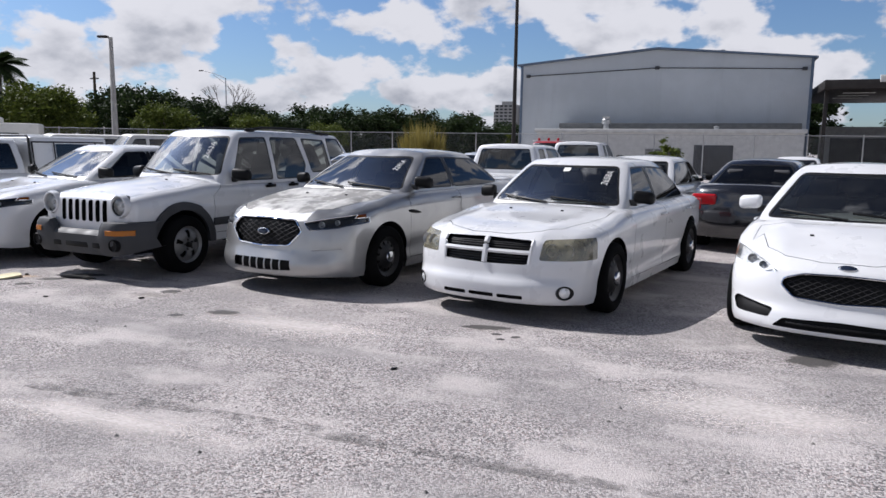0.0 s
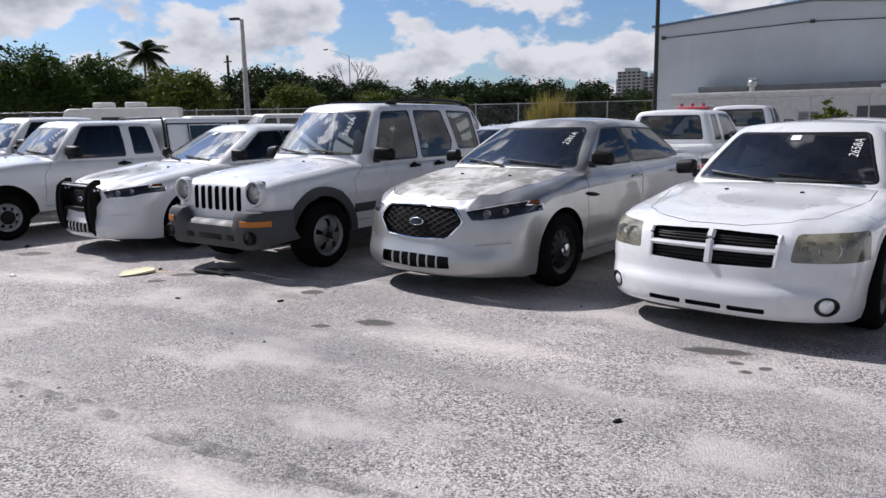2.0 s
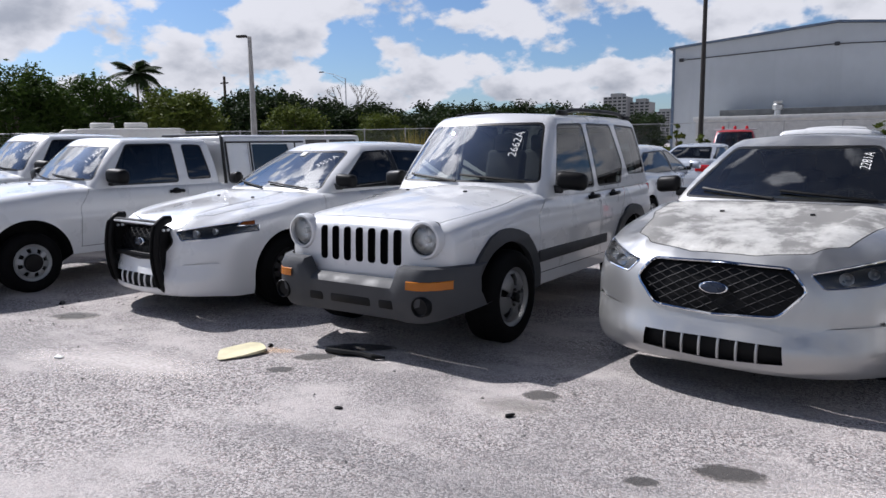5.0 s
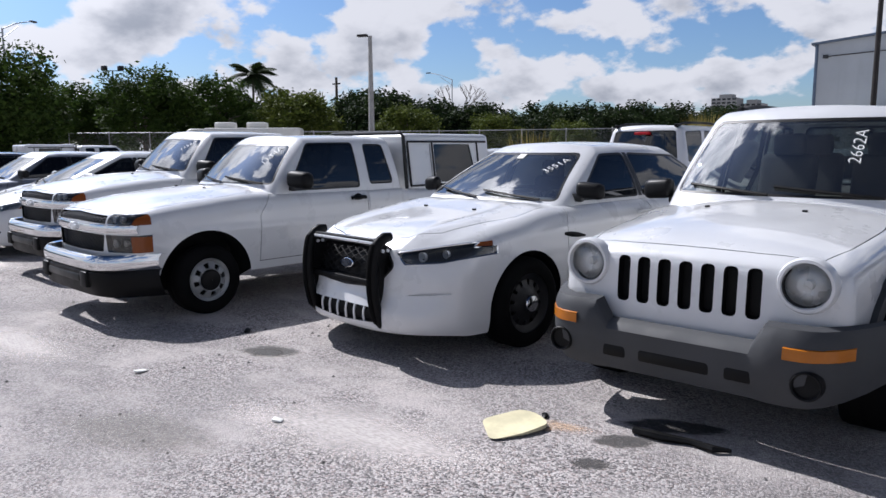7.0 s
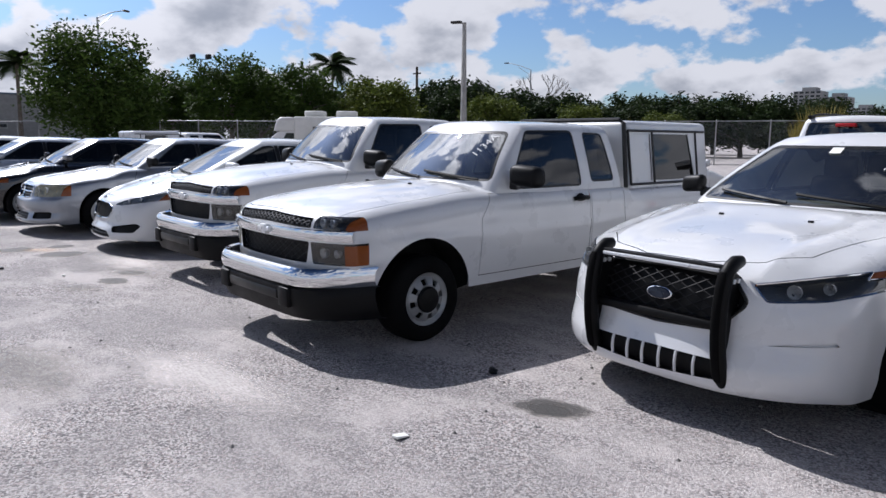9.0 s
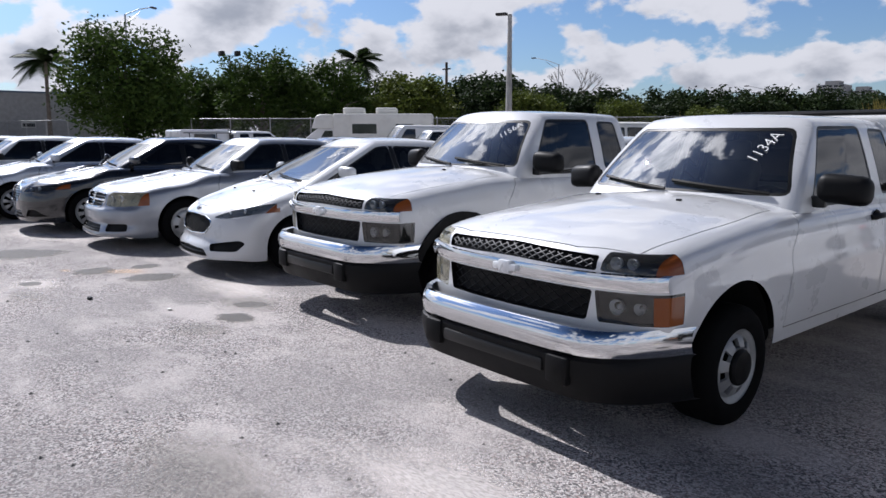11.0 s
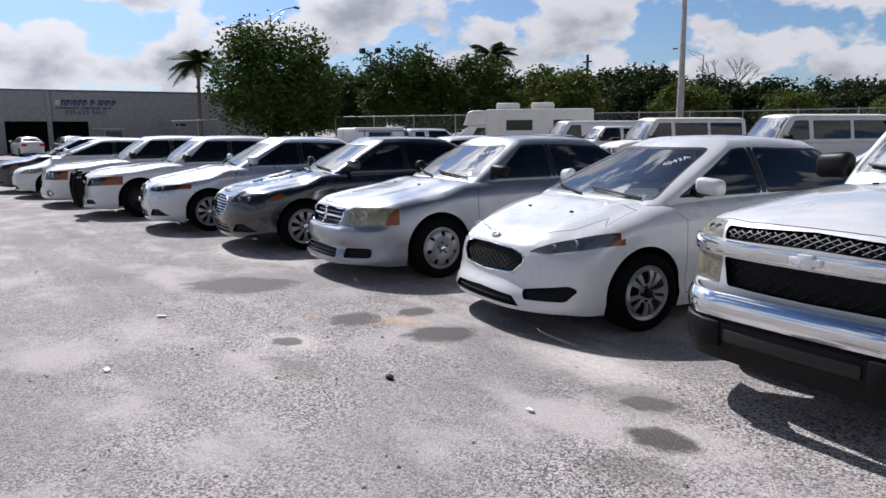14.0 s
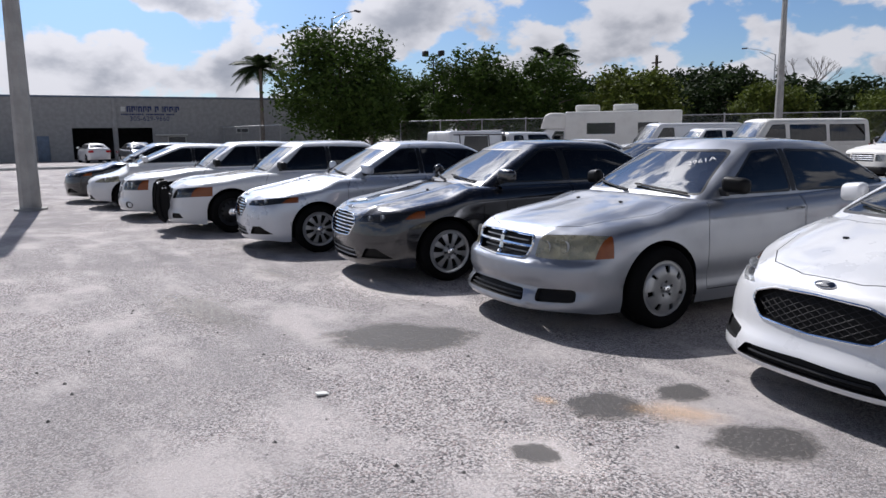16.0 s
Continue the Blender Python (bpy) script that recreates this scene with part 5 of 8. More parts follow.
def liberty_extra(root, s):
    for sg in (1, -1):
        bm = bmesh.new()
        pts = []
        for i in range(13):
            t = i / 12
            y = 1.55 + 1.75 * t
            p, n = s["skin"].top(sg * 0.56, y)
            up = 0.055 * (1 - abs(2 * t - 1) ** 6)
            pts.append(p + Vector((0, 0, up)))
        add_tube(bm, pts, [0.026] + [0.02] * 11 + [0.026], 8)
        rail = part("roof_rail", bm, M_BLACK, root, "black roof rail")
        for y in (1.58, 3.27):
            p, n = s["skin"].top(sg * 0.56, y)
            part("rail_foot", box_bm(p.x - 0.03, p.x + 0.03, y - 0.09, y + 0.09, p.z - 0.01, p.z + 0.045, bevel=0.02), M_BLACK, rail)
        pts = [s["skin"].side(0.62 + 1.15 * i / 8, 0.62, sg) for i in range(9)]
        bm = bmesh.new()
        add_box(bm, *sorted((pts[0][0].x - sg * 0.01, pts[0][0].x + sg * 0.022)), 0.50, 1.98, 0.56, 0.66, 0.012, 2)
        part("side_moulding", bm, M_GREYPL, root, "grey plastic side moulding")
    p, n = s["skin"].front(0.0, 0.5)


LIBERTY = dict(glass_foot=0.125, folds=[(0.80, 0.84, 0.014, 0.05)], W=0.90, y0=-0.76, y1=3.50, wb=2.65, wr=0.365, arch=0.43, hub_x=0.905, category="car",
               bot=[(-0.76, 0.42), (0.5, 0.36), (2.2, 0.36), (3.5, 0.44)],
               edge=[(-0.76, 0.955), (-0.5, 0.985), (0.0, 1.03), (0.55, 1.09), (2.0, 1.09), (3.5, 1.09)],
               mid=[(-0.76, 0.985), (-0.65, 1.03), (-0.3, 1.095), (0.2, 1.15), (0.6, 1.185), (2.0, 1.1), (3.5, 1.09)],
               plan=[(-0.76, 0.79), (-0.5, 0.815), (0.0, 0.84), (0.6, 0.87), (2.6, 0.89), (3.5, 0.86)],
               side=[(0.0, 0.97), (0.2, 0.985), (0.5, 1.0), (0.75, 0.995), (1.0, 0.95)],
               nose=[(0.4, 0.0), (0.6, 0.0), (0.9, 0.01), (1.0, 0.05), (1.1, 0.1)], sweep=(0.07, 4.0), nose_len=0.8, r=(0.09, 0.07, 0.06), tail=[(0.3, 0.0), (1.1, 0.0)],
               cab=dict(wb=0.83, wr=0.66, z0=1.08, z1=1.84, f0=0.58, f1=1.14, r1=3.36, r0=3.48, peak=2.2, arc=0.05, crown=0.035, fb=0.03, rb=0.01, wrap=0.12, wrapr=0.06, taper=0.02, pow=1.2, r=(0.10, 0.09, 0.085)),
               hood=[(0.72, 0.56), (0.74, 0.2), (0.70, -0.35), (0.64, -0.62), (0.36, -0.66), (0.2, -0.665)], hood_min=0.93,
               mirror_y=0.98, mirror_z=1.13, handle_z=1.03, handle_m=M_BLACK, handle_r=0.02, mirror_m=M_BLACK, mirror_big=1.15, cladding=0.10, cladding_m=M_GREYPL,
               front=(liberty_front,), extra=(liberty_extra,), wheel="jeep", tyre_w=0.23, glass=M_GLASS, side_glass=M_MIDGLASS, rear_glass_m=M_MIDGLASS, seat=M_SEATG, box_tail=True,
               windows=[[(0.92, 1.12), (1.24, 1.72), (1.78, 1.735), (1.78, 1.12)], [(1.86, 1.12), (1.86, 1.735), (2.48, 1.735), (2.62, 1.32), (2.50, 1.12)], [(2.74, 1.20), (2.60, 1.735), (3.22, 1.715), (3.30, 1.20)]],
               doors=[[(0.52, 0.46), (1.80, 0.46), (1.80, 1.09), (0.72, 1.09), (0.52, 0.95)], [(1.83, 0.46), (2.12, 0.46), (2.32, 0.80), (2.55, 1.09), (1.83, 1.09)]], tail_z=1.0)


def colorado_front(body, root, s):
    up = rounded(sym([(0.0, 0.985), (0.54, 0.965), (0.54, 0.895), (0.0, 0.905)]), 0.015)
    op = opening(body, root, "upper_grille", up, M_BLACK, -0.4, 0.05, "black mesh upper grille")
    lattice(op, s, grown(up, -0.01), 0.035, 0.004, M_WIREGREY, -0.012, 0.6)
    lo = rounded(sym([(0.0, 0.80), (0.53, 0.80), (0.50, 0.645), (0.0, 0.64)]), 0.02)
    op = opening(body, root, "lower_grille", lo, M_BLACK, -0.4, 0.05, "black mesh lower grille")
    lattice(op, s, grown(lo, -0.01), 0.05, 0.003, M_TRIM, -0.02, 0.6)
    am = [(0.80, 0.5), (1.0, 0.5), (1.0, 1.1), (0.795, 1.1)]
    al = [(0.81, 0.5), (1.0, 0.5), (1.0, 0.785), (0.80, 0.785)]
    lamp_unit(body, root, "headlight", rounded([(0.56, 0.895), (1.0, 0.885), (1.0, 0.975), (0.57, 0.985)], 0.015), -0.50, M_LENS, M_BLACK, s, ((0.62, 0.935, 0.032), (0.69, 0.935, 0.028)), am, (1,))
    lamp_unit(body, root, "headlight", rounded([(0.56, 0.895), (1.0, 0.885), (1.0, 0.975), (0.57, 0.985)], 0.015), -0.50, M_LENSOLD, M_REFL, s, ((0.62, 0.935, 0.032), (0.69, 0.935, 0.028)), None, (-1,))
    lamp_unit(body, root, "marker_lamp", rounded([(0.56, 0.645), (1.0, 0.645), (1.0, 0.80), (0.54, 0.80)], 0.015), -0.50, M_LENS, M_BLACK, s, ((0.64, 0.725, 0.04), (0.74, 0.725, 0.03)), None if s.get("cladding") else al, (1,))
    lamp_unit(body, root, "marker_lamp", rounded([(0.56, 0.645), (1.0, 0.645), (1.0, 0.80), (0.54, 0.80)], 0.015), -0.50, M_LENSOLD, M_REFL, s, ((0.62, 0.725, 0.05),), None, (-1,))
    bm = bmesh.new()
    n = 24
    rows = []
    for i in range(n + 1):
        x = -0.855 + 1.71 * i / n
        p, _ = s["skin"].front(x * 0.985, 0.85)
        rows.append([bm.verts.new((x, p.y + dy, 0.85 + dz)) for dy, dz in ((0.01, 0.042), (-0.018, 0.035), (-0.03, 0.0), (-0.018, -0.035), (0.01, -0.042))])
    for a, b in zip(rows, rows[1:]):
        for j in range(4):
            bm.faces.new((a[j], b[j], b[j + 1], a[j + 1]))
    bmesh.ops.recalc_face_normals(bm, faces=bm.faces[:])
    bar = part("grille_bar", bm, M_CHROME, root, "chrome bar across the grille")
    p, _ = s["skin"].front(0, 0.85)
    bt = bmesh.new()
    add_box(bt, -0.085, 0.085, p.y - 0.05, p.y - 0.02, 0.832, 0.868, 0.006)
    add_box(bt, -0.04, 0.04, p.y - 0.052, p.y - 0.02, 0.815, 0.885, 0.006)
    part("badge", bt, M_REFL, bar, "metal cross-shaped badge")
    # chrome bumper with black valance
    bm = bmesh.new()
    vb = bmesh.new()
    prof = [(0.0, 0.625), (-0.045, 0.632), (-0.075, 0.60), (-0.082, 0.55), (-0.07, 0.505), (-0.04, 0.49)]
    val = [(-0.045, 0.497), (-0.075, 0.48), (-0.08, 0.42), (-0.06, 0.34), (-0.03, 0.27), (0.03, 0.25)]
    for tgt, pr in ((bm, prof), (vb, val)):
        rows = []
        for i in range(33):
            x = -0.90 + 1.80 * i / 32
            y = -0.90 + 0.46 * max(0.0, (abs(x) - 0.42) / 0.48) ** 3.2 + 0.03 * (x / 0.9) ** 2
            rows.append([tgt.verts.new((x, y + a, z)) for a, z in pr])
        for a, b in zip(rows, rows[1:]):
            for j in range(len(pr) - 1):
                tgt.faces.new((a[j], b[j], b[j + 1], a[j + 1]))
        bmesh.ops.recalc_face_normals(tgt, faces=tgt.faces[:])
    bp = part("bumper", bm, M_CHROME, root, "chrome front bumper")
    va = part("valance", vb, M_BLACK, bp, "black plastic bumper valance")
    slot = box_bm(-0.38, 0.38, -0.985, -0.93, 0.385, 0.455, bevel=0.015)
    part("air_slot", slot, M_TRIM, va)
    for sg in (1, -1):
        part("bumper_step", box_bm(*sorted((sg * 0.40, sg * 0.54)), -0.99, -0.93, 0.345, 0.49, bevel=0.02), M_BLACK, va)


def pickup_bed(root, s):
    """Load bed behind the cab: walls and tailgate; with or without a cap."""
    W, yb, y1 = s["W"], s["bed"], s["y1"]
    m = s["paint"]
    part("tailgate", box_bm(-W * 0.86, W * 0.86, y1 - 0.05, y1 + 0.012, 0.62, 1.04, bevel=0.02), m, root)
    part("rear_bumper", box_bm(-W * 0.92, W * 0.92, y1 - 0.06, y1 + 0.14, 0.42, 0.58, bevel=0.04), M_CHROME, root)
    if s.get("cap_top"):
        bm = bmesh.new()
        p, faces = rounded_box_grid((-W * 0.90, yb + 0.03, 1.02), (W * 0.90, y1 - 0.02, s["cap_top"]), (0.09, 0.09, 0.06), (0.2, 0.3, 0.2))
        p[:, 0] *= 1 - 0.10 * np.clip((p[:, 2] - 1.05) / 0.6, 0, 1)
        cap = bm_from(p, faces)
        z0, z1 = 1.12, s["cap_top"] - 0.13
        for sg in (1, -1):
            fs = carve(cap, [(yb + 0.50, z0), (y1 - 0.35, z0), (y1 - 0.45, z1), (yb + 0.50, z1)], "side", lambda c, n: c.x * sg > 0.3 and abs(n.x) > 0.4)
            if fs:
                g = take(cap, fs)
                sink(g, 0.01)
                w = part("cap_window", g, M_TINT, root, "tinted topper window")
            fs = carve(cap, [(yb + 0.10, z0), (yb + 0.44, z0), (yb + 0.44, z1), (yb + 0.10, z1)], "side", lambda c, n: c.x * sg > 0.3 and abs(n.x) > 0.4)
            if fs:
                g = take(cap, fs)
                sink(g, 0.012)
                part("cap_panel", g, s["paint"], root)
            tr = bmesh.new()
            pts = lambda y, z: Vector((sg * W * 0.90 * (1 - 0.10 * (z - 1.05) / 0.6), y, z))  # noqa: E731
            for za in (z0 - 0.03, z1 + 0.03):
                add_tube(tr, [pts(yb + 0.05, za) + Vector((sg * 0.004, 0, 0)), pts(y1 - 0.12, za) + Vector((sg * 0.004, 0, 0))], 0.014, 6)
            for y in (yb + 0.05, yb + 0.47, y1 - 0.30):
                add_tube(tr, [pts(y, z0 - 0.03) + Vector((sg * 0.004, 0, 0)), pts(y, z1 + 0.03) + Vector((sg * 0.004, 0, 0))], 0.014, 6)
            part("cap_trim", tr, M_TRIM, root, "black topper trim")
        part("truck_cap", cap, s["paint"], root, "white fibreglass topper")
        fr = bmesh.new()
        hw = W * 0.80
        add_tube(fr, [(-hw - 0.06, yb + 0.0, 1.06), (-hw, yb + 0.0, s["cap_top"] - 0.03), (-hw + 0.05, yb, s["cap_top"] + 0.005), (hw - 0.05, yb, s["cap_top"] + 0.005), (hw, yb, s["cap_top"] - 0.03), (hw + 0.06, yb, 1.06)], 0.022, 8)
        part("cap_front_seal", fr, M_TRIM, root)


COLORADO = dict(glass_foot=0.105, folds=[(0.78, 0.80, 0.012, 0.06)], W=0.88, y0=-0.86, y1=4.30, wb=3.2, wr=0.33, arch=0.465, hub_x=0.875, category="pickup truck",
                bot=[(-0.86, 0.45), (0.5, 0.36), (2.6, 0.37), (4.3, 0.46)],
                edge=[(-0.86, 0.95), (-0.6, 0.985), (0.0, 1.04), (0.55, 1.085), (2.5, 1.09), (2.7, 1.06), (4.3, 1.06)],
                mid=[(-0.86, 0.985), (-0.74, 1.04), (-0.4, 1.10), (0.1, 1.15), (0.55, 1.175), (2.5, 1.1), (2.7, 1.05), (4.3, 1.05)],
                plan=[(-0.86, 0.85), (-0.5, 0.87), (0.0, 0.875), (2.0, 0.88), (4.3, 0.865)],
                side=[(0.0, 0.965), (0.2, 0.985), (0.5, 1.0), (0.8, 0.99), (1.0, 0.95)],
                nose=[(0.4, 0.06), (0.62, 0.03), (0.85, 0.03), (0.98, 0.05), (1.06, 0.12)], sweep=(0.18, 3.4), nose_len=0.8, r=(0.09, 0.09, 0.06), tail=[(0.3, 0.0), (1.1, 0.0)],
                cab=dict(wb=0.815, wr=0.64, z0=1.075, z1=1.70, f0=0.62, f1=1.17, r1=2.52, r0=2.60, peak=1.9, arc=0.05, crown=0.04, fb=0.04, rb=0.01, wrap=0.13, wrapr=0.03, taper=0.0, pow=1.25, r=(0.10, 0.09, 0.085)),
                hood=[(0.72, 0.60), (0.74, 0.2), (0.73, -0.35), (0.70, -0.66), (0.4, -0.755), (0.2, -0.765)], hood_min=0.95,
                mirror_y=1.04, mirror_z=1.13, handle_z=1.0, handle_m=M_BLACK, handle_r=0.02, mirror_m=M_BLACK, mirror_big=1.3, rows=1,
                front=(colorado_front,), extra=(pickup_bed,), wheel="truck", tyre_w=0.22, bed=2.68, side_glass=M_TINT, seat=M_SEATG, box_tail=True,
                windows=[[(0.95, 1.11), (1.30, 1.605), (1.92, 1.612), (1.92, 1.11)], [(2.06, 1.14), (2.06, 1.597), (2.36, 1.59), (2.42, 1.14)]],
                doors=[[(0.56, 0.44), (1.98, 0.44), (1.98, 1.09), (0.72, 1.09), (0.58, 0.9)], [(2.0, 0.44), (2.52, 0.44), (2.52, 1.08), (2.0, 1.08)]], tail_lamps=True, tail_z=0.88)


# ---- the front row ----
def parked(hub, turn, s):
    """The pose of a car whose +x front hub stands at hub, turned by degrees."""
    a = radians(turn)
    hx = s["hub_x"]
    return pose(hub[0] - hx * math.cos(a), hub[1] - hx * math.sin(a), 0, 0, 0, turn)


def spec(base, **kw):
    s = dict(base)
    s.update(kw)
    return s


def stand_tall(car, k):
    """Raises a body on its wheels, which stay round."""
    car.scale = (1, 1, k)
    for o in car.children:
        if o.name.startswith("wheel") and not o.name.startswith("wheel_well"):
            o.matrix_basis = Matrix.Diagonal((1, 1, 1 / k, 1)) @ o.matrix_basis


CARS = {}
s = spec(FOCUS, paint=M_WHITE, number=None)
s.pop("number")
CARS["r0"] = car = build_car("sedan", "white compact saloon beside the older white saloon", s, M_WHITE, parked((1.95, 8.1), -10, s))
s = spec(CHARGER, paint=M_WHITE, number=("2658A", 0.50, 1.30, 90, 0.105), sticker=(0.0, 1.38))
CARS["charger"] = car = build_car("sedan", "white police-style saloon with yellowed head lamps", s, M_WHITE, parked((-0.985, 8.36), -11, s))
s = spec(TAURUS, paint=M_SILVER, hood_m=M_BURNT, hood_label="sun-burnt hood with peeled clear coat", number=("2281A", 0.48, 1.38, 90, 0.10))
CARS["taurus"] = car = build_car("sedan", "silver saloon with a sun-burnt peeling hood", s, M_SILVER, parked((-3.608, 8.652), -9, s))
s = spec(LIBERTY, paint=M_WHITE, number=("2662A", 0.42, 1.54, 90, 0.11), seat=M_SEAT)
CARS["liberty"] = car = build_car("suv", "white off-road wagon with grey plastic cladding", s, M_WHITE, parked((-6.262, 8.393), -5, s))
s = spec(TAURUS, paint=M_WHITE, number=("3551A", 0.46, 1.38, 70, 0.105), sticker=(0.0, 1.46))
CARS["taurus_w"] = car = build_car("sedan", "white saloon with a black push bumper", s, M_WHITE, parked((-8.725, 8.643), -10, s))
s["skin"] = Skin(lower_body(s))
push_bar(car, s, 0.26, 0.92, 0.42, 0.03)
s = spec(COLORADO, paint=M_WHITE, number=("1134A", 0.46, 1.47, 75, 0.11), cap_top=1.72)
CARS["pickup1"] = car = build_car("pickup_truck", "white extended-cab pickup with a fibreglass topper", s, M_WHITE, parked((-11.73, 7.89), -6.5, s))
s = spec(COLORADO, paint=M_WHITE, number=("1156A", 0.44, 1.50, 55, 0.095), lens=M_LENS, cladding=0.06, cladding_m=M_BLACK, hub_x=0.90)
CARS["pickup2"] = car = build_car("pickup_truck", "white extended-cab pickup with black wheel-arch flares", s, M_WHITE, parked((-14.371, 8.66), -6, s))
stand_tall(car, 1.06)
s = spec(FOCUS, paint=M_WHITE, number=("4043A", 0.42, 1.30, 62, 0.09))
CARS["focus"] = car = build_car("sedan", "white compact saloon with a black mesh grille", s, M_WHITE, parked((-17.013, 8.843), -10, s))
s = spec(AVENGER, paint=M_BLUESILVER, number=("2961A", 0.40, 1.31, 40, 0.095), mirror_m=M_BLACK)
CARS["avenger"] = car = build_car("sedan", "dusty silver-blue saloon with a chrome cross grille", s, M_BLUESILVER, parked((-19.70, 8.885), -7, s))
s = spec(FUSION, paint=M_DARK)
CARS["fusion_dark"] = car = build_car("sedan", "charcoal grey saloon with a barred chrome grille", s, M_DARK, parked((-22.36, 8.61), -9, s))
s = spec(FUSION, paint=M_SILVERW)
CARS["fusion_pale"] = car = build_car("sedan", "pale silver saloon with a barred chrome grille", s, M_SILVERW, parked((-25.1, 8.30), -10, s))
s = spec(CHARGER, paint=M_WHITE, front=(charger_late_front,))
CARS["charger_late"] = car = build_car("sedan", "white patrol saloon with a black push bumper", s, M_WHITE, parked((-28.0, 8.0), -9, s))
s["skin"] = Skin(lower_body(s))
push_bar(car, s, 0.22, 0.88, 0.42, 0.13)
s = spec(CHARGER, paint=M_WHITE, amber=True, lens=M_LENS)
CARS["charger2"] = car = build_car("sedan", "white saloon with a cross-shaped grille", s, M_WHITE, parked((-30.95, 7.74), -9, s))
s = spec(HATCH, paint=M_WHITE)
CARS["hatch"] = car = build_car("hatchback", "white hatchback with sloping hood", s, M_WHITE, parked((-34.0, 7.42), -9, s))
s = spec(FUSION, paint=M_DARK)
CARS["fusion_end"] = car = build_car("sedan", "dark grey saloon at the end of the row", s, M_DARK, parked((-36.2, 7.25), -9, s))


# ---- the second row and the vehicles behind ----
SECOND = "vehicles parked in the second row"


def park_copy(src, label, x, y, turn, scale=1.0):
    ob = copy_thing(src, pose(x, y, 0, 0, 0, turn))
    if scale != 1.0:
        ob.scale = (scale, scale, scale)
    return tagged(ob, label, "", SECOND)


park_copy(CARS["fusion_dark"], "dark saloon with red tail lamps, parked tail to tail", 0.95, 17.2, 171)
park_copy(CARS["charger"], "white saloon parked tail to tail with the front row", -1.15, 17.9, 172)
park_copy(CARS["pickup2"], "white pickup with an open bed, parked facing away", -4.05, 18.7, 172, 1.02)
park_copy(CARS["fusion_pale"], "pale saloon parked facing away behind the wagon", -7.35, 18.0, 173)
park_copy(CARS["focus"], "white compact saloon parked facing away", -14.4, 18.2, 172)
park_copy(CARS["charger"], "white saloon parked facing away behind the pickups", -17.2, 18.4, 172)
park_copy(CARS["fusion_dark"], "dark saloon parked facing away in the second row", -25.4, 18.2, 172)
park_copy(CARS["pickup1"], "white pickup with a topper parked facing away", -31.4, 19.0, 172)
park_copy(CARS["hatch"], "white hatchback parked facing away", -28.4, 18.3, 172)
park_copy(CARS["pickup2"], "white pickup parked beyond the second row", -4.3, 27.2, 178, 1.12)
park_copy(CARS["fusion_pale"], "pale saloon parked in front of the fire truck", -7.5, 27.0, 172)
park_copy(CARS["focus"], "white saloon parked near the fence", 1.9, 24.5, -8)
park_copy(CARS["charger"], "white saloon parked beyond the dark one", 5.2, 25.0, -8)
park_copy(CARS["hatch"], "white hatchback parked near the long wall", 8.4, 25.5, -8)
s = spec(LIBERTY, paint=M_WHITE, side_glass=M_TINT, rear_glass_m=M_TINT, glass=M_TINT)
s.pop("cladding")
ob = build_car("suv", "white sport wagon with roof rails, parked facing away", s, M_WHITE, pose(-10.7, 20.4, 0, 0, 0, 174), SECOND)
ob.scale = (1.06, 1.06, 1.06)
bl = part("brake_lamp", box_bm(-0.14, 0.14, 3.38, 3.47, 1.66, 1.71, bevel=0.015), M_REDLENS, ob, "red high brake lamp")


def van_front(body, root, s):
    g = rounded(sym([(0.0, 0.95), (0.46, 0.95), (0.46, 0.74), (0.0, 0.74)]), 0.02)
    op = opening(body, root, "grille", g, M_BLACK, -0.4, 0.04)
    bars_on(op, s, "bar", M_REFL, [((-0.45, z), (0.45, z)) for z in (0.79, 0.845, 0.90)], 0.012, -0.01)
    lamp_unit(body, root, "headlight", rounded([(0.52, 0.75), (0.80, 0.75), (0.80, 0.94), (0.52, 0.94)], 0.02), -0.4, M_LENS, M_REFL, s)
    part("bumper", box_bm(-0.93, 0.93, s["y0"] - 0.10, s["y0"] + 0.12, 0.42, 0.60, bevel=0.05), M_BLACK, root)


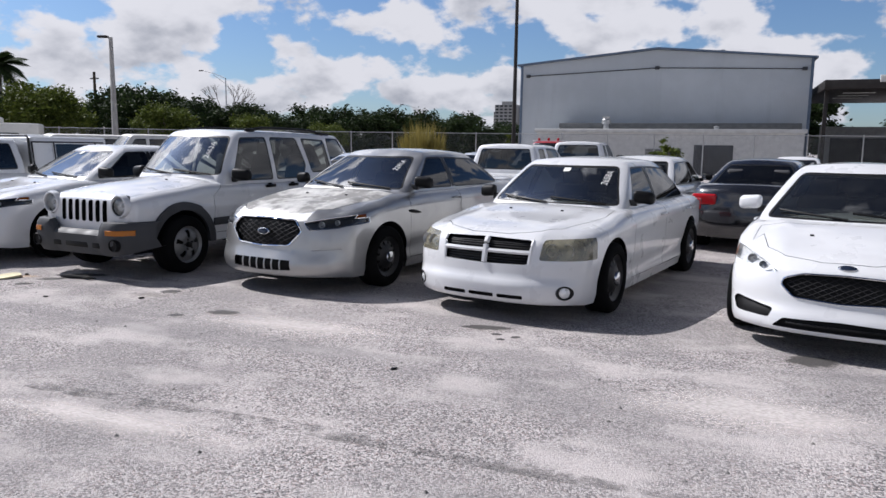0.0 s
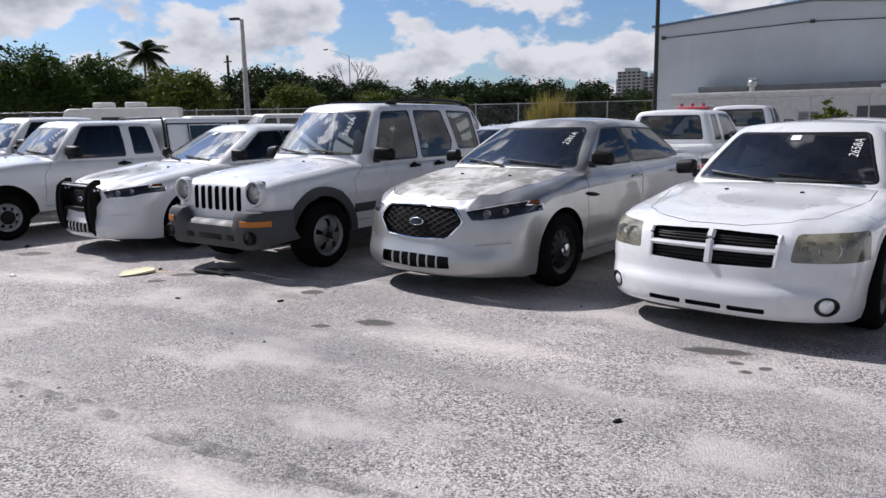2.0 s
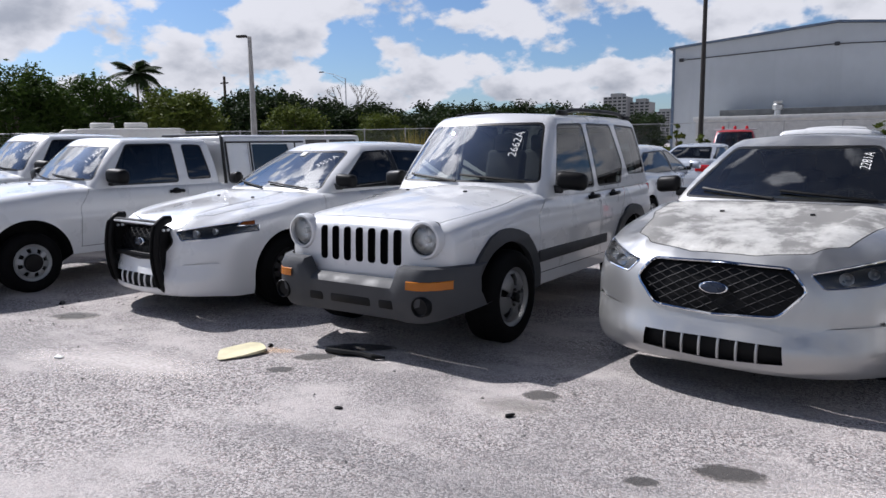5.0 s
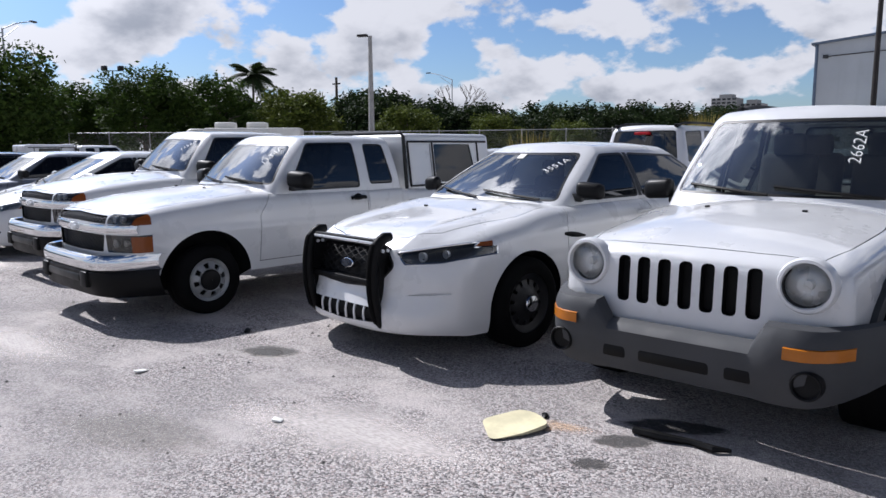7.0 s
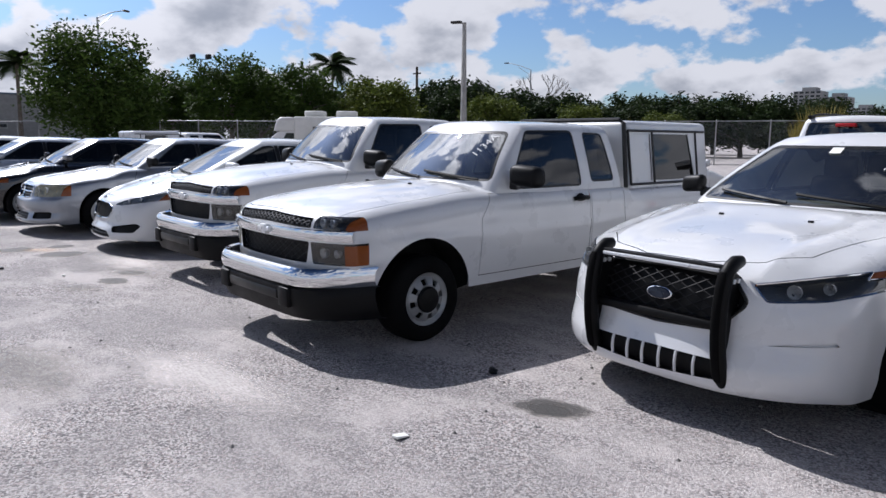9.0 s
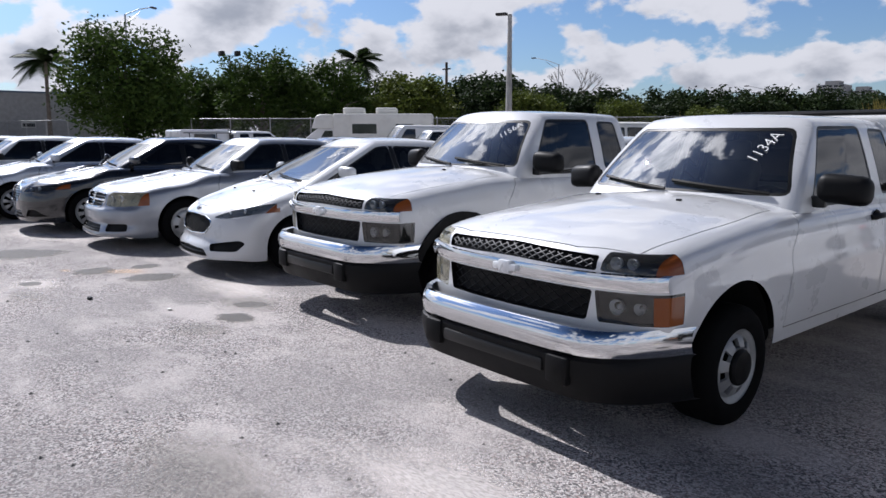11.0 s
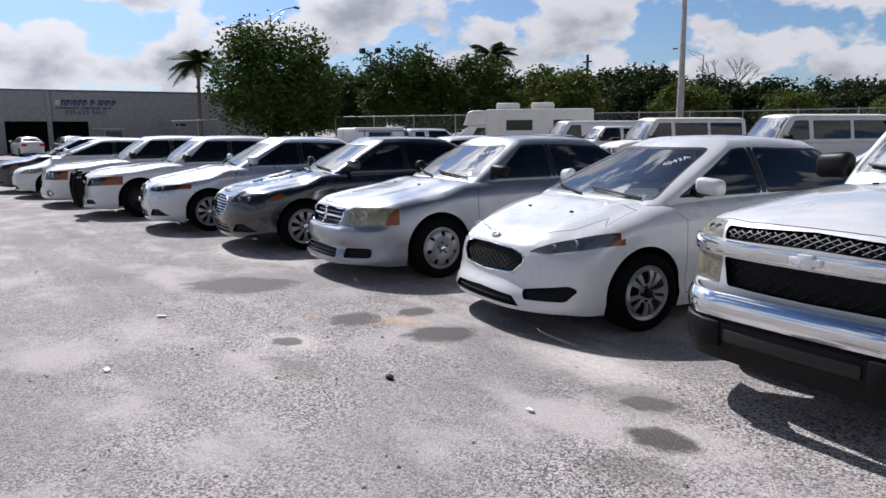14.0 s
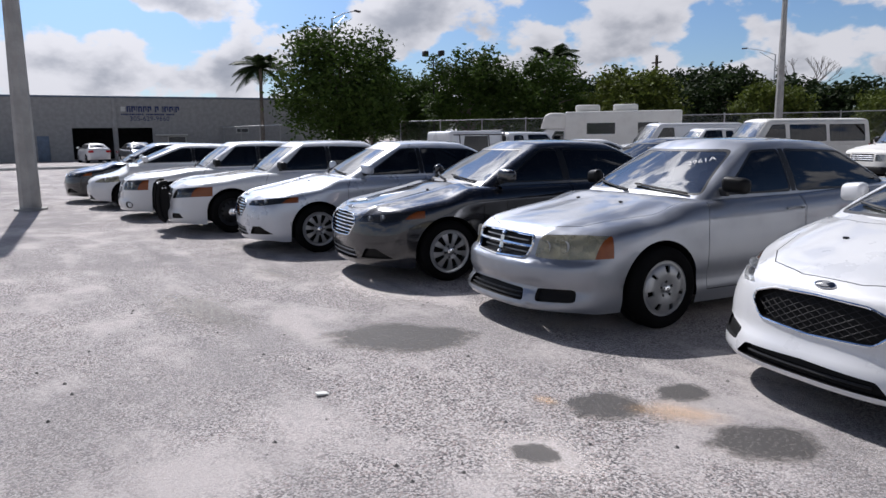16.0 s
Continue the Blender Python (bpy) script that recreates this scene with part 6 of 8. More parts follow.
VAN = dict(W=0.99, y0=-0.85, y1=4.65, wb=3.5, wr=0.37, arch=0.43, hub_x=0.94, category="van", bot=[(-0.85, 0.42), (4.65, 0.42)],
           edge=[(-0.85, 1.02), (-0.4, 1.12), (0.25, 1.2), (4.65, 1.2)], mid=[(-0.85, 1.06), (-0.4, 1.18), (0.25, 1.24), (4.65, 1.2)],
           plan=[(-0.85, 0.90), (0.0, 0.97), (4.65, 0.97)], side=[(0.0, 0.97), (0.5, 1.0), (1.0, 0.97)],
           nose=[(0.4, 0.0), (0.9, 0.02), (1.2, 0.1)], sweep=(0.10, 4.0), nose_len=0.8, r=(0.09, 0.09, 0.07), tail=[(0.3, 0.0), (1.1, 0.0)], res=1.6,
           cab=dict(wb=0.95, wr=0.80, z0=1.18, z1=2.08, f0=0.10, f1=0.72, r1=4.58, r0=4.62, peak=2.4, arc=0.02, crown=0.05, fb=0.03, rb=0.0, wrap=0.12, wrapr=0.03, taper=0.0, pow=1.3, r=(0.12, 0.09, 0.11)),
           hood=[(0.8, 0.06), (0.8, -0.4), (0.6, -0.68), (0.3, -0.70)], hood_min=0.95, mirror_y=0.55, mirror_z=1.25, handle_z=1.1, mirror_m=M_BLACK, mirror_big=1.3,
           front=(van_front,), wheel="truck", rows=2, box_tail=True, seat=M_SEATG,
           windows=[[(0.50, 1.26), (0.92, 1.86), (1.40, 1.87), (1.40, 1.26)], [(1.55, 1.28), (1.55, 1.86), (2.9, 1.86), (2.9, 1.28)], [(3.02, 1.28), (3.02, 1.86), (4.35, 1.86), (4.35, 1.28)]],
           doors=[[(0.47, 0.5), (1.46, 0.5), (1.46, 1.2), (0.5, 1.2)]], tail_z=1.1)
BACKROW = "vans parked along the back of the lot"
s = spec(VAN, paint=M_CREAM)
van = build_car("passenger_van", "white passenger van with long side windows", s, M_CREAM, pose(-31.6, 26.9, 0, 0, 0, -26), BACKROW)
s = spec(VAN, paint=M_WHITE, windows=VAN["windows"][:1])
cargo = build_car("cargo_van", "white windowless cargo van", s, M_WHITE, pose(-37.6, 28.6, 0, 0, 0, -26), BACKROW)
tagged(copy_thing(van, pose(-26.3, 26.6, 0, 0, 0, -26)), "white passenger van parked beside another", "", BACKROW)
park_copy(CARS["pickup2"], "white pickup parked among the vans", -34.6, 27.0, -26)
park_copy(CARS["fusion_pale"], "pale saloon parked among the vans", -22.4, 27.4, -20)
s = spec(VAN, paint=M_RED, windows=VAN["windows"][:1], mirror_m=M_CHROME)
red = build_car("fire_truck", "small red and white fire truck by the fence", s, M_RED, pose(-8.6, 38.0, 0, 0, 0, 5), BACKROW)
bm = box_bm(-0.9, 0.9, 1.2, 4.6, 2.06, 2.12, bevel=0.02)
rack = part("roof_rack", bm, M_WHITE, red, "white roof deck")
for x in (-0.5, 0.0, 0.5):
    part("beacon", lathe_bm([(0.07, 2.1), (0.07, 2.2), (0.04, 2.24), (0.001, 2.25)], 12, "z", (x, 0.95, 0)), M_REDLENS, red, "red beacon")
sc = copy_thing(cargo, pose(6.6, 31.5, 0, 0, 0, -82))
tagged(sc, "white cargo van standing across the lot", "", BACKROW)


def camper():
    """A cab-chassis camper: tall box with a cab-over brow, van cab, awning rail and two roof units."""
    root = thing("camper", "old white camper with two rooftop air conditioners", "camper", "", "", pose(-44.9, 30.2, 0, 0, 0, -47))
    p, f = rounded_box_grid((-1.15, 0.9, 0.55), (1.15, 6.6, 2.78), (0.10, 0.10, 0.10), (0.4, 0.5, 0.4))
    box = bm_from(p, f)
    for sg in (1, -1):
        for y0, y1 in ((2.2, 3.4), (4.3, 5.3)):
            fs = carve(box, [(y0, 1.65), (y1, 1.65), (y1, 2.2), (y0, 2.2)], "side", lambda c, n: c.x * sg > 0.5)
            if fs:
                g = take(box, fs)
                sink(g, 0.02)
                part("side_window", g, M_TINT, root)
    part("coach_body", box, M_CREAM, root, "white ribbed coach body")
    p, f = rounded_box_grid((-1.1, -0.35, 1.95), (1.1, 1.0, 2.74), (0.16, 0.30, 0.22), (0.3, 0.25, 0.2))
    p[:, 1] += np.clip((p[:, 2] - 1.95) / 0.8, 0, 1) * 0.25 * (p[:, 1] < 0.3)
    brow = bm_from(p, f)
    bmesh.ops.holes_fill(brow, edges=[e for e in brow.edges if e.is_boundary])
    part("cab_over", brow, M_CREAM, root, "rounded cab-over brow")
    p, f = rounded_box_grid((-0.95, -1.0, 0.5), (0.95, 1.0, 1.96), (0.1, 0.12, 0.1), (0.2, 0.2, 0.15))
    p[:, 1] += np.clip((p[:, 2] - 1.15) / 0.8, 0, 1) * 0.95 * np.clip((0.4 - p[:, 1]) / 1.2, 0, 1)
    cabb = bm_from(p, f)
    fs = carve(cabb, [(-0.78, 1.25), (0.78, 1.25), (0.72, 1.85), (-0.72, 1.85)], "front", lambda c, n: n.y < -0.1 and c.y < 0.6)
    if fs:
        g = take(cabb, fs)
        sink(g, 0.01)
        part("windshield", g, M_TINT, root)
    for sg in (1, -1):
        fs = carve(cabb, [(0.05, 1.25), (0.85, 1.25), (0.85, 1.82), (0.4, 1.82)], "side", lambda c, n: c.x * sg > 0.3)
        if fs:
            g = take(cabb, fs)
            sink(g, 0.01)
            part("side_window", g, M_TINT, root)
    part("van_cab", cabb, M_WHITE, root)
    for y in (2.0, 3.9):
        b = bmesh.new()
        add_box(b, -0.42, 0.42, y - 0.62, y + 0.62, 2.78, 3.14, 0.11, 3)
        ac = part("air_conditioner", b, M_CREAM, root, "white rooftop air conditioner")
        for k in range(5):
            part("louvre", box_bm(0.36, 0.388, y - 0.35 + 0.16 * k, y - 0.25 + 0.16 * k, 2.86, 2.97, bevel=0.008), M_GREYPL, ac)
    for k in range(5):
        part("marker_lamp", box_bm(-0.7 + 0.35 * k - 0.05, -0.7 + 0.35 * k + 0.05, 0.02, 0.10, 2.64, 2.69, bevel=0.012), M_AMBER, root, "amber roof marker")
    meshes = make_wheel_meshes("truck", 0.38, 0.24)
    for y in (0.0, 4.9):
        for sg in (1, -1):
            w = part_again("wheel", meshes[0][1], root, Matrix.Translation((sg * 0.98, y, 0.38)) @ Matrix.Rotation(math.pi if sg < 0 else 0.0, 4, "Z"))
            for nm, me in meshes[1:]:
                part_again(nm, me, w)
    part("chassis", box_bm(-0.8, 0.8, -0.8, 6.4, 0.35, 0.58), M_UNDER, root)


camper()

# ---- ground ----


def ground_mat():
    """Old sun-bleached asphalt: pale aggregate in grey binder, sandy films, darker worn fields."""
    b = Mat("weathered_asphalt")
    big = b.noise(0.30, 6, 0.62, None, True)
    mid = b.noise(1.7, 6, 0.65, None, True)
    base = b.mix(b.ramp(big, 0.36, 0.64), (0.235, 0.220, 0.218), (0.43, 0.40, 0.388))
    base = b.mix(b.ramp(mid, 0.38, 0.66, 0.0, 0.55), base, (0.37, 0.345, 0.335))
    st = b.voronoi(95)
    st2 = b.voronoi(230)
    hue = b.n.new("ShaderNodeSeparateColor")
    b.l.new(st.outputs["Color"], hue.inputs[0])
    stone = b.mix(b.ramp(hue.outputs[0], 0.0, 1.0), (0.045, 0.042, 0.044), (0.80, 0.745, 0.72))
    pink = b.mix(b.ramp(hue.outputs[1], 0.72, 0.95, 0.0, 0.5), stone, (0.54, 0.39, 0.35))
    rub = b.ramp(b.noise(0.55, 5, 0.6, None, True), 0.40, 0.62, 0.38, 0.95)
    col = b.mix(rub, base, pink)
    col = b.mix(b.ramp(st2.outputs["Distance"], 0.25, 0.75, 0.0, 0.46), col, (0.095, 0.093, 0.096))
    sand = b.ramp(b.noise(0.9, 6, 0.6, (1.0, 1.6, 1.0), True), 0.46, 0.68, 0.0, 0.72)
    col = b.mix(sand, col, (0.56, 0.515, 0.495))
    streak = b.ramp(b.noise(0.8, 4, 0.55, (0.15, 1.4, 1.0), True), 0.54, 0.7, 0.0, 0.4)
    col = b.mix(streak, col, (0.17, 0.165, 0.168))
    h = b.math("ADD", b.math("MULTIPLY", st.outputs["Distance"], -0.6), b.math("MULTIPLY", st2.outputs["Distance"], -0.5))
    return b.pbr(col, 0.88, 0, b.bump(h, 0.75, 0.012), 0, 0.35)


bm = bmesh.new()
bmesh.ops.create_grid(bm, x_segments=40, y_segments=40, size=1800)
tagged(part("ground", bm, ground_mat(), None, "", False), "sun-bleached grey asphalt with sand and oil stains", "ground", "", "structure")


def stain_mat(name, col, strength, soft=0.35):
    b = Mat(name)
    ln = b.n.new("ShaderNodeVectorMath")
    ln.operation = "LENGTH"
    b.l.new(b.co, ln.inputs[0])
    wob = b.math("MULTIPLY", b.math("SUBTRACT", b.noise(1.6, 6, 0.65), 0.5), 0.9)
    r = b.math("ADD", ln.outputs["Value"], wob)
    spot = b.ramp(b.noise(14, 4, 0.6), 0.3, 0.62, 0.74, 1.0)
    a = b.math("MULTIPLY", b.ramp(r, 0.78 - soft, 0.78, strength, 0.0), spot)
    return b.pbr(b.mix(b.ramp(b.noise(40, 3), 0.4, 0.6), col, tuple(c * 1.5 for c in col)), 0.75, 0, None, 0, 0.3, 0.05, a)


M_OIL = stain_mat("oil_stain", (0.035, 0.034, 0.034), 0.92, 0.25)
M_DAMP = stain_mat("grey_damp_stain", (0.040, 0.038, 0.037), 0.97, 0.3)
M_FAINT = stain_mat("faint_stain", (0.10, 0.095, 0.09), 0.6, 0.6)
M_RUSTST = stain_mat("rust_stain", (0.40, 0.24, 0.11), 0.45, 0.7)
M_PALE = stain_mat("pale_sand_patch", (0.46, 0.43, 0.41), 0.6, 0.7)
disc = bmesh.new()
bmesh.ops.create_circle(disc, cap_ends=True, segments=40, radius=1.15)
STAIN = bpy.data.meshes.new("stain")
disc.to_mesh(STAIN)
disc.free()
LAYER = [0.003]


def stain(mat, label, x, y, rx, ry, turn=0.0):
    me = STAIN.copy()
    me.materials.append(mat)
    ob = new("ground_stain", me)
    LAYER[0] += 0.0003
    ob.matrix_basis = pose(x, y, LAYER[0], 0, 0, turn) @ Matrix.Diagonal((rx, ry, 1, 1))
    ob.visible_shadow = False
    return tagged(ob, label, "stain", "stains on the asphalt", "structure")


O, D, F = "dark oil stain on the asphalt", "grey dried puddle stain on the asphalt", "faint grey stain on the asphalt"
for x, y, rx, ry, a in ((-3.6, 6.6, 1.6, 0.5, 0), (0.2, 5.9, 1.3, 0.6, 0), (-8.6, 6.6, 1.5, 0.5, 5), (-12.2, 6.3, 1.5, 0.5, 0), (-18.5, 6.55, 0.62, 0.42, 0), (-16.8, 7.9, 1.3, 0.5, 0), (-22.5, 7.8, 1.6, 0.5, 0), (-3.4, 4.25, 1.5, 0.25, 0), (-12.6, 4.9, 1.2, 0.5, 20)):
    stain(M_PALE, "pale sandy patch on the asphalt", x, y, rx, ry, a)
for x, y, rx, ry, a in ((-5.62, 7.35, 0.17, 0.13, 10), (-7.42, 7.01, 0.14, 0.09, 20), (-7.40, 7.36, 0.24, 0.12, 30), (-7.25, 7.72, 0.4, 0.14, 20), (-4.79, 6.49, 0.12, 0.07, 15), (-1.80, 7.05, 0.08, 0.05, 0),
                        (-1.62, 7.02, 0.07, 0.05, 40), (-1.72, 6.90, 0.06, 0.05, 0), (-18.52, 6.52, 0.20, 0.15, 10), (-16.05, 7.60, 0.25, 0.16, 30)):
    stain(M_OIL, O, x, y, rx, ry, a)
for x, y, rx, ry, a in ((-20.72, 7.05, 0.62, 0.85, -35), (-18.77, 7.26, 0.33, 0.33, 20), (-18.65, 7.80, 0.22, 0.26, 10), (-17.95, 7.55, 0.35, 0.42, -20), (-10.25, 7.37, 0.35, 0.2, 20), (-10.24, 7.34, 0.2, 0.14, 0), (0.68, 7.25, 0.3, 0.22, 10),
                        (-15.7, 7.25, 0.3, 0.2, 0), (-4.45, 6.75, 0.25, 0.13, 10), (-1.95, 7.23, 0.35, 0.12, 10)):
    stain(M_DAMP, D, x, y, rx, ry, a)
for x, y, rx, ry, a in ((-5.7, 7.1, 0.4, 0.25, 0), (-15.6, 6.85, 0.45, 0.3, 20), (-16.1, 7.6, 0.6, 0.4, 0), (-9.6, 5.9, 0.9, 0.4, 10), (-13.2, 5.6, 1.2, 0.5, -10), (-24.0, 7.2, 0.8, 0.3, 0), (-26.5, 7.6, 0.9, 0.3, 0), (-29.8, 7.5, 0.9, 0.3, 0), (-17.9, 6.3, 0.5, 0.3, 0), (-22.6, 6.0, 1.6, 0.5, 5)):
    stain(M_FAINT, F, x, y, rx, ry, a)
for x, y, rx, ry, a in ((-19.02, 7.03, 0.16, 0.1, 0), (-18.45, 7.5, 0.45, 0.25, 30), (-7.75, 7.33, 0.3, 0.12, 10)):
    stain(M_RUSTST, "orange rust stain on the asphalt", x, y, rx, ry, a)
# a joint between two layers of paving
bm = bmesh.new()
rows = []
for i in range(140):
    x = -9 + 0.1 * i
    w = 0.045 + 0.04 * noise.noise((x * 1.7, 0, 0))
    yy = 4.55 + 0.05 * noise.noise((x * 0.6, 3, 0)) + 0.02 * noise.noise((x * 4, 9, 0))
    rows.append((bm.verts.new((x, yy - w, 0.0035)), bm.verts.new((x, yy + w * 1.6, 0.0035))))
for a, b in zip(rows, rows[1:]):
    bm.faces.new((a[0], b[0], b[1], a[1]))


def joint_mat():
    b = Mat("paving_joint")
    a = b.ramp(b.noise(5, 5, 0.7, None, True), 0.40, 0.66, 0.0, 0.5)
    return b.pbr(b.mix(b.noise(80), (0.06, 0.06, 0.06), (0.2, 0.19, 0.19)), 0.9, 0, None, 0, 0.3, 0.05, a)


tagged(part("paving_joint", bm, joint_mat(), None, "", False), "rough dark joint between two asphalt layers", "paving", "", "structure")

# litter
M_CARD = plain("yellowed_board", (0.60, 0.55, 0.36), 0.8, 0, 30, 0.2, 0.1)
bm = bmesh.new()
out = rounded([(-0.24, -0.17), (0.02, -0.20), (0.24, -0.16), (0.26, 0.05), (0.20, 0.16), (-0.12, 0.17)], 0.07)
bot = [bm.verts.new((a, b, 0.0)) for a, b in out]
topv = [bm.verts.new((a, b, 0.012 + 0.012 * math.sin(6 * a))) for a, b in out]
bm.faces.new(topv)
for i in range(len(out)):
    bm.faces.new((bot[i - 1], bot[i], topv[i], topv[i - 1]))
ob = part("board_scrap", bm, M_CARD, None, "", False)
ob.matrix_basis = pose(-8.0, 7.18, 0.012, 0, 0, 62) @ Matrix.Diagonal((0.8, 0.8, 1, 1))
tagged(ob, "curled piece of yellowed board lying on asphalt", "scrap")
bm = tube_bm([(-7.40, 7.50, 0.022), (-7.25, 7.49, 0.025), (-7.1, 7.53, 0.02), (-6.98, 7.50, 0.024), (-6.90, 7.54, 0.018)], [0.02, 0.024, 0.018, 0.02, 0.01], 7)
tagged(part("stick", bm, M_BLACK), "dark broken strip of rubber on asphalt", "debris")
for x, y, w in ((-10.6, 6.51, 0.065), (-9.1, 6.47, 0.05), (-18.65, 5.28, 0.05), (-19.9, 6.0, 0.06), (-16.4, 7.0, 0.04)):
    bm = bmesh.new()
    add_box(bm, -w, w, -w * 0.6, w * 0.6, 0, 0.012, 0.004)
    for v in bm.verts:
        v.co.z += 0.02 * noise.noise(v.co * 20)
    bmesh.ops.scale(bm, vec=(0.62, 0.62, 0.8), verts=bm.verts[:])
    ob = part("paper_scrap", bm, M_PAPER)
    ob.matrix_basis = pose(x, y, 0.008, 0, 0, x * 77 % 180)
    tagged(ob, "crumpled white paper scrap on asphalt", "litter", "paper scraps on the lot")
for x, y, w in ((-17.36, 6.68, 0.05), (-7.91, 7.44, 0.04), (-10.9, 7.66, 0.06), (-2.2, 5.81, 0.03), (-5.65, 6.95, 0.035), (-6.6, 6.6, 0.03)):
    bm = bmesh.new()
    bmesh.ops.create_icosphere(bm, subdivisions=2, radius=1)
    for v in bm.verts:
        v.co = v.co * (1 + 0.5 * noise.noise(v.co * 1.7 + Vector((x, y, 0))))
        v.co = Vector((v.co.x * w, v.co.y * w * 0.5, (v.co.z + 0.8) * w * 0.3))
    ob = part("rubber_chip", bm, M_BLACK)
    ob.matrix_basis = pose(x, y, 0, 0, 0, x * 53 % 180)
    tagged(ob, "small black chip of rubber on asphalt", "debris", "rubber chips on the lot")
verts, faces = [], []
for i in range(700):
    x, y = random.uniform(-24, 2), random.uniform(4.0, 8.6)
    r = random.choice((0.006, 0.008, 0.01, 0.016))
    k = len(verts)
    h = r * random.uniform(0.6, 1.0)
    for j in range(5):
        a = j * 1.2566 + random.random() * 0.5
        verts.append((x + r * math.cos(a), y + r * math.sin(a), 0.0))
    verts.append((x, y, h))
    faces += [(k + j, k + (j + 1) % 5, k + 5) for j in range(5)]
me = bpy.data.meshes.new("gravel")
me.from_pydata(verts, [], faces)
me.materials.append(plain("loose_stone", (0.2, 0.19, 0.18), 0.9, 0, 30, 0.6, 0.1, 40))
tagged(new("gravel", me), "loose gravel scattered over the asphalt", "gravel", "", "stuff")

# ---- fence ----
M_GALV = plain("galvanised_steel", (0.36, 0.37, 0.38), 0.45, 0.7, 40, 0.2, 0.1)
M_WIRE = plain("fence_wire", (0.30, 0.31, 0.31), 0.5, 0.5, 40, 0.2, 0.0)


def fence(points, h, label):
    root = thing("chain_link_fence", label, "fence", "", "structure")
    me = None
    wv, wf = [], []
    for (xa, ya), (xb, yb) in zip(points, points[1:]):
        L = math.hypot(xb - xa, yb - ya)
        ux, uy = (xb - xa) / L, (yb - ya) / L
        n = int(L / 3.0)
        for i in range(n + 1):
            x, y = xa + ux * L * i / n, ya + uy * L * i / n
            if me is None:
                ob = part("post", lathe_bm([(0.04, 0.0), (0.04, h + 0.05), (0.045, h + 0.06), (0.001, h + 0.10)], 10, "z"), M_GALV, root)
                me = ob.data
                ob.matrix_basis = pose(x, y, 0)
            else:
                part_again("post", me, root, pose(x, y, 0))
        for z in (h, 0.06):
            part("rail", tube_bm([(xa, ya, z), (xb, yb, z)], 0.026, 8), M_GALV, root)
        t = 0.003
        for sg in (1, -1):
            d = 0.0
            while d < L:
                e = d + sg * h
                d0, d1, z0, z1 = d, e, 0.05, h
                if sg > 0 and e > L:
                    z1, d1 = h - (e - L), L
                if sg < 0 and e < 0:
                    z1, d1 = h + e, 0
                k = len(wv)
                for dd, zz in ((d0 - t, z0), (d0 + t, z0), (d1 + t, z1), (d1 - t, z1)):
                    wv.append((xa + ux * dd, ya + uy * dd, zz))
                wf.append((k, k + 1, k + 2, k + 3))
                d += 0.10
    m2 = bpy.data.meshes.new("wire_mesh")
    m2.from_pydata(wv, [], wf)
    m2.materials.append(M_WIRE)
    ob = new("wire_mesh", m2)
    ob.parent = root
    tagged(ob, "", "", "", "stuff")


fence([(-95, 22), (-66, 27), (-38, 46), (-14, 52.5), (24, 54)], 2.75, "galvanised chain-link fence with a top rail")

# ---- lamps and poles ----
M_CONC = plain("concrete_pole", (0.34, 0.335, 0.32), 0.85, 0, 40, 0.15, 0.2)
M_DARKM = plain("dark_bronze_metal", (0.03, 0.026, 0.024), 0.5, 0.4, 40, 0.2, 0.05)


def concrete_lamp(x, y, h, r0, r1, head, lean=0.0):
    root = thing("street_lamp", "tapered concrete lamp pole with a small head", "lamp", "lamp poles of the lot", "", pose(x, y, 0, 0, lean, 0))
    part("pole", lathe_bm([(r0, 0.0), (r0, 0.02), (r1, h), (0.001, h)], 8, "z"), M_CONC, root)
    bm = tube_bm([(0, 0, h - 0.12), (-0.25 * head[0], -0.25 * head[1], h + 0.02)], 0.035, 8)
    arm = part("arm", bm, M_DARKM, root)
    b = box_bm(-0.16, 0.16, -0.32, 0.32, -0.07, 0.07, bevel=0.04)
    ob = part("lamp_head", b, M_DARKM, arm)
    ob.matrix_basis = pose(-0.5 * head[0], -0.5 * head[1], h + 0.04, 0, 0, math.degrees(math.atan2(-head[0], head[1])))
    part("base_plate", lathe_bm([(r0 + 0.12, 0.0), (r0 + 0.12, 0.05), (r0, 0.06)], 16, "z"), M_CONC, root)


concrete_lamp(-35.9, 36.5, 8.15, 0.22, 0.11, (0.95, 0.3))
concrete_lamp(-35.2, 5.5, 7.9, 0.23, 0.13, (0.9, 0.4), 1.0)


def highway_lamp(x, y, h, reach, turn, label):
    root = thing("street_lamp", label, "lamp", "highway lamps beyond the fence", "", pose(x, y, 0, 0, 0, turn))
    part("pole", lathe_bm([(0.13, 0.0), (0.08, h)], 10, "z"), M_GALV, root)
    part("arm", tube_bm([(0, 0, h - 0.05), (-reach * 0.5, 0, h + 0.75), (-reach, 0, h + 1.25)], 0.05, 6), M_GALV, root)
    part("brace", tube_bm([(0, 0, h - 0.9), (-reach * 0.55, 0, h + 0.55)], 0.035, 6), M_GALV, root)
    part("lamp_head", box_bm(-reach - 0.75, -reach + 0.05, -0.16, 0.16, h + 1.18, h + 1.36, bevel=0.06), M_DARKM, root)


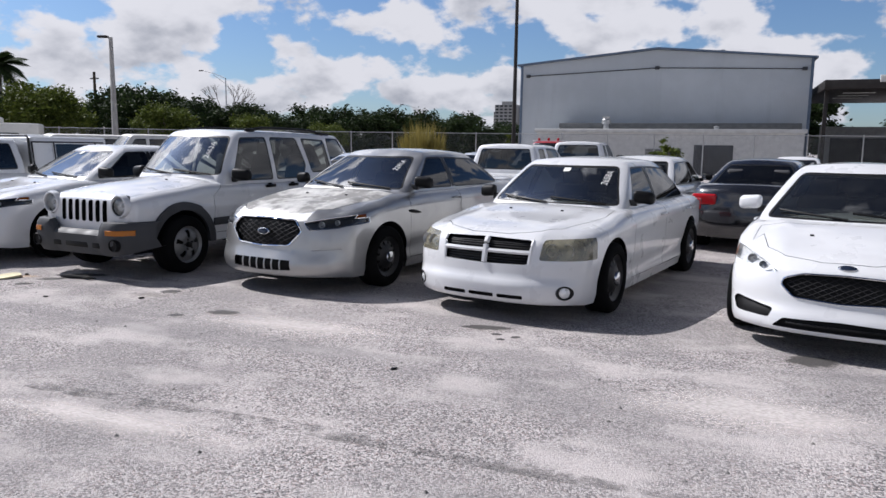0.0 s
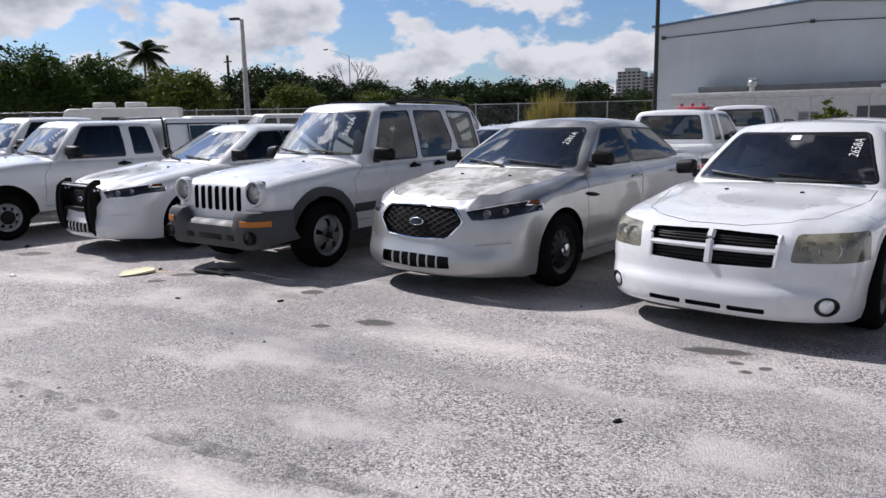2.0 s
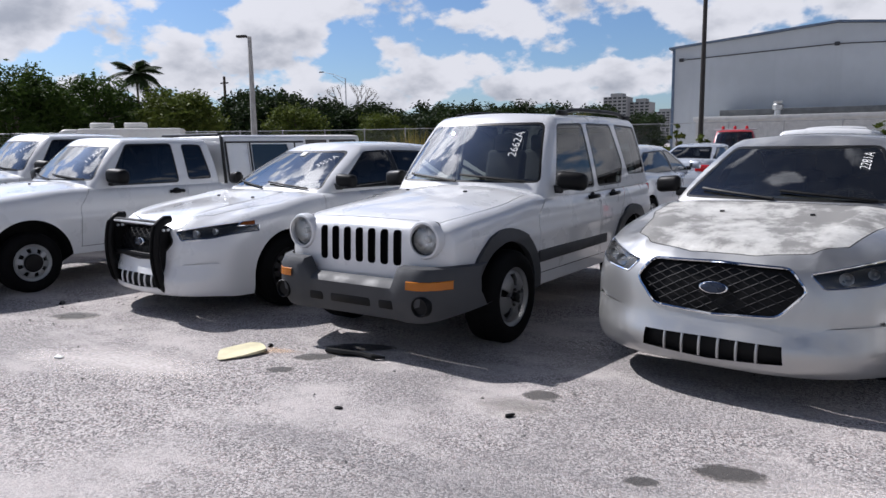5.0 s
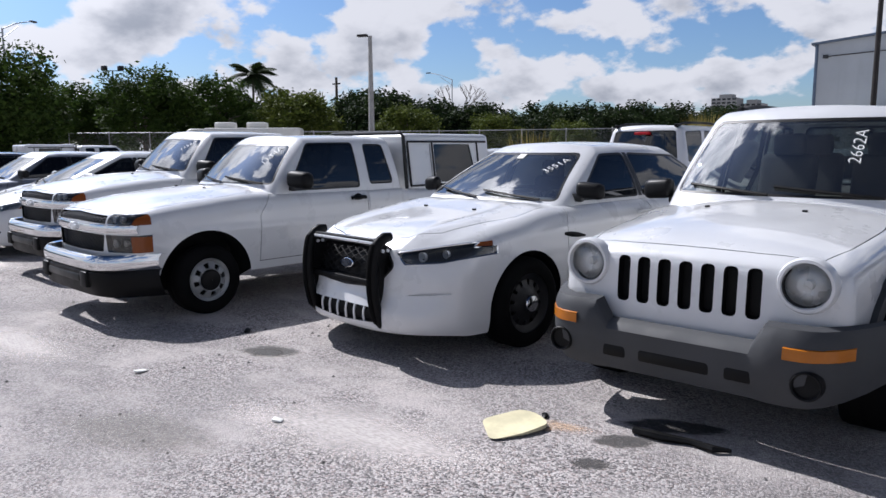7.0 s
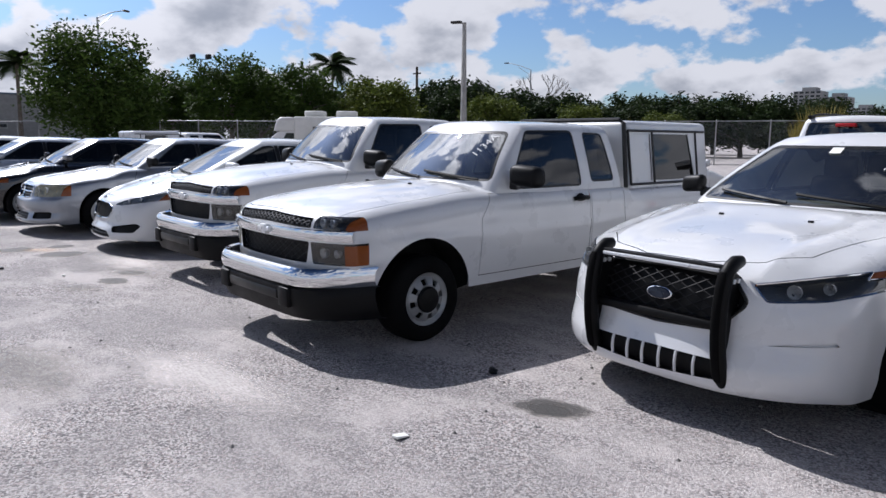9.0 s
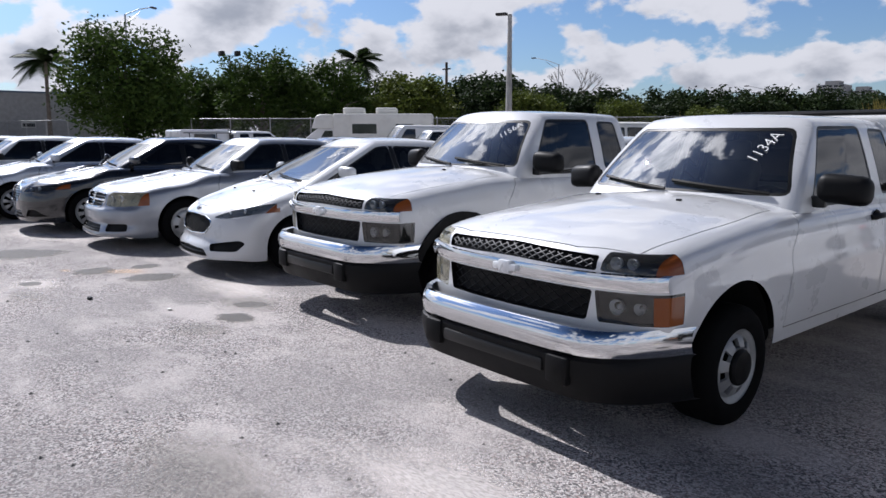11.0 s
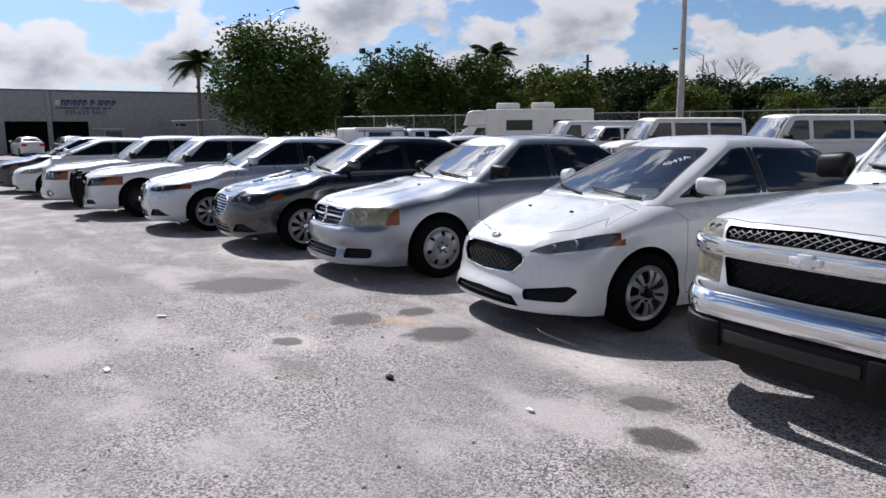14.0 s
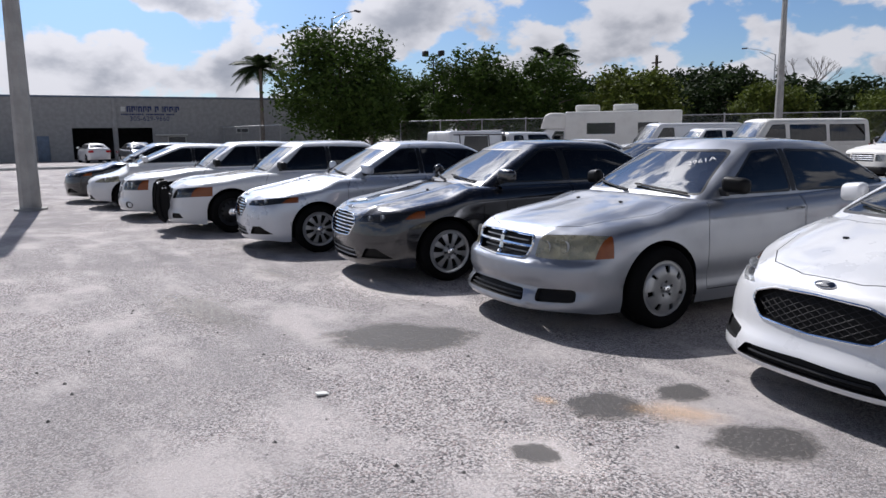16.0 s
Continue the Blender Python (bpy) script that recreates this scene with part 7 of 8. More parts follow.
highway_lamp(-74.9, 98.0, 12.3, 4.4, 0, "grey highway lamp with a slanting arm")
highway_lamp(-79.0, 33.9, 12.6, 4.0, -60, "grey highway lamp above the trees")
highway_lamp(-55.0, 132.5, 8.8, 4.2, 0, "distant highway lamp with a slanting arm")
highway_lamp(-30.5, 190.0, 11.0, 4.0, 0, "distant highway lamp beside the towers")
root = thing("flood_lamp", "thin pole with two floodlights", "lamp", "", "", pose(-70.0, 39.2, 0))
part("pole", lathe_bm([(0.09, 0.0), (0.06, 8.6)], 8, "z"), M_DARKM, root)
part("cross_arm", tube_bm([(-0.5, -0.5, 8.6), (0.5, 0.5, 8.6)], 0.04, 6), M_DARKM, root)
for sg in (1, -1):
    part("floodlight", box_bm(sg * 0.5 - 0.28, sg * 0.5 + 0.28, sg * 0.5 - 0.2, sg * 0.5 + 0.2, 8.6, 9.05, bevel=0.08), M_DARKM, root)
root = thing("light_mast", "tall dark light mast with twin heads", "lamp", "", "", pose(-9.5, 35.0, 0))
part("pole", lathe_bm([(0.11, 0.0), (0.075, 10.4)], 10, "z"), M_DARKM, root)
part("cross_arm", tube_bm([(-0.6, 0, 10.35), (0.6, 0, 10.35)], 0.045, 6), M_DARKM, root)
for sg in (1, -1):
    part("lamp_head", box_bm(sg * 0.75 - 0.33, sg * 0.75 + 0.33, -0.25, 0.25, 10.25, 10.42, bevel=0.05), M_DARKM, root)
root = thing("utility_pole", "wooden utility pole behind the trees", "pole", "", "", pose(-66.5, 64.0, 0))
part("pole", lathe_bm([(0.2, 0.0), (0.14, 9.6)], 8, "z"), plain("old_wood", (0.10, 0.075, 0.055), 0.9, 0, 40, 0.3, 0.3), root)
part("cross_arm", box_bm(-0.6, 0.6, -0.06, 0.06, 8.8, 8.95, bevel=0.02), M_DARKM, root)

# ---- buildings ----


def ribbed_mat(name, col, pitch):
    b = Mat(name)
    wv = b.n.new("ShaderNodeTexWave")
    wv.wave_type, wv.bands_direction = "BANDS", "X"
    wv.inputs["Scale"].default_value = pitch
    wv.inputs["Distortion"].default_value = 0.0
    b.l.new(b.co, wv.inputs["Vector"])
    n = b.noise(0.25, 5, 0.6)
    c = b.mix(b.ramp(n, 0.3, 0.7), tuple(k * 0.92 for k in col), tuple(min(1, k * 1.06) for k in col))
    c = b.mix(b.ramp(b.noise(1.2, 4, 0.6, (1.0, 1.0, 0.08)), 0.55, 0.75, 0.0, 0.25), c, tuple(k * 0.75 for k in col))
    return b.pbr(c, 0.5, 0.0, b.bump(wv.outputs["Fac"], 0.25, 0.02))


M_SIDING = ribbed_mat("grey_metal_siding", (0.46, 0.49, 0.51), 3.0)
M_BLUETRIM = plain("slate_blue_trim", (0.12, 0.16, 0.22), 0.5, 0.2, 20, 0.15, 0.05)
M_STUCCO = plain("pale_stucco", (0.55, 0.55, 0.53), 0.9, 0, 12, 0.1, 0.2)
M_STUCCO2 = plain("grey_painted_block", (0.30, 0.30, 0.295), 0.9, 0, 10, 0.12, 0.2)
M_ROOF = plain("dark_roofing", (0.09, 0.095, 0.10), 0.8, 0, 10, 0.2, 0.2)
# near-black colour that stands for the shade of deep rooms
M_ROOMSHADE = plain("painted_room_shade", (0.02, 0.02, 0.022), 0.9, 0, 8, 0.3, 0.0)
M_WINFAR = plain("dark_window_glass", (0.03, 0.035, 0.04), 0.12, 0, 10, 0.2, 0.0)


def warehouse():
    root = thing("warehouse", "large grey metal warehouse with a low gable and blue trim", "building", "", "", pose(-16.0, 60.3, 0))
    L, Dp, e, rdg = 21.6, 34.0, 8.45, 9.4
    bm = bmesh.new()
    fr = [(0, 0, 0), (L, 0, 0), (L, 0, e), (L / 2, 0, rdg), (0, 0, e)]
    a = [bm.verts.new(p) for p in fr]
    c = [bm.verts.new((p[0], Dp, p[2])) for p in fr]
    bm.faces.new(a)
    bm.faces.new(c[::-1])
    for i in (0, 1, 4):
        j = (i + 1) % 5
        bm.faces.new((a[j], a[i], c[i], c[j]))
    bmesh.ops.recalc_face_normals(bm, faces=bm.faces[:])
    part("wall", bm, M_SIDING, root, "ribbed grey metal wall", False)
    bm = bmesh.new()
    for xa, za, xb, zb in ((-0.3, e - 0.03, L / 2, rdg + 0.02), (L / 2, rdg + 0.02, L + 0.3, e - 0.03)):
        v = [bm.verts.new(p) for p in ((xa, -0.3, za), (xb, -0.3, zb), (xb, Dp, zb), (xa, Dp, za), (xa, -0.3, za + 0.14), (xb, -0.3, zb + 0.14), (xb, Dp, zb + 0.14), (xa, Dp, za + 0.14))]
        for q in ((0, 1, 5, 4), (4, 5, 6, 7), (3, 2, 1, 0), (0, 4, 7, 3), (1, 2, 6, 5), (2, 3, 7, 6)):
            bm.faces.new([v[i] for i in q])
    part("roof", bm, M_BLUETRIM, root, "low blue-grey metal roof", False)
    for x in (-0.08, L - 0.10):
        part("corner_trim", box_bm(x, x + 0.2, -0.06, 0.2, 0, e, bevel=0.01), M_BLUETRIM, root)
    cab = bmesh.new()
    add_tube(cab, [(0.6, -0.06, 7.6), (L / 2, -0.06, 8.02), (L - 0.5, -0.06, 7.7)], 0.035, 6)
    part("conduit", cab, M_GREYPL, root)
    for x, z in ((0.6, 7.6), (L / 2, 8.02), (L - 0.5, 7.7)):
        part("wall_lamp", box_bm(x - 0.16, x + 0.16, -0.22, 0.0, z - 0.12, z + 0.12, bevel=0.03), M_GREYPL, root)
    for x, z, r in ((7.2, 9.05, 0.12), (15.4, 9.1, 0.2)):
        part("roof_vent", lathe_bm([(r, z), (r, z + 0.35), (r * 1.3, z + 0.36), (r * 1.3, z + 0.5), (0.001, z + 0.55)], 12, "z", (x, 3.0, 0)), M_GALV, root)


def annex():
    root = thing("annex", "low pale stucco annex in front of the warehouse", "building", "", "", pose(-13.4, 55.6, 0))
    L = 18.4
    wall = box_bm(0, L, 0, 4.6, 0, 2.95)
    part("wall", wall, M_STUCCO, root, "pale stucco wall", False)
    part("parapet", box_bm(-0.15, L + 0.15, -0.2, 4.65, 2.95, 3.22, bevel=0.02), M_STUCCO, root)
    part("roof", box_bm(1.2, L, 2.2, 4.6, 3.2, 3.72, bevel=0.02), M_ROOF, root)
    v = bmesh.new()
    add_lathe(v, [(0.2, 3.2), (0.2, 3.6), (0.32, 3.62), (0.34, 3.9), (0.25, 4.0), (0.3, 4.15), (0.001, 4.2)], 14, "z", (5.0, 1.2, 0))
    bmesh.ops.recalc_face_normals(v, faces=v.faces[:])
    part("roof_vent", v, M_GALV, root, "round metal roof vent")
    v = bmesh.new()
    add_lathe(v, [(0.15, 3.2), (0.15, 3.35), (0.25, 3.4), (0.001, 3.5)], 14, "z", (12.8, 1.2, 0))
    bmesh.ops.recalc_face_normals(v, faces=v.faces[:])
    part("roof_vent", v, M_GALV, root)
    part("roller_door", box_bm(11.4, 14.0, -0.05, 0.1, 0.0, 2.1, bevel=0.01), M_GREYPL, root, "grey roller door")
    for x0, x1, z0, z1 in ((8.1, 9.2, 1.25, 1.75), (9.6, 10.5, 1.1, 1.8)):
        fr = part("window", box_bm(x0 - 0.06, x1 + 0.06, -0.06, 0.02, z0 - 0.06, z1 + 0.06, bevel=0.01), M_STUCCO2, root)
        part("pane", box_bm(x0, x1, -0.075, -0.04, z0, z1), M_WINFAR, fr)
    for k in range(5):
        part("louvre", box_bm(8.1, 9.2, -0.10, -0.06, 1.28 + 0.1 * k, 1.33 + 0.1 * k), M_STUCCO2, root)


def carport():
    root = thing("carport", "tall open steel canopy with a dark underside", "building", "", "", pose(6.0, 57.5, 0))
    part("roof", box_bm(0.0, 16.0, -1.5, 14.0, 5.9, 6.5, bevel=0.03), M_DARKM, root)
    part("fascia", box_bm(3.2, 16.0, -1.62, -1.5, 6.3, 6.75, bevel=0.02), M_STUCCO, root)
    for x in (0.2, 5.4, 10.6, 15.6):
        part("column", box_bm(x, x + 0.25, -0.1, 0.15, 0, 5.9, bevel=0.01), M_DARKM, root)
    part("back_wall", box_bm(1.2, 16.0, 10.0, 10.3, 0.0, 3.8), M_STUCCO2, root)
    for k in range(3):
        part("roof_light", box_bm(1.6, 3.6, 2.0 + 2.6 * k, 2.3 + 2.6 * k, 5.86, 5.9), M_STUCCO, root)
    # flat near-black panel on the back wall: the shade of an opening, painted
    part("doorway_shade", box_bm(2.0, 6.5, 9.92, 10.0, 0.0, 2.9), M_ROOMSHADE, root)


warehouse()
annex()
carport()


def sign_building():
    """The long workshop at the far end of the lot, with two open bays and painted lettering."""
    a, b = Vector((-85.1, 7.2, 0)), Vector((-82.4, 28.9, 0))
    dx = (b - a).normalized()
    turn = math.degrees(math.atan2(dx.y, dx.x))
    root = thing("workshop", "long grey workshop with two open bays and a painted sign", "building", "", "", pose(a.x, a.y, 0, 0, 0, turn))
    H, x0, x1 = 5.3, -22.0, 27.0
    # front wall in pieces round the openings; local -y faces the lot
    bays = [(4.95, 8.1), (8.5, 11.3)]
    cuts = [x0, bays[0][0], bays[0][1], bays[1][0], bays[1][1], x1]
    for i in (0, 2, 4):
        part("wall", box_bm(cuts[i], cuts[i + 1], 0, 0.25, 0, H), M_STUCCO2, root, "grey painted block wall", False)
    for p, q in bays:
        part("lintel", box_bm(p, q, 0, 0.25, 2.75, H), M_STUCCO2, root, "", False)
    for p, q, y0, y1 in ((x0, x1, 14.0, 14.25), (x0, x0 + 0.25, 0.25, 14), (x1 - 0.25, x1, 0.25, 14)):
        part("wall", box_bm(p, q, y0, y1, 0, H), M_STUCCO2, root, "", False)
    part("roof", box_bm(x0 - 0.1, x1 + 0.1, -0.12, 14.3, H, H + 0.16, bevel=0.02), M_BLUETRIM, root)
    # near-black sheet behind the bays, its colour standing for indoor shade
    part("bay_shade", box_bm(4.6, 11.8, 6.0, 6.2, 0, 3.2), M_ROOMSHADE, root, "near-black panel standing for the shade inside the workshop")
    for x in (1.0, 8.13):
        part("pilaster", box_bm(x, x + 0.35, -0.14, 0.0, 0, H - 0.02, bevel=0.01), M_STUCCO2, root)
    part("door", box_bm(2.3, 3.2, -0.06, 0.02, 0.0, 2.1, bevel=0.01), M_BLUETRIM, root, "blue steel door")
    for q0, q1, z0, z1 in ((12.6, 14.0, 0.9, 1.9), (18.6, 19.6, 2.3, 2.62)):
        fr = part("window", box_bm(q0 - 0.08, q1 + 0.08, -0.06, 0.02, z0 - 0.08, z1 + 0.08, bevel=0.01), M_STUCCO, root)
        part("pane", box_bm(q0, q1, -0.08, -0.05, z0, z1), M_WINFAR, fr)
    part("awning", box_bm(11.5, 14.2, -0.5, -0.02, 2.05, 2.17, bevel=0.02), M_STUCCO, root)
    # sign: block letters drawn as plain blocks, then a row of small bars, then the number
    blue = plain("navy_sign_paint", (0.02, 0.035, 0.12), 0.7, 0, 30, 0.15, 0.0)
    sg = part("sign_block", box_bm(8.85, 9.2, -0.03, 0.0, 4.15, 4.55), M_STUCCO, root, "white emblem block of the sign")
    xx = 9.32
    for k, w in enumerate((0.33, 0.33, 0.12, 0.33, 0.33, 0.33, 0.0, 0.33, 0.0, 0.13, 0.36, 0.33, 0.09, 0.33)):
        if w:
            bl = bmesh.new()
            add_box(bl, xx, xx + w * 0.34, -0.03, 0.0, 4.10, 4.60)
            add_box(bl, xx + w * 0.34, xx + w * 0.95, -0.03, 0.0, 4.46 if k % 2 else 4.49, 4.60)
            add_box(bl, xx + w * 0.62, xx + w * 0.95, -0.03, 0.0, 4.25 if k % 3 else 4.10, 4.46)
            part("sign_letter", bl, blue, root, "", False)
        xx += (w or 0.17) + 0.05
    for k in range(26):
        w = 0.10 + 0.02 * ((k * 7) % 3)
        if k not in (11, 21):
            part("sign_bar", box_bm(8.85 + 0.168 * k, 8.85 + 0.168 * k + w, -0.03, 0.0, 3.83, 3.97), blue, root)
    me = text_mesh("305-629-9660", 0.58)
    me.materials.append(blue)
    part_again("sign_number", me, root, Matrix.Translation((11.15, -0.03, 3.52)) @ Matrix.Rotation(radians(90), 4, "X"), "navy painted telephone number")


sign_building()
tagged(copy_thing(CARS["fusion_dark"], pose(-68.0, 14.6, 0, 0, 0, 96)), "dark car parked across the far lane", "", "cars at the far workshop")
tagged(copy_thing(CARS["hatch"], pose(-79.0, 12.6, 0, 0, 0, -86)), "white hatchback parked by the workshop", "", "cars at the far workshop")
M_KERB = plain("pale_kerb", (0.5, 0.5, 0.48), 0.9, 0, 20, 0.15, 0.2)
ob = part("kerb", box_bm(-0.15, 0.15, -30, 30, 0, 0.15, bevel=0.03), M_KERB)
ob.matrix_basis = pose(-64.5, 0, 0, 0, 0, -4)
tagged(ob, "pale concrete kerb along the far lane", "kerb", "", "structure")


def tower(x, y, w, d, h, floors, bays, turn):
    root = thing("apartment_tower", "distant concrete apartment tower", "building", "distant towers", "", pose(x, y, 0, 0, 0, turn))
    part("wall", box_bm(-w / 2, w / 2, 0, d, 0, h), M_STUCCO2, root, "", False)
    part("roof", box_bm(-w / 4, w / 4, d * 0.2, d * 0.8, h, h + 4), M_STUCCO2, root, "", False)
    me = None
    for f in range(floors):
        for k in range(bays):
            z = h * (f + 0.35) / floors
            xx = -w / 2 + w * (k + 0.5) / bays
            if me is None:
                ob = part("window", box_bm(-w / bays * 0.33, w / bays * 0.33, -0.4, 0.1, 0, h / floors * 0.5), M_WINFAR, root, "", False)
                ob.matrix_basis = pose(xx, 0, z)
                me = ob.data
            else:
                part_again("window", me, root, pose(xx, 0, z))


tower(-233, 800, 26, 26, 52, 14, 5, 0)
tower(-209, 812, 22, 26, 46, 13, 4, 0)
tower(-247, 815, 10, 20, 45, 12, 2, 0)
tower(-160, 900, 22, 22, 40, 11, 4, 0)
tower(-233, 1040, 30, 22, 44, 12, 5, 0)


# ---- trees ----
def leaf_mat(name, a, b2, gloss=0.65):
    b = Mat(name)
    col = b.mix(b.island(), a, b2)
    col = b.mix(b.ramp(b.noise(0.5, 4), 0.35, 0.65, 0.0, 0.7), col, tuple(c * 0.55 for c in a))
    p = b.n.new("ShaderNodeBsdfPrincipled")
    b.put(p.inputs["Base Color"], col)
    p.inputs["Roughness"].default_value = gloss
    p.inputs["Specular IOR Level"].default_value = 0.12
    t = b.n.new("ShaderNodeBsdfTranslucent")
    b.put(t.inputs["Color"], col)
    m = b.n.new("ShaderNodeMixShader")
    m.inputs[0].default_value = 0.20
    b.l.new(p.outputs[0], m.inputs[1])
    b.l.new(t.outputs[0], m.inputs[2])
    b.l.new(m.outputs[0], b.out.inputs["Surface"])
    return b.m


M_LEAF = leaf_mat("mid_green_leaves", (0.042, 0.078, 0.014), (0.072, 0.112, 0.022))
M_LEAFD = leaf_mat("dark_green_leaves", (0.022, 0.04, 0.014), (0.042, 0.062, 0.02))
M_LEAFY = leaf_mat("yellow_green_leaves", (0.075, 0.105, 0.018), (0.13, 0.155, 0.032))
M_REED = leaf_mat("dry_reed", (0.22, 0.19, 0.05), (0.34, 0.28, 0.09), 0.7)
M_BARK = plain("grey_bark", (0.13, 0.11, 0.09), 0.95, 0, 14, 0.35, 0.6)


def crown_mesh(seed, h, r, z0, clumps, leaves, size, droop=0.0):
    """Leaves in clumps through an uneven crown: the mesh, and the middles of the clumps."""
    rng = np.random.default_rng(seed)
    mids = []
    while len(mids) < clumps:
        p = rng.uniform(-1, 1, 3)
        d = np.linalg.norm(p)
        lump = 0.78 + 0.42 * noise.noise(Vector(p / max(d, 1e-3) * 1.9) + Vector((seed * 3.1, 0, 0)))
        if 0.35 < d < lump:
            q = np.array([p[0] * r, p[1] * r, z0 + (h - z0) * (0.5 + 0.5 * p[2])])
            mids.append(q)
    mids = np.array(mids)
    n = clumps * leaves
    c = np.repeat(mids, leaves, 0) + rng.normal(0, 1, (n, 3)) * np.array([0.30, 0.30, 0.24]) * r / 3.2
    c[:, 2] -= droop * np.abs(rng.normal(0, 1, n))
    a = rng.normal(0, 1, (n, 3))
    a[:, 2] *= 0.6
    a /= np.linalg.norm(a, axis=1)[:, None]
    b = np.cross(a, rng.normal(0, 1, (n, 3)))
    b /= np.linalg.norm(b, axis=1)[:, None] + 1e-9
    s = size * rng.uniform(0.6, 1.3, (n, 1))
    v = np.stack([c - a * s, c + b * s * 0.45, c + a * s, c - b * s * 0.45], 1).reshape(-1, 3)
    me = bpy.data.meshes.new("crown")
    me.from_pydata(v.tolist(), [], np.arange(4 * n).reshape(-1, 4).tolist())
    return me, mids


def tree(label, seed, h, r, z0, clumps, leaves, size, mat, at, category="tree", droop=0.0):
    root = thing("tree", label, category, "trees beyond the fence", "", at)
    me, mids = crown_mesh(seed, h, r, z0, clumps, leaves, size, droop)
    me.materials.append(mat)
    bm = bmesh.new()
    top = z0 + (h - z0) * 0.45
    add_tube(bm, [(0, 0, 0), (0.06, 0.03, top * 0.5), (0.0, 0.1, top), (0.1, 0.0, h * 0.8)], [0.26, 0.2, 0.14, 0.04], 8)
    for k in range(0, len(mids), max(1, len(mids) // 12)):
        q = mids[k]
        zz = max(0.5, min(q[2] - 0.6, top))
        add_tube(bm, [(0, 0.05, zz * 0.75), (q[0] * 0.5, q[1] * 0.5, (zz + q[2]) * 0.5), tuple(q)], [0.09, 0.06, 0.02], 6)
    part("trunk", bm, M_BARK, root)
    part_again("crown", me, root)
    return root


T_BROAD = tree("broad leafy green tree beyond the fence", 1, 8.6, 3.9, 1.4, 190, 52, 0.19, M_LEAF, pose(-62.5, 37.5, 0, 0, 0, 0))
T_DARK = tree("dark dense tree in the distance", 2, 7.2, 4.0, 0.6, 170, 46, 0.22, M_LEAFD, pose(-53.5, 56.5, 0, 0, 0, 40))
T_LITE = tree("bright green tree behind the fence", 3, 7.0, 3.8, 0.8, 170, 50, 0.19, M_LEAFY, pose(-53.0, 45.8, 0, 0, 0, 70))
T_BIG = tree("large round willow-like tree in front of the workshop", 4, 9.6, 4.9, 1.0, 330, 60, 0.18, M_LEAF, pose(-61.0, 25.8, 0), droop=0.35)


def more(src, label, x, y, turn, s, sz=None):
    ob = copy_thing(src, pose(x, y, 0, 0, 0, turn))
    ob.scale = (s, s, sz or s)
    tagged(ob, label)


GREEN, DARK, LITE = "broad leafy green tree beyond the fence", "dark dense tree in the distance", "bright green tree behind the fence"
for x, y, a, k in ((-66.5, 43.0, 60, 0.95), (-58.0, 41.5, 120, 0.92), (-71.5, 37.0, 200, 0.9), (-70, 33, 10, 0.75), (-77, 42, 90, 0.9)):
    more(T_BROAD, GREEN, x, y, a, k)
for x, y, a, k in ((-58, 51, 30, 0.95), (-46.5, 52.5, 130, 0.8), (-66, 52, 210, 0.85), (-41, 58, 20, 0.7), (-72, 46, 0, 0.8), (-35.5, 62, 60, 0.6)):
    more(T_LITE, LITE, x, y, a, k)
for x, y, a, k in ((-60, 60, 10, 1.05), (-50, 62, 100, 1.0), (-45, 64, 170, 0.95), (-55, 68, 220, 1.1), (-41, 70, 30, 0.95), (-37, 70, 80, 0.95), (-33, 73, 140, 0.95), (-29.5, 73, 190, 0.9), (-26, 75, 250, 0.85), (-22.5, 77, 20, 0.75), (-65, 66, 70, 1.1),
                   (-72, 60, 110, 1.1), (-80, 54, 150, 1.1), (-84, 46, 10, 1.0), (-47, 76, 50, 1.05), (-57, 78, 60, 1.1), (-18.5, 84, 60, 0.7), (-70, 78, 0, 1.2), (-88, 66, 40, 1.2), (-30, 84, 10, 0.95), (-40, 84, 70, 1.0), (8, 96, 30, 1.5), (28, 84, 80, 1.2), (20, 92, 0, 1.2)):
    more(T_DARK, DARK, x, y, a, k, k * (0.86 if x > -58 else 1.0))


def palm(label, at, h, seed, size=1.0):
    rng = random.Random(seed)
    root = thing("palm_tree", label, "tree", "palms beyond the fence", "", at)
    part("trunk", tube_bm([(0, 0, 0), (0.05, 0, h * 0.5), (0, 0.05, h)], [0.22, 0.16, 0.14], 8), M_BARK, root)
    for k in range(22):
        a = k * 2.4 + rng.uniform(-0.2, 0.2)
        el = rng.uniform(-0.35, 1.15)
        L = rng.uniform(1.9, 2.5) * size
        pts = []
        for i in range(9):
            t = i / 8
            rr = L * t
            z = h + math.sin(el) * rr - 0.42 / size * rr * rr * (0.45 + 0.3 * math.cos(el))
            pts.append(Vector((math.cos(a) * rr * math.cos(el * 0.6), math.sin(a) * rr * math.cos(el * 0.6), z)))
        bm = bmesh.new()
        add_tube(bm, pts, 0.02, 4)
        side = Vector((-math.sin(a), math.cos(a), 0))
        for i in range(1, 9):
            for j in range(3):
                t = j / 3
                p = pts[i - 1].lerp(pts[i], t)
                w = 0.68 * size * math.sin(math.pi * min(0.98, (i - 1 + t) / 8 * 0.9 + 0.1))
                f = (pts[i] - pts[i - 1]).normalized()
                for sg in (1, -1):
                    tip = p + side * sg * w + f * w * 0.5 - Vector((0, 0, w * 0.45))
                    v = [bm.verts.new(q) for q in (p - f * 0.07 * size, p + f * 0.07 * size, tip)]
                    bm.faces.new(v)
        part("frond", bm, M_LEAFD, root, "", False)


palm("shaggy palm above the tree line", pose(-86.0, 67.6, 0), 11.3, 1, 1.8)
palm("shaggy palm beside the round tree", pose(-76.3, 25.8, 0), 7.6, 2, 1.2)

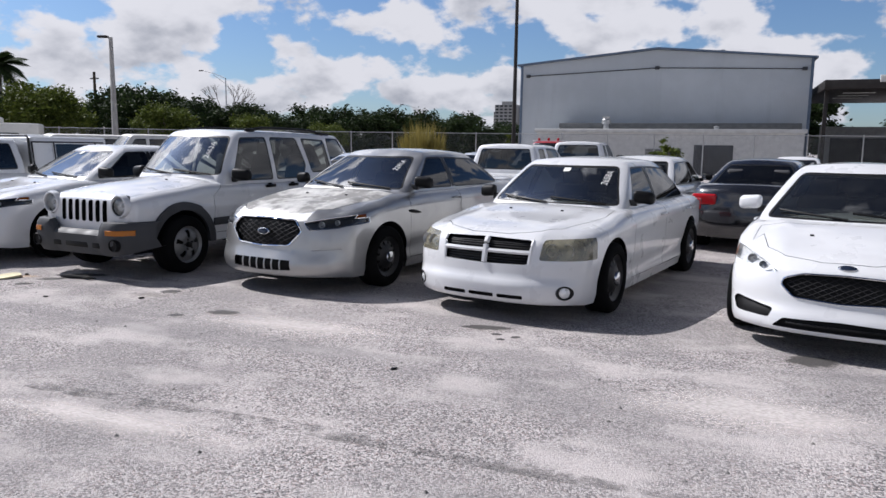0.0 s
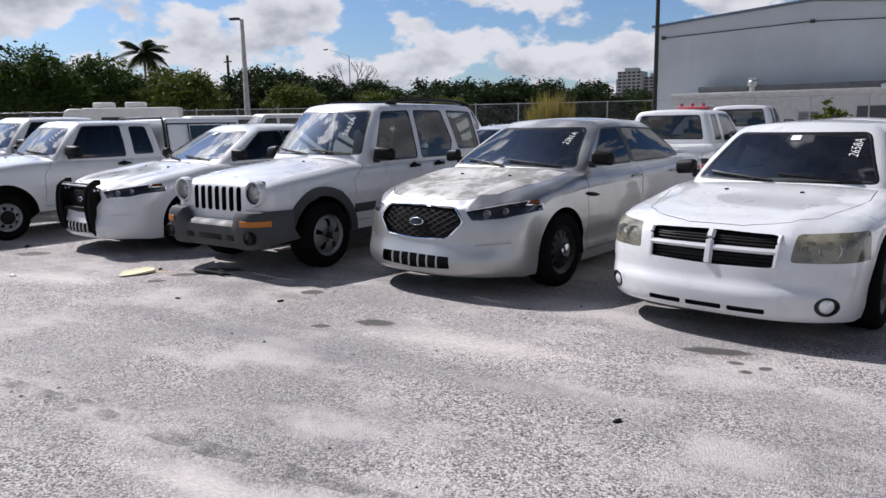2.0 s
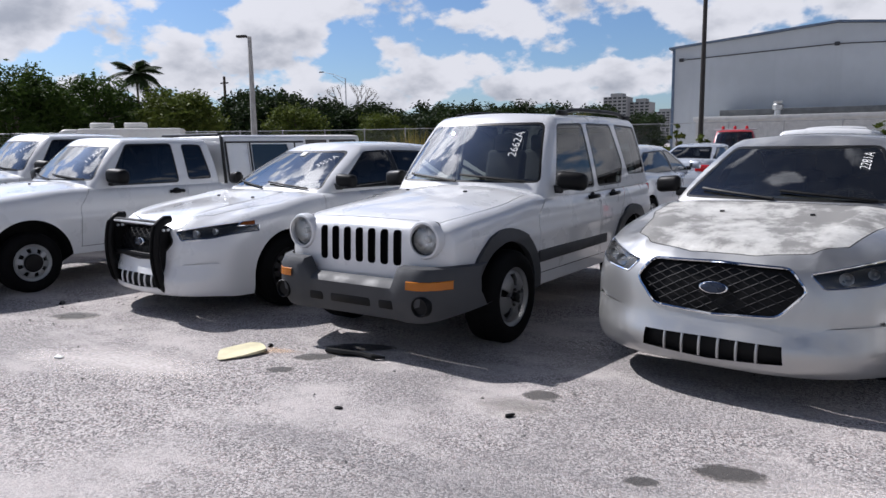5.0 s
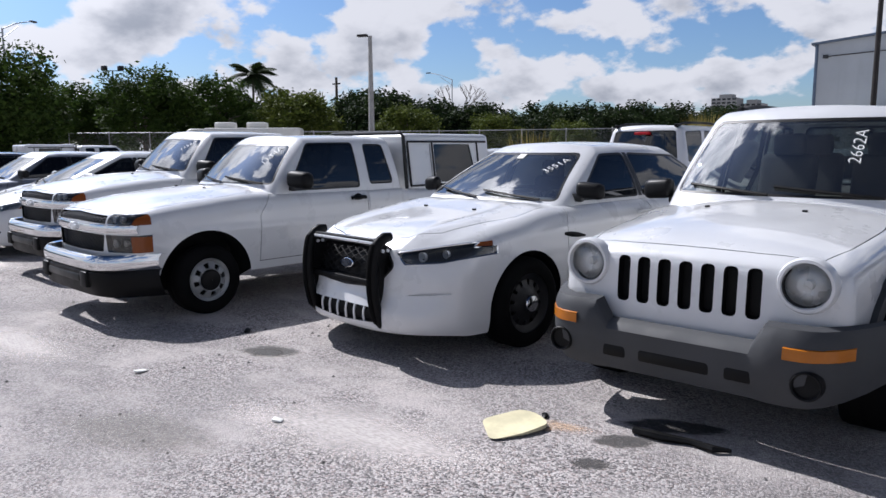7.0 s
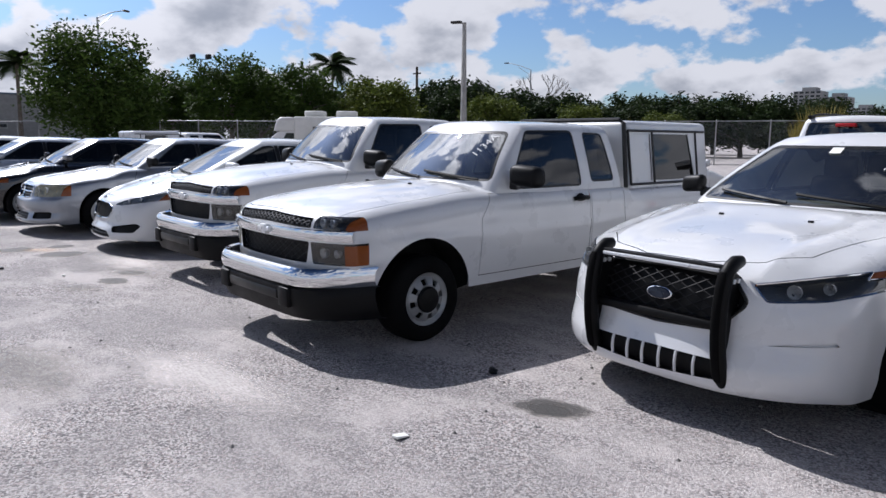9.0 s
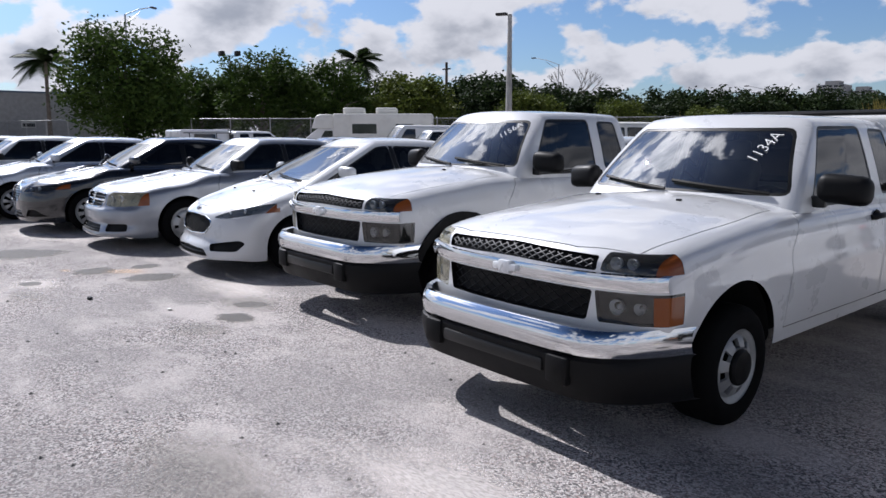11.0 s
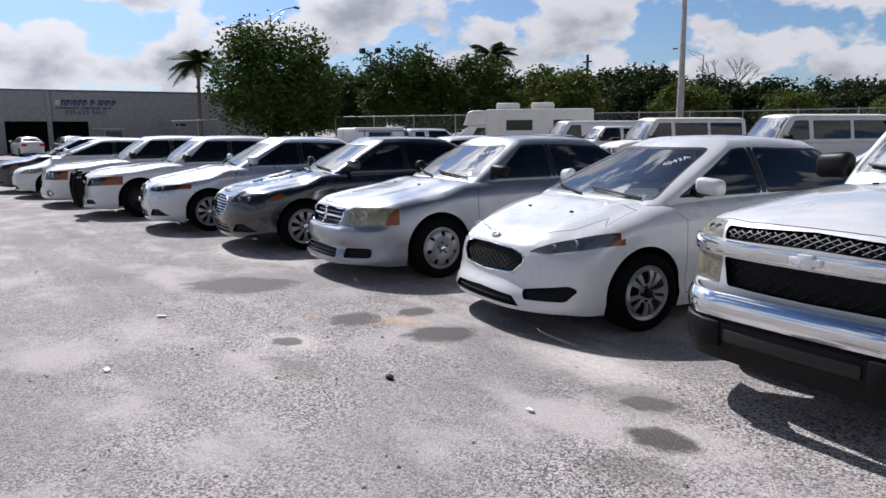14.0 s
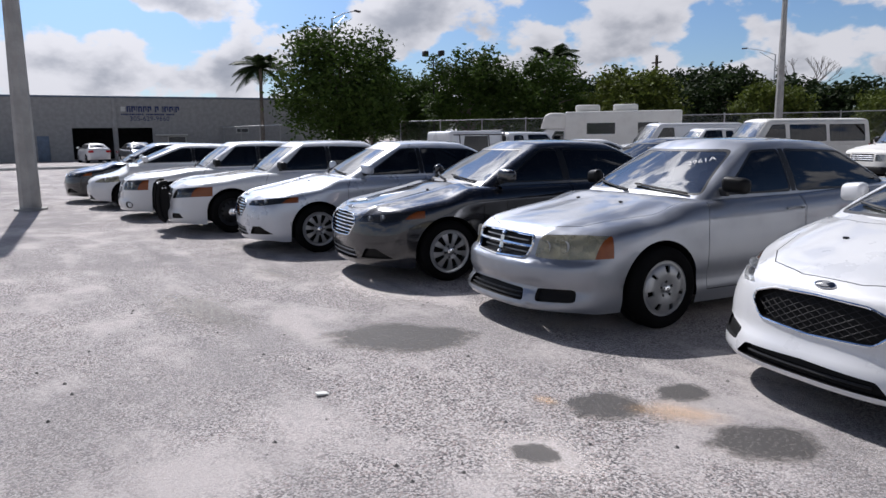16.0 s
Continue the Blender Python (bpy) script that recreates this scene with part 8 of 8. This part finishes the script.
# bare tree, reeds, shrubs
root = thing("bare_tree", "leafless grey tree among the green ones", "tree", "", "", pose(-58.0, 76.0, 0))
bm = bmesh.new()
rng = random.Random(5)


def branch(p, d, L, r, depth):
    q = p + d * L
    add_tube(bm, [p, (p + q) / 2 + Vector((rng.uniform(-0.1, 0.1), rng.uniform(-0.1, 0.1), 0.05)) * L, q], [r, r * 0.8, r * 0.6], 5)
    if depth:
        for _ in range(3):
            e = (d + Vector((rng.uniform(-0.7, 0.7), rng.uniform(-0.7, 0.7), rng.uniform(-0.1, 0.5)))).normalized()
            branch(q, e, L * 0.68, r * 0.58, depth - 1)


branch(Vector((0, 0, 0)), Vector((0, 0, 1)), 3.6, 0.16, 4)
part("limb", bm, M_BARK, root)


def reeds(label, x, y, h, r, seed, n=420):
    rng = random.Random(seed)
    bm = bmesh.new()
    for _ in range(n):
        a, rr = rng.uniform(0, 6.28), r * math.sqrt(rng.random())
        p = Vector((rr * math.cos(a), rr * math.sin(a), 0))
        L = h * rng.uniform(0.4, 1.0) * (1 - 0.35 * (rr / r) ** 2)
        lean = Vector((math.cos(a), math.sin(a), 0)) * rng.uniform(0.0, 0.22) * L
        w = rng.uniform(0.02, 0.035)
        s = Vector((-math.sin(a * 3), math.cos(a * 3), 0)) * w
        v = [bm.verts.new(q) for q in (p - s, p + s, p + lean * 0.35 + Vector((0, 0, L * 0.6)) + s, p + lean * 0.35 + Vector((0, 0, L * 0.6)) - s, p + lean + Vector((0, 0, L)))]
        bm.faces.new(v[:4])
        bm.faces.new((v[3], v[2], v[4]))
    root = thing("reed_clump", label, "tall grass", "reed clumps by the fence", "", pose(x, y, 0))
    tagged(part("blade", bm, M_REED, root, "", False), "", "", "", "stuff")


reeds("tall dry yellow reed clump by the fence", -19.3, 47.0, 3.9, 1.5, 1, 1100)
reeds("thin dry reeds by the fence", -30.5, 46.5, 3.3, 1.6, 2, 200)
reeds("thin dry reeds behind the saloon", -28.0, 47.5, 2.6, 0.9, 3, 90)


def shrub(x, y, h, r, seed):
    root = thing("shrub", "yellow-green shrub against the annex", "shrub", "shrubs by the fence", "", pose(x, y, 0))
    me, mids = crown_mesh(seed, h, r, 0.2, 22, 40, 0.11)
    me.materials.append(M_LEAFY)
    part("stem", tube_bm([(0, 0, 0), (0.03, 0, h * 0.5), (0, 0, h * 0.8)], [0.05, 0.04, 0.01], 6), M_BARK, root)
    part_again("leaves", me, root)


shrub(-2.7, 40.5, 2.35, 0.95, 11)
shrub(-12.2, 43.5, 2.6, 0.6, 12)
shrub(-9.0, 33.0, 2.0, 0.35, 13)
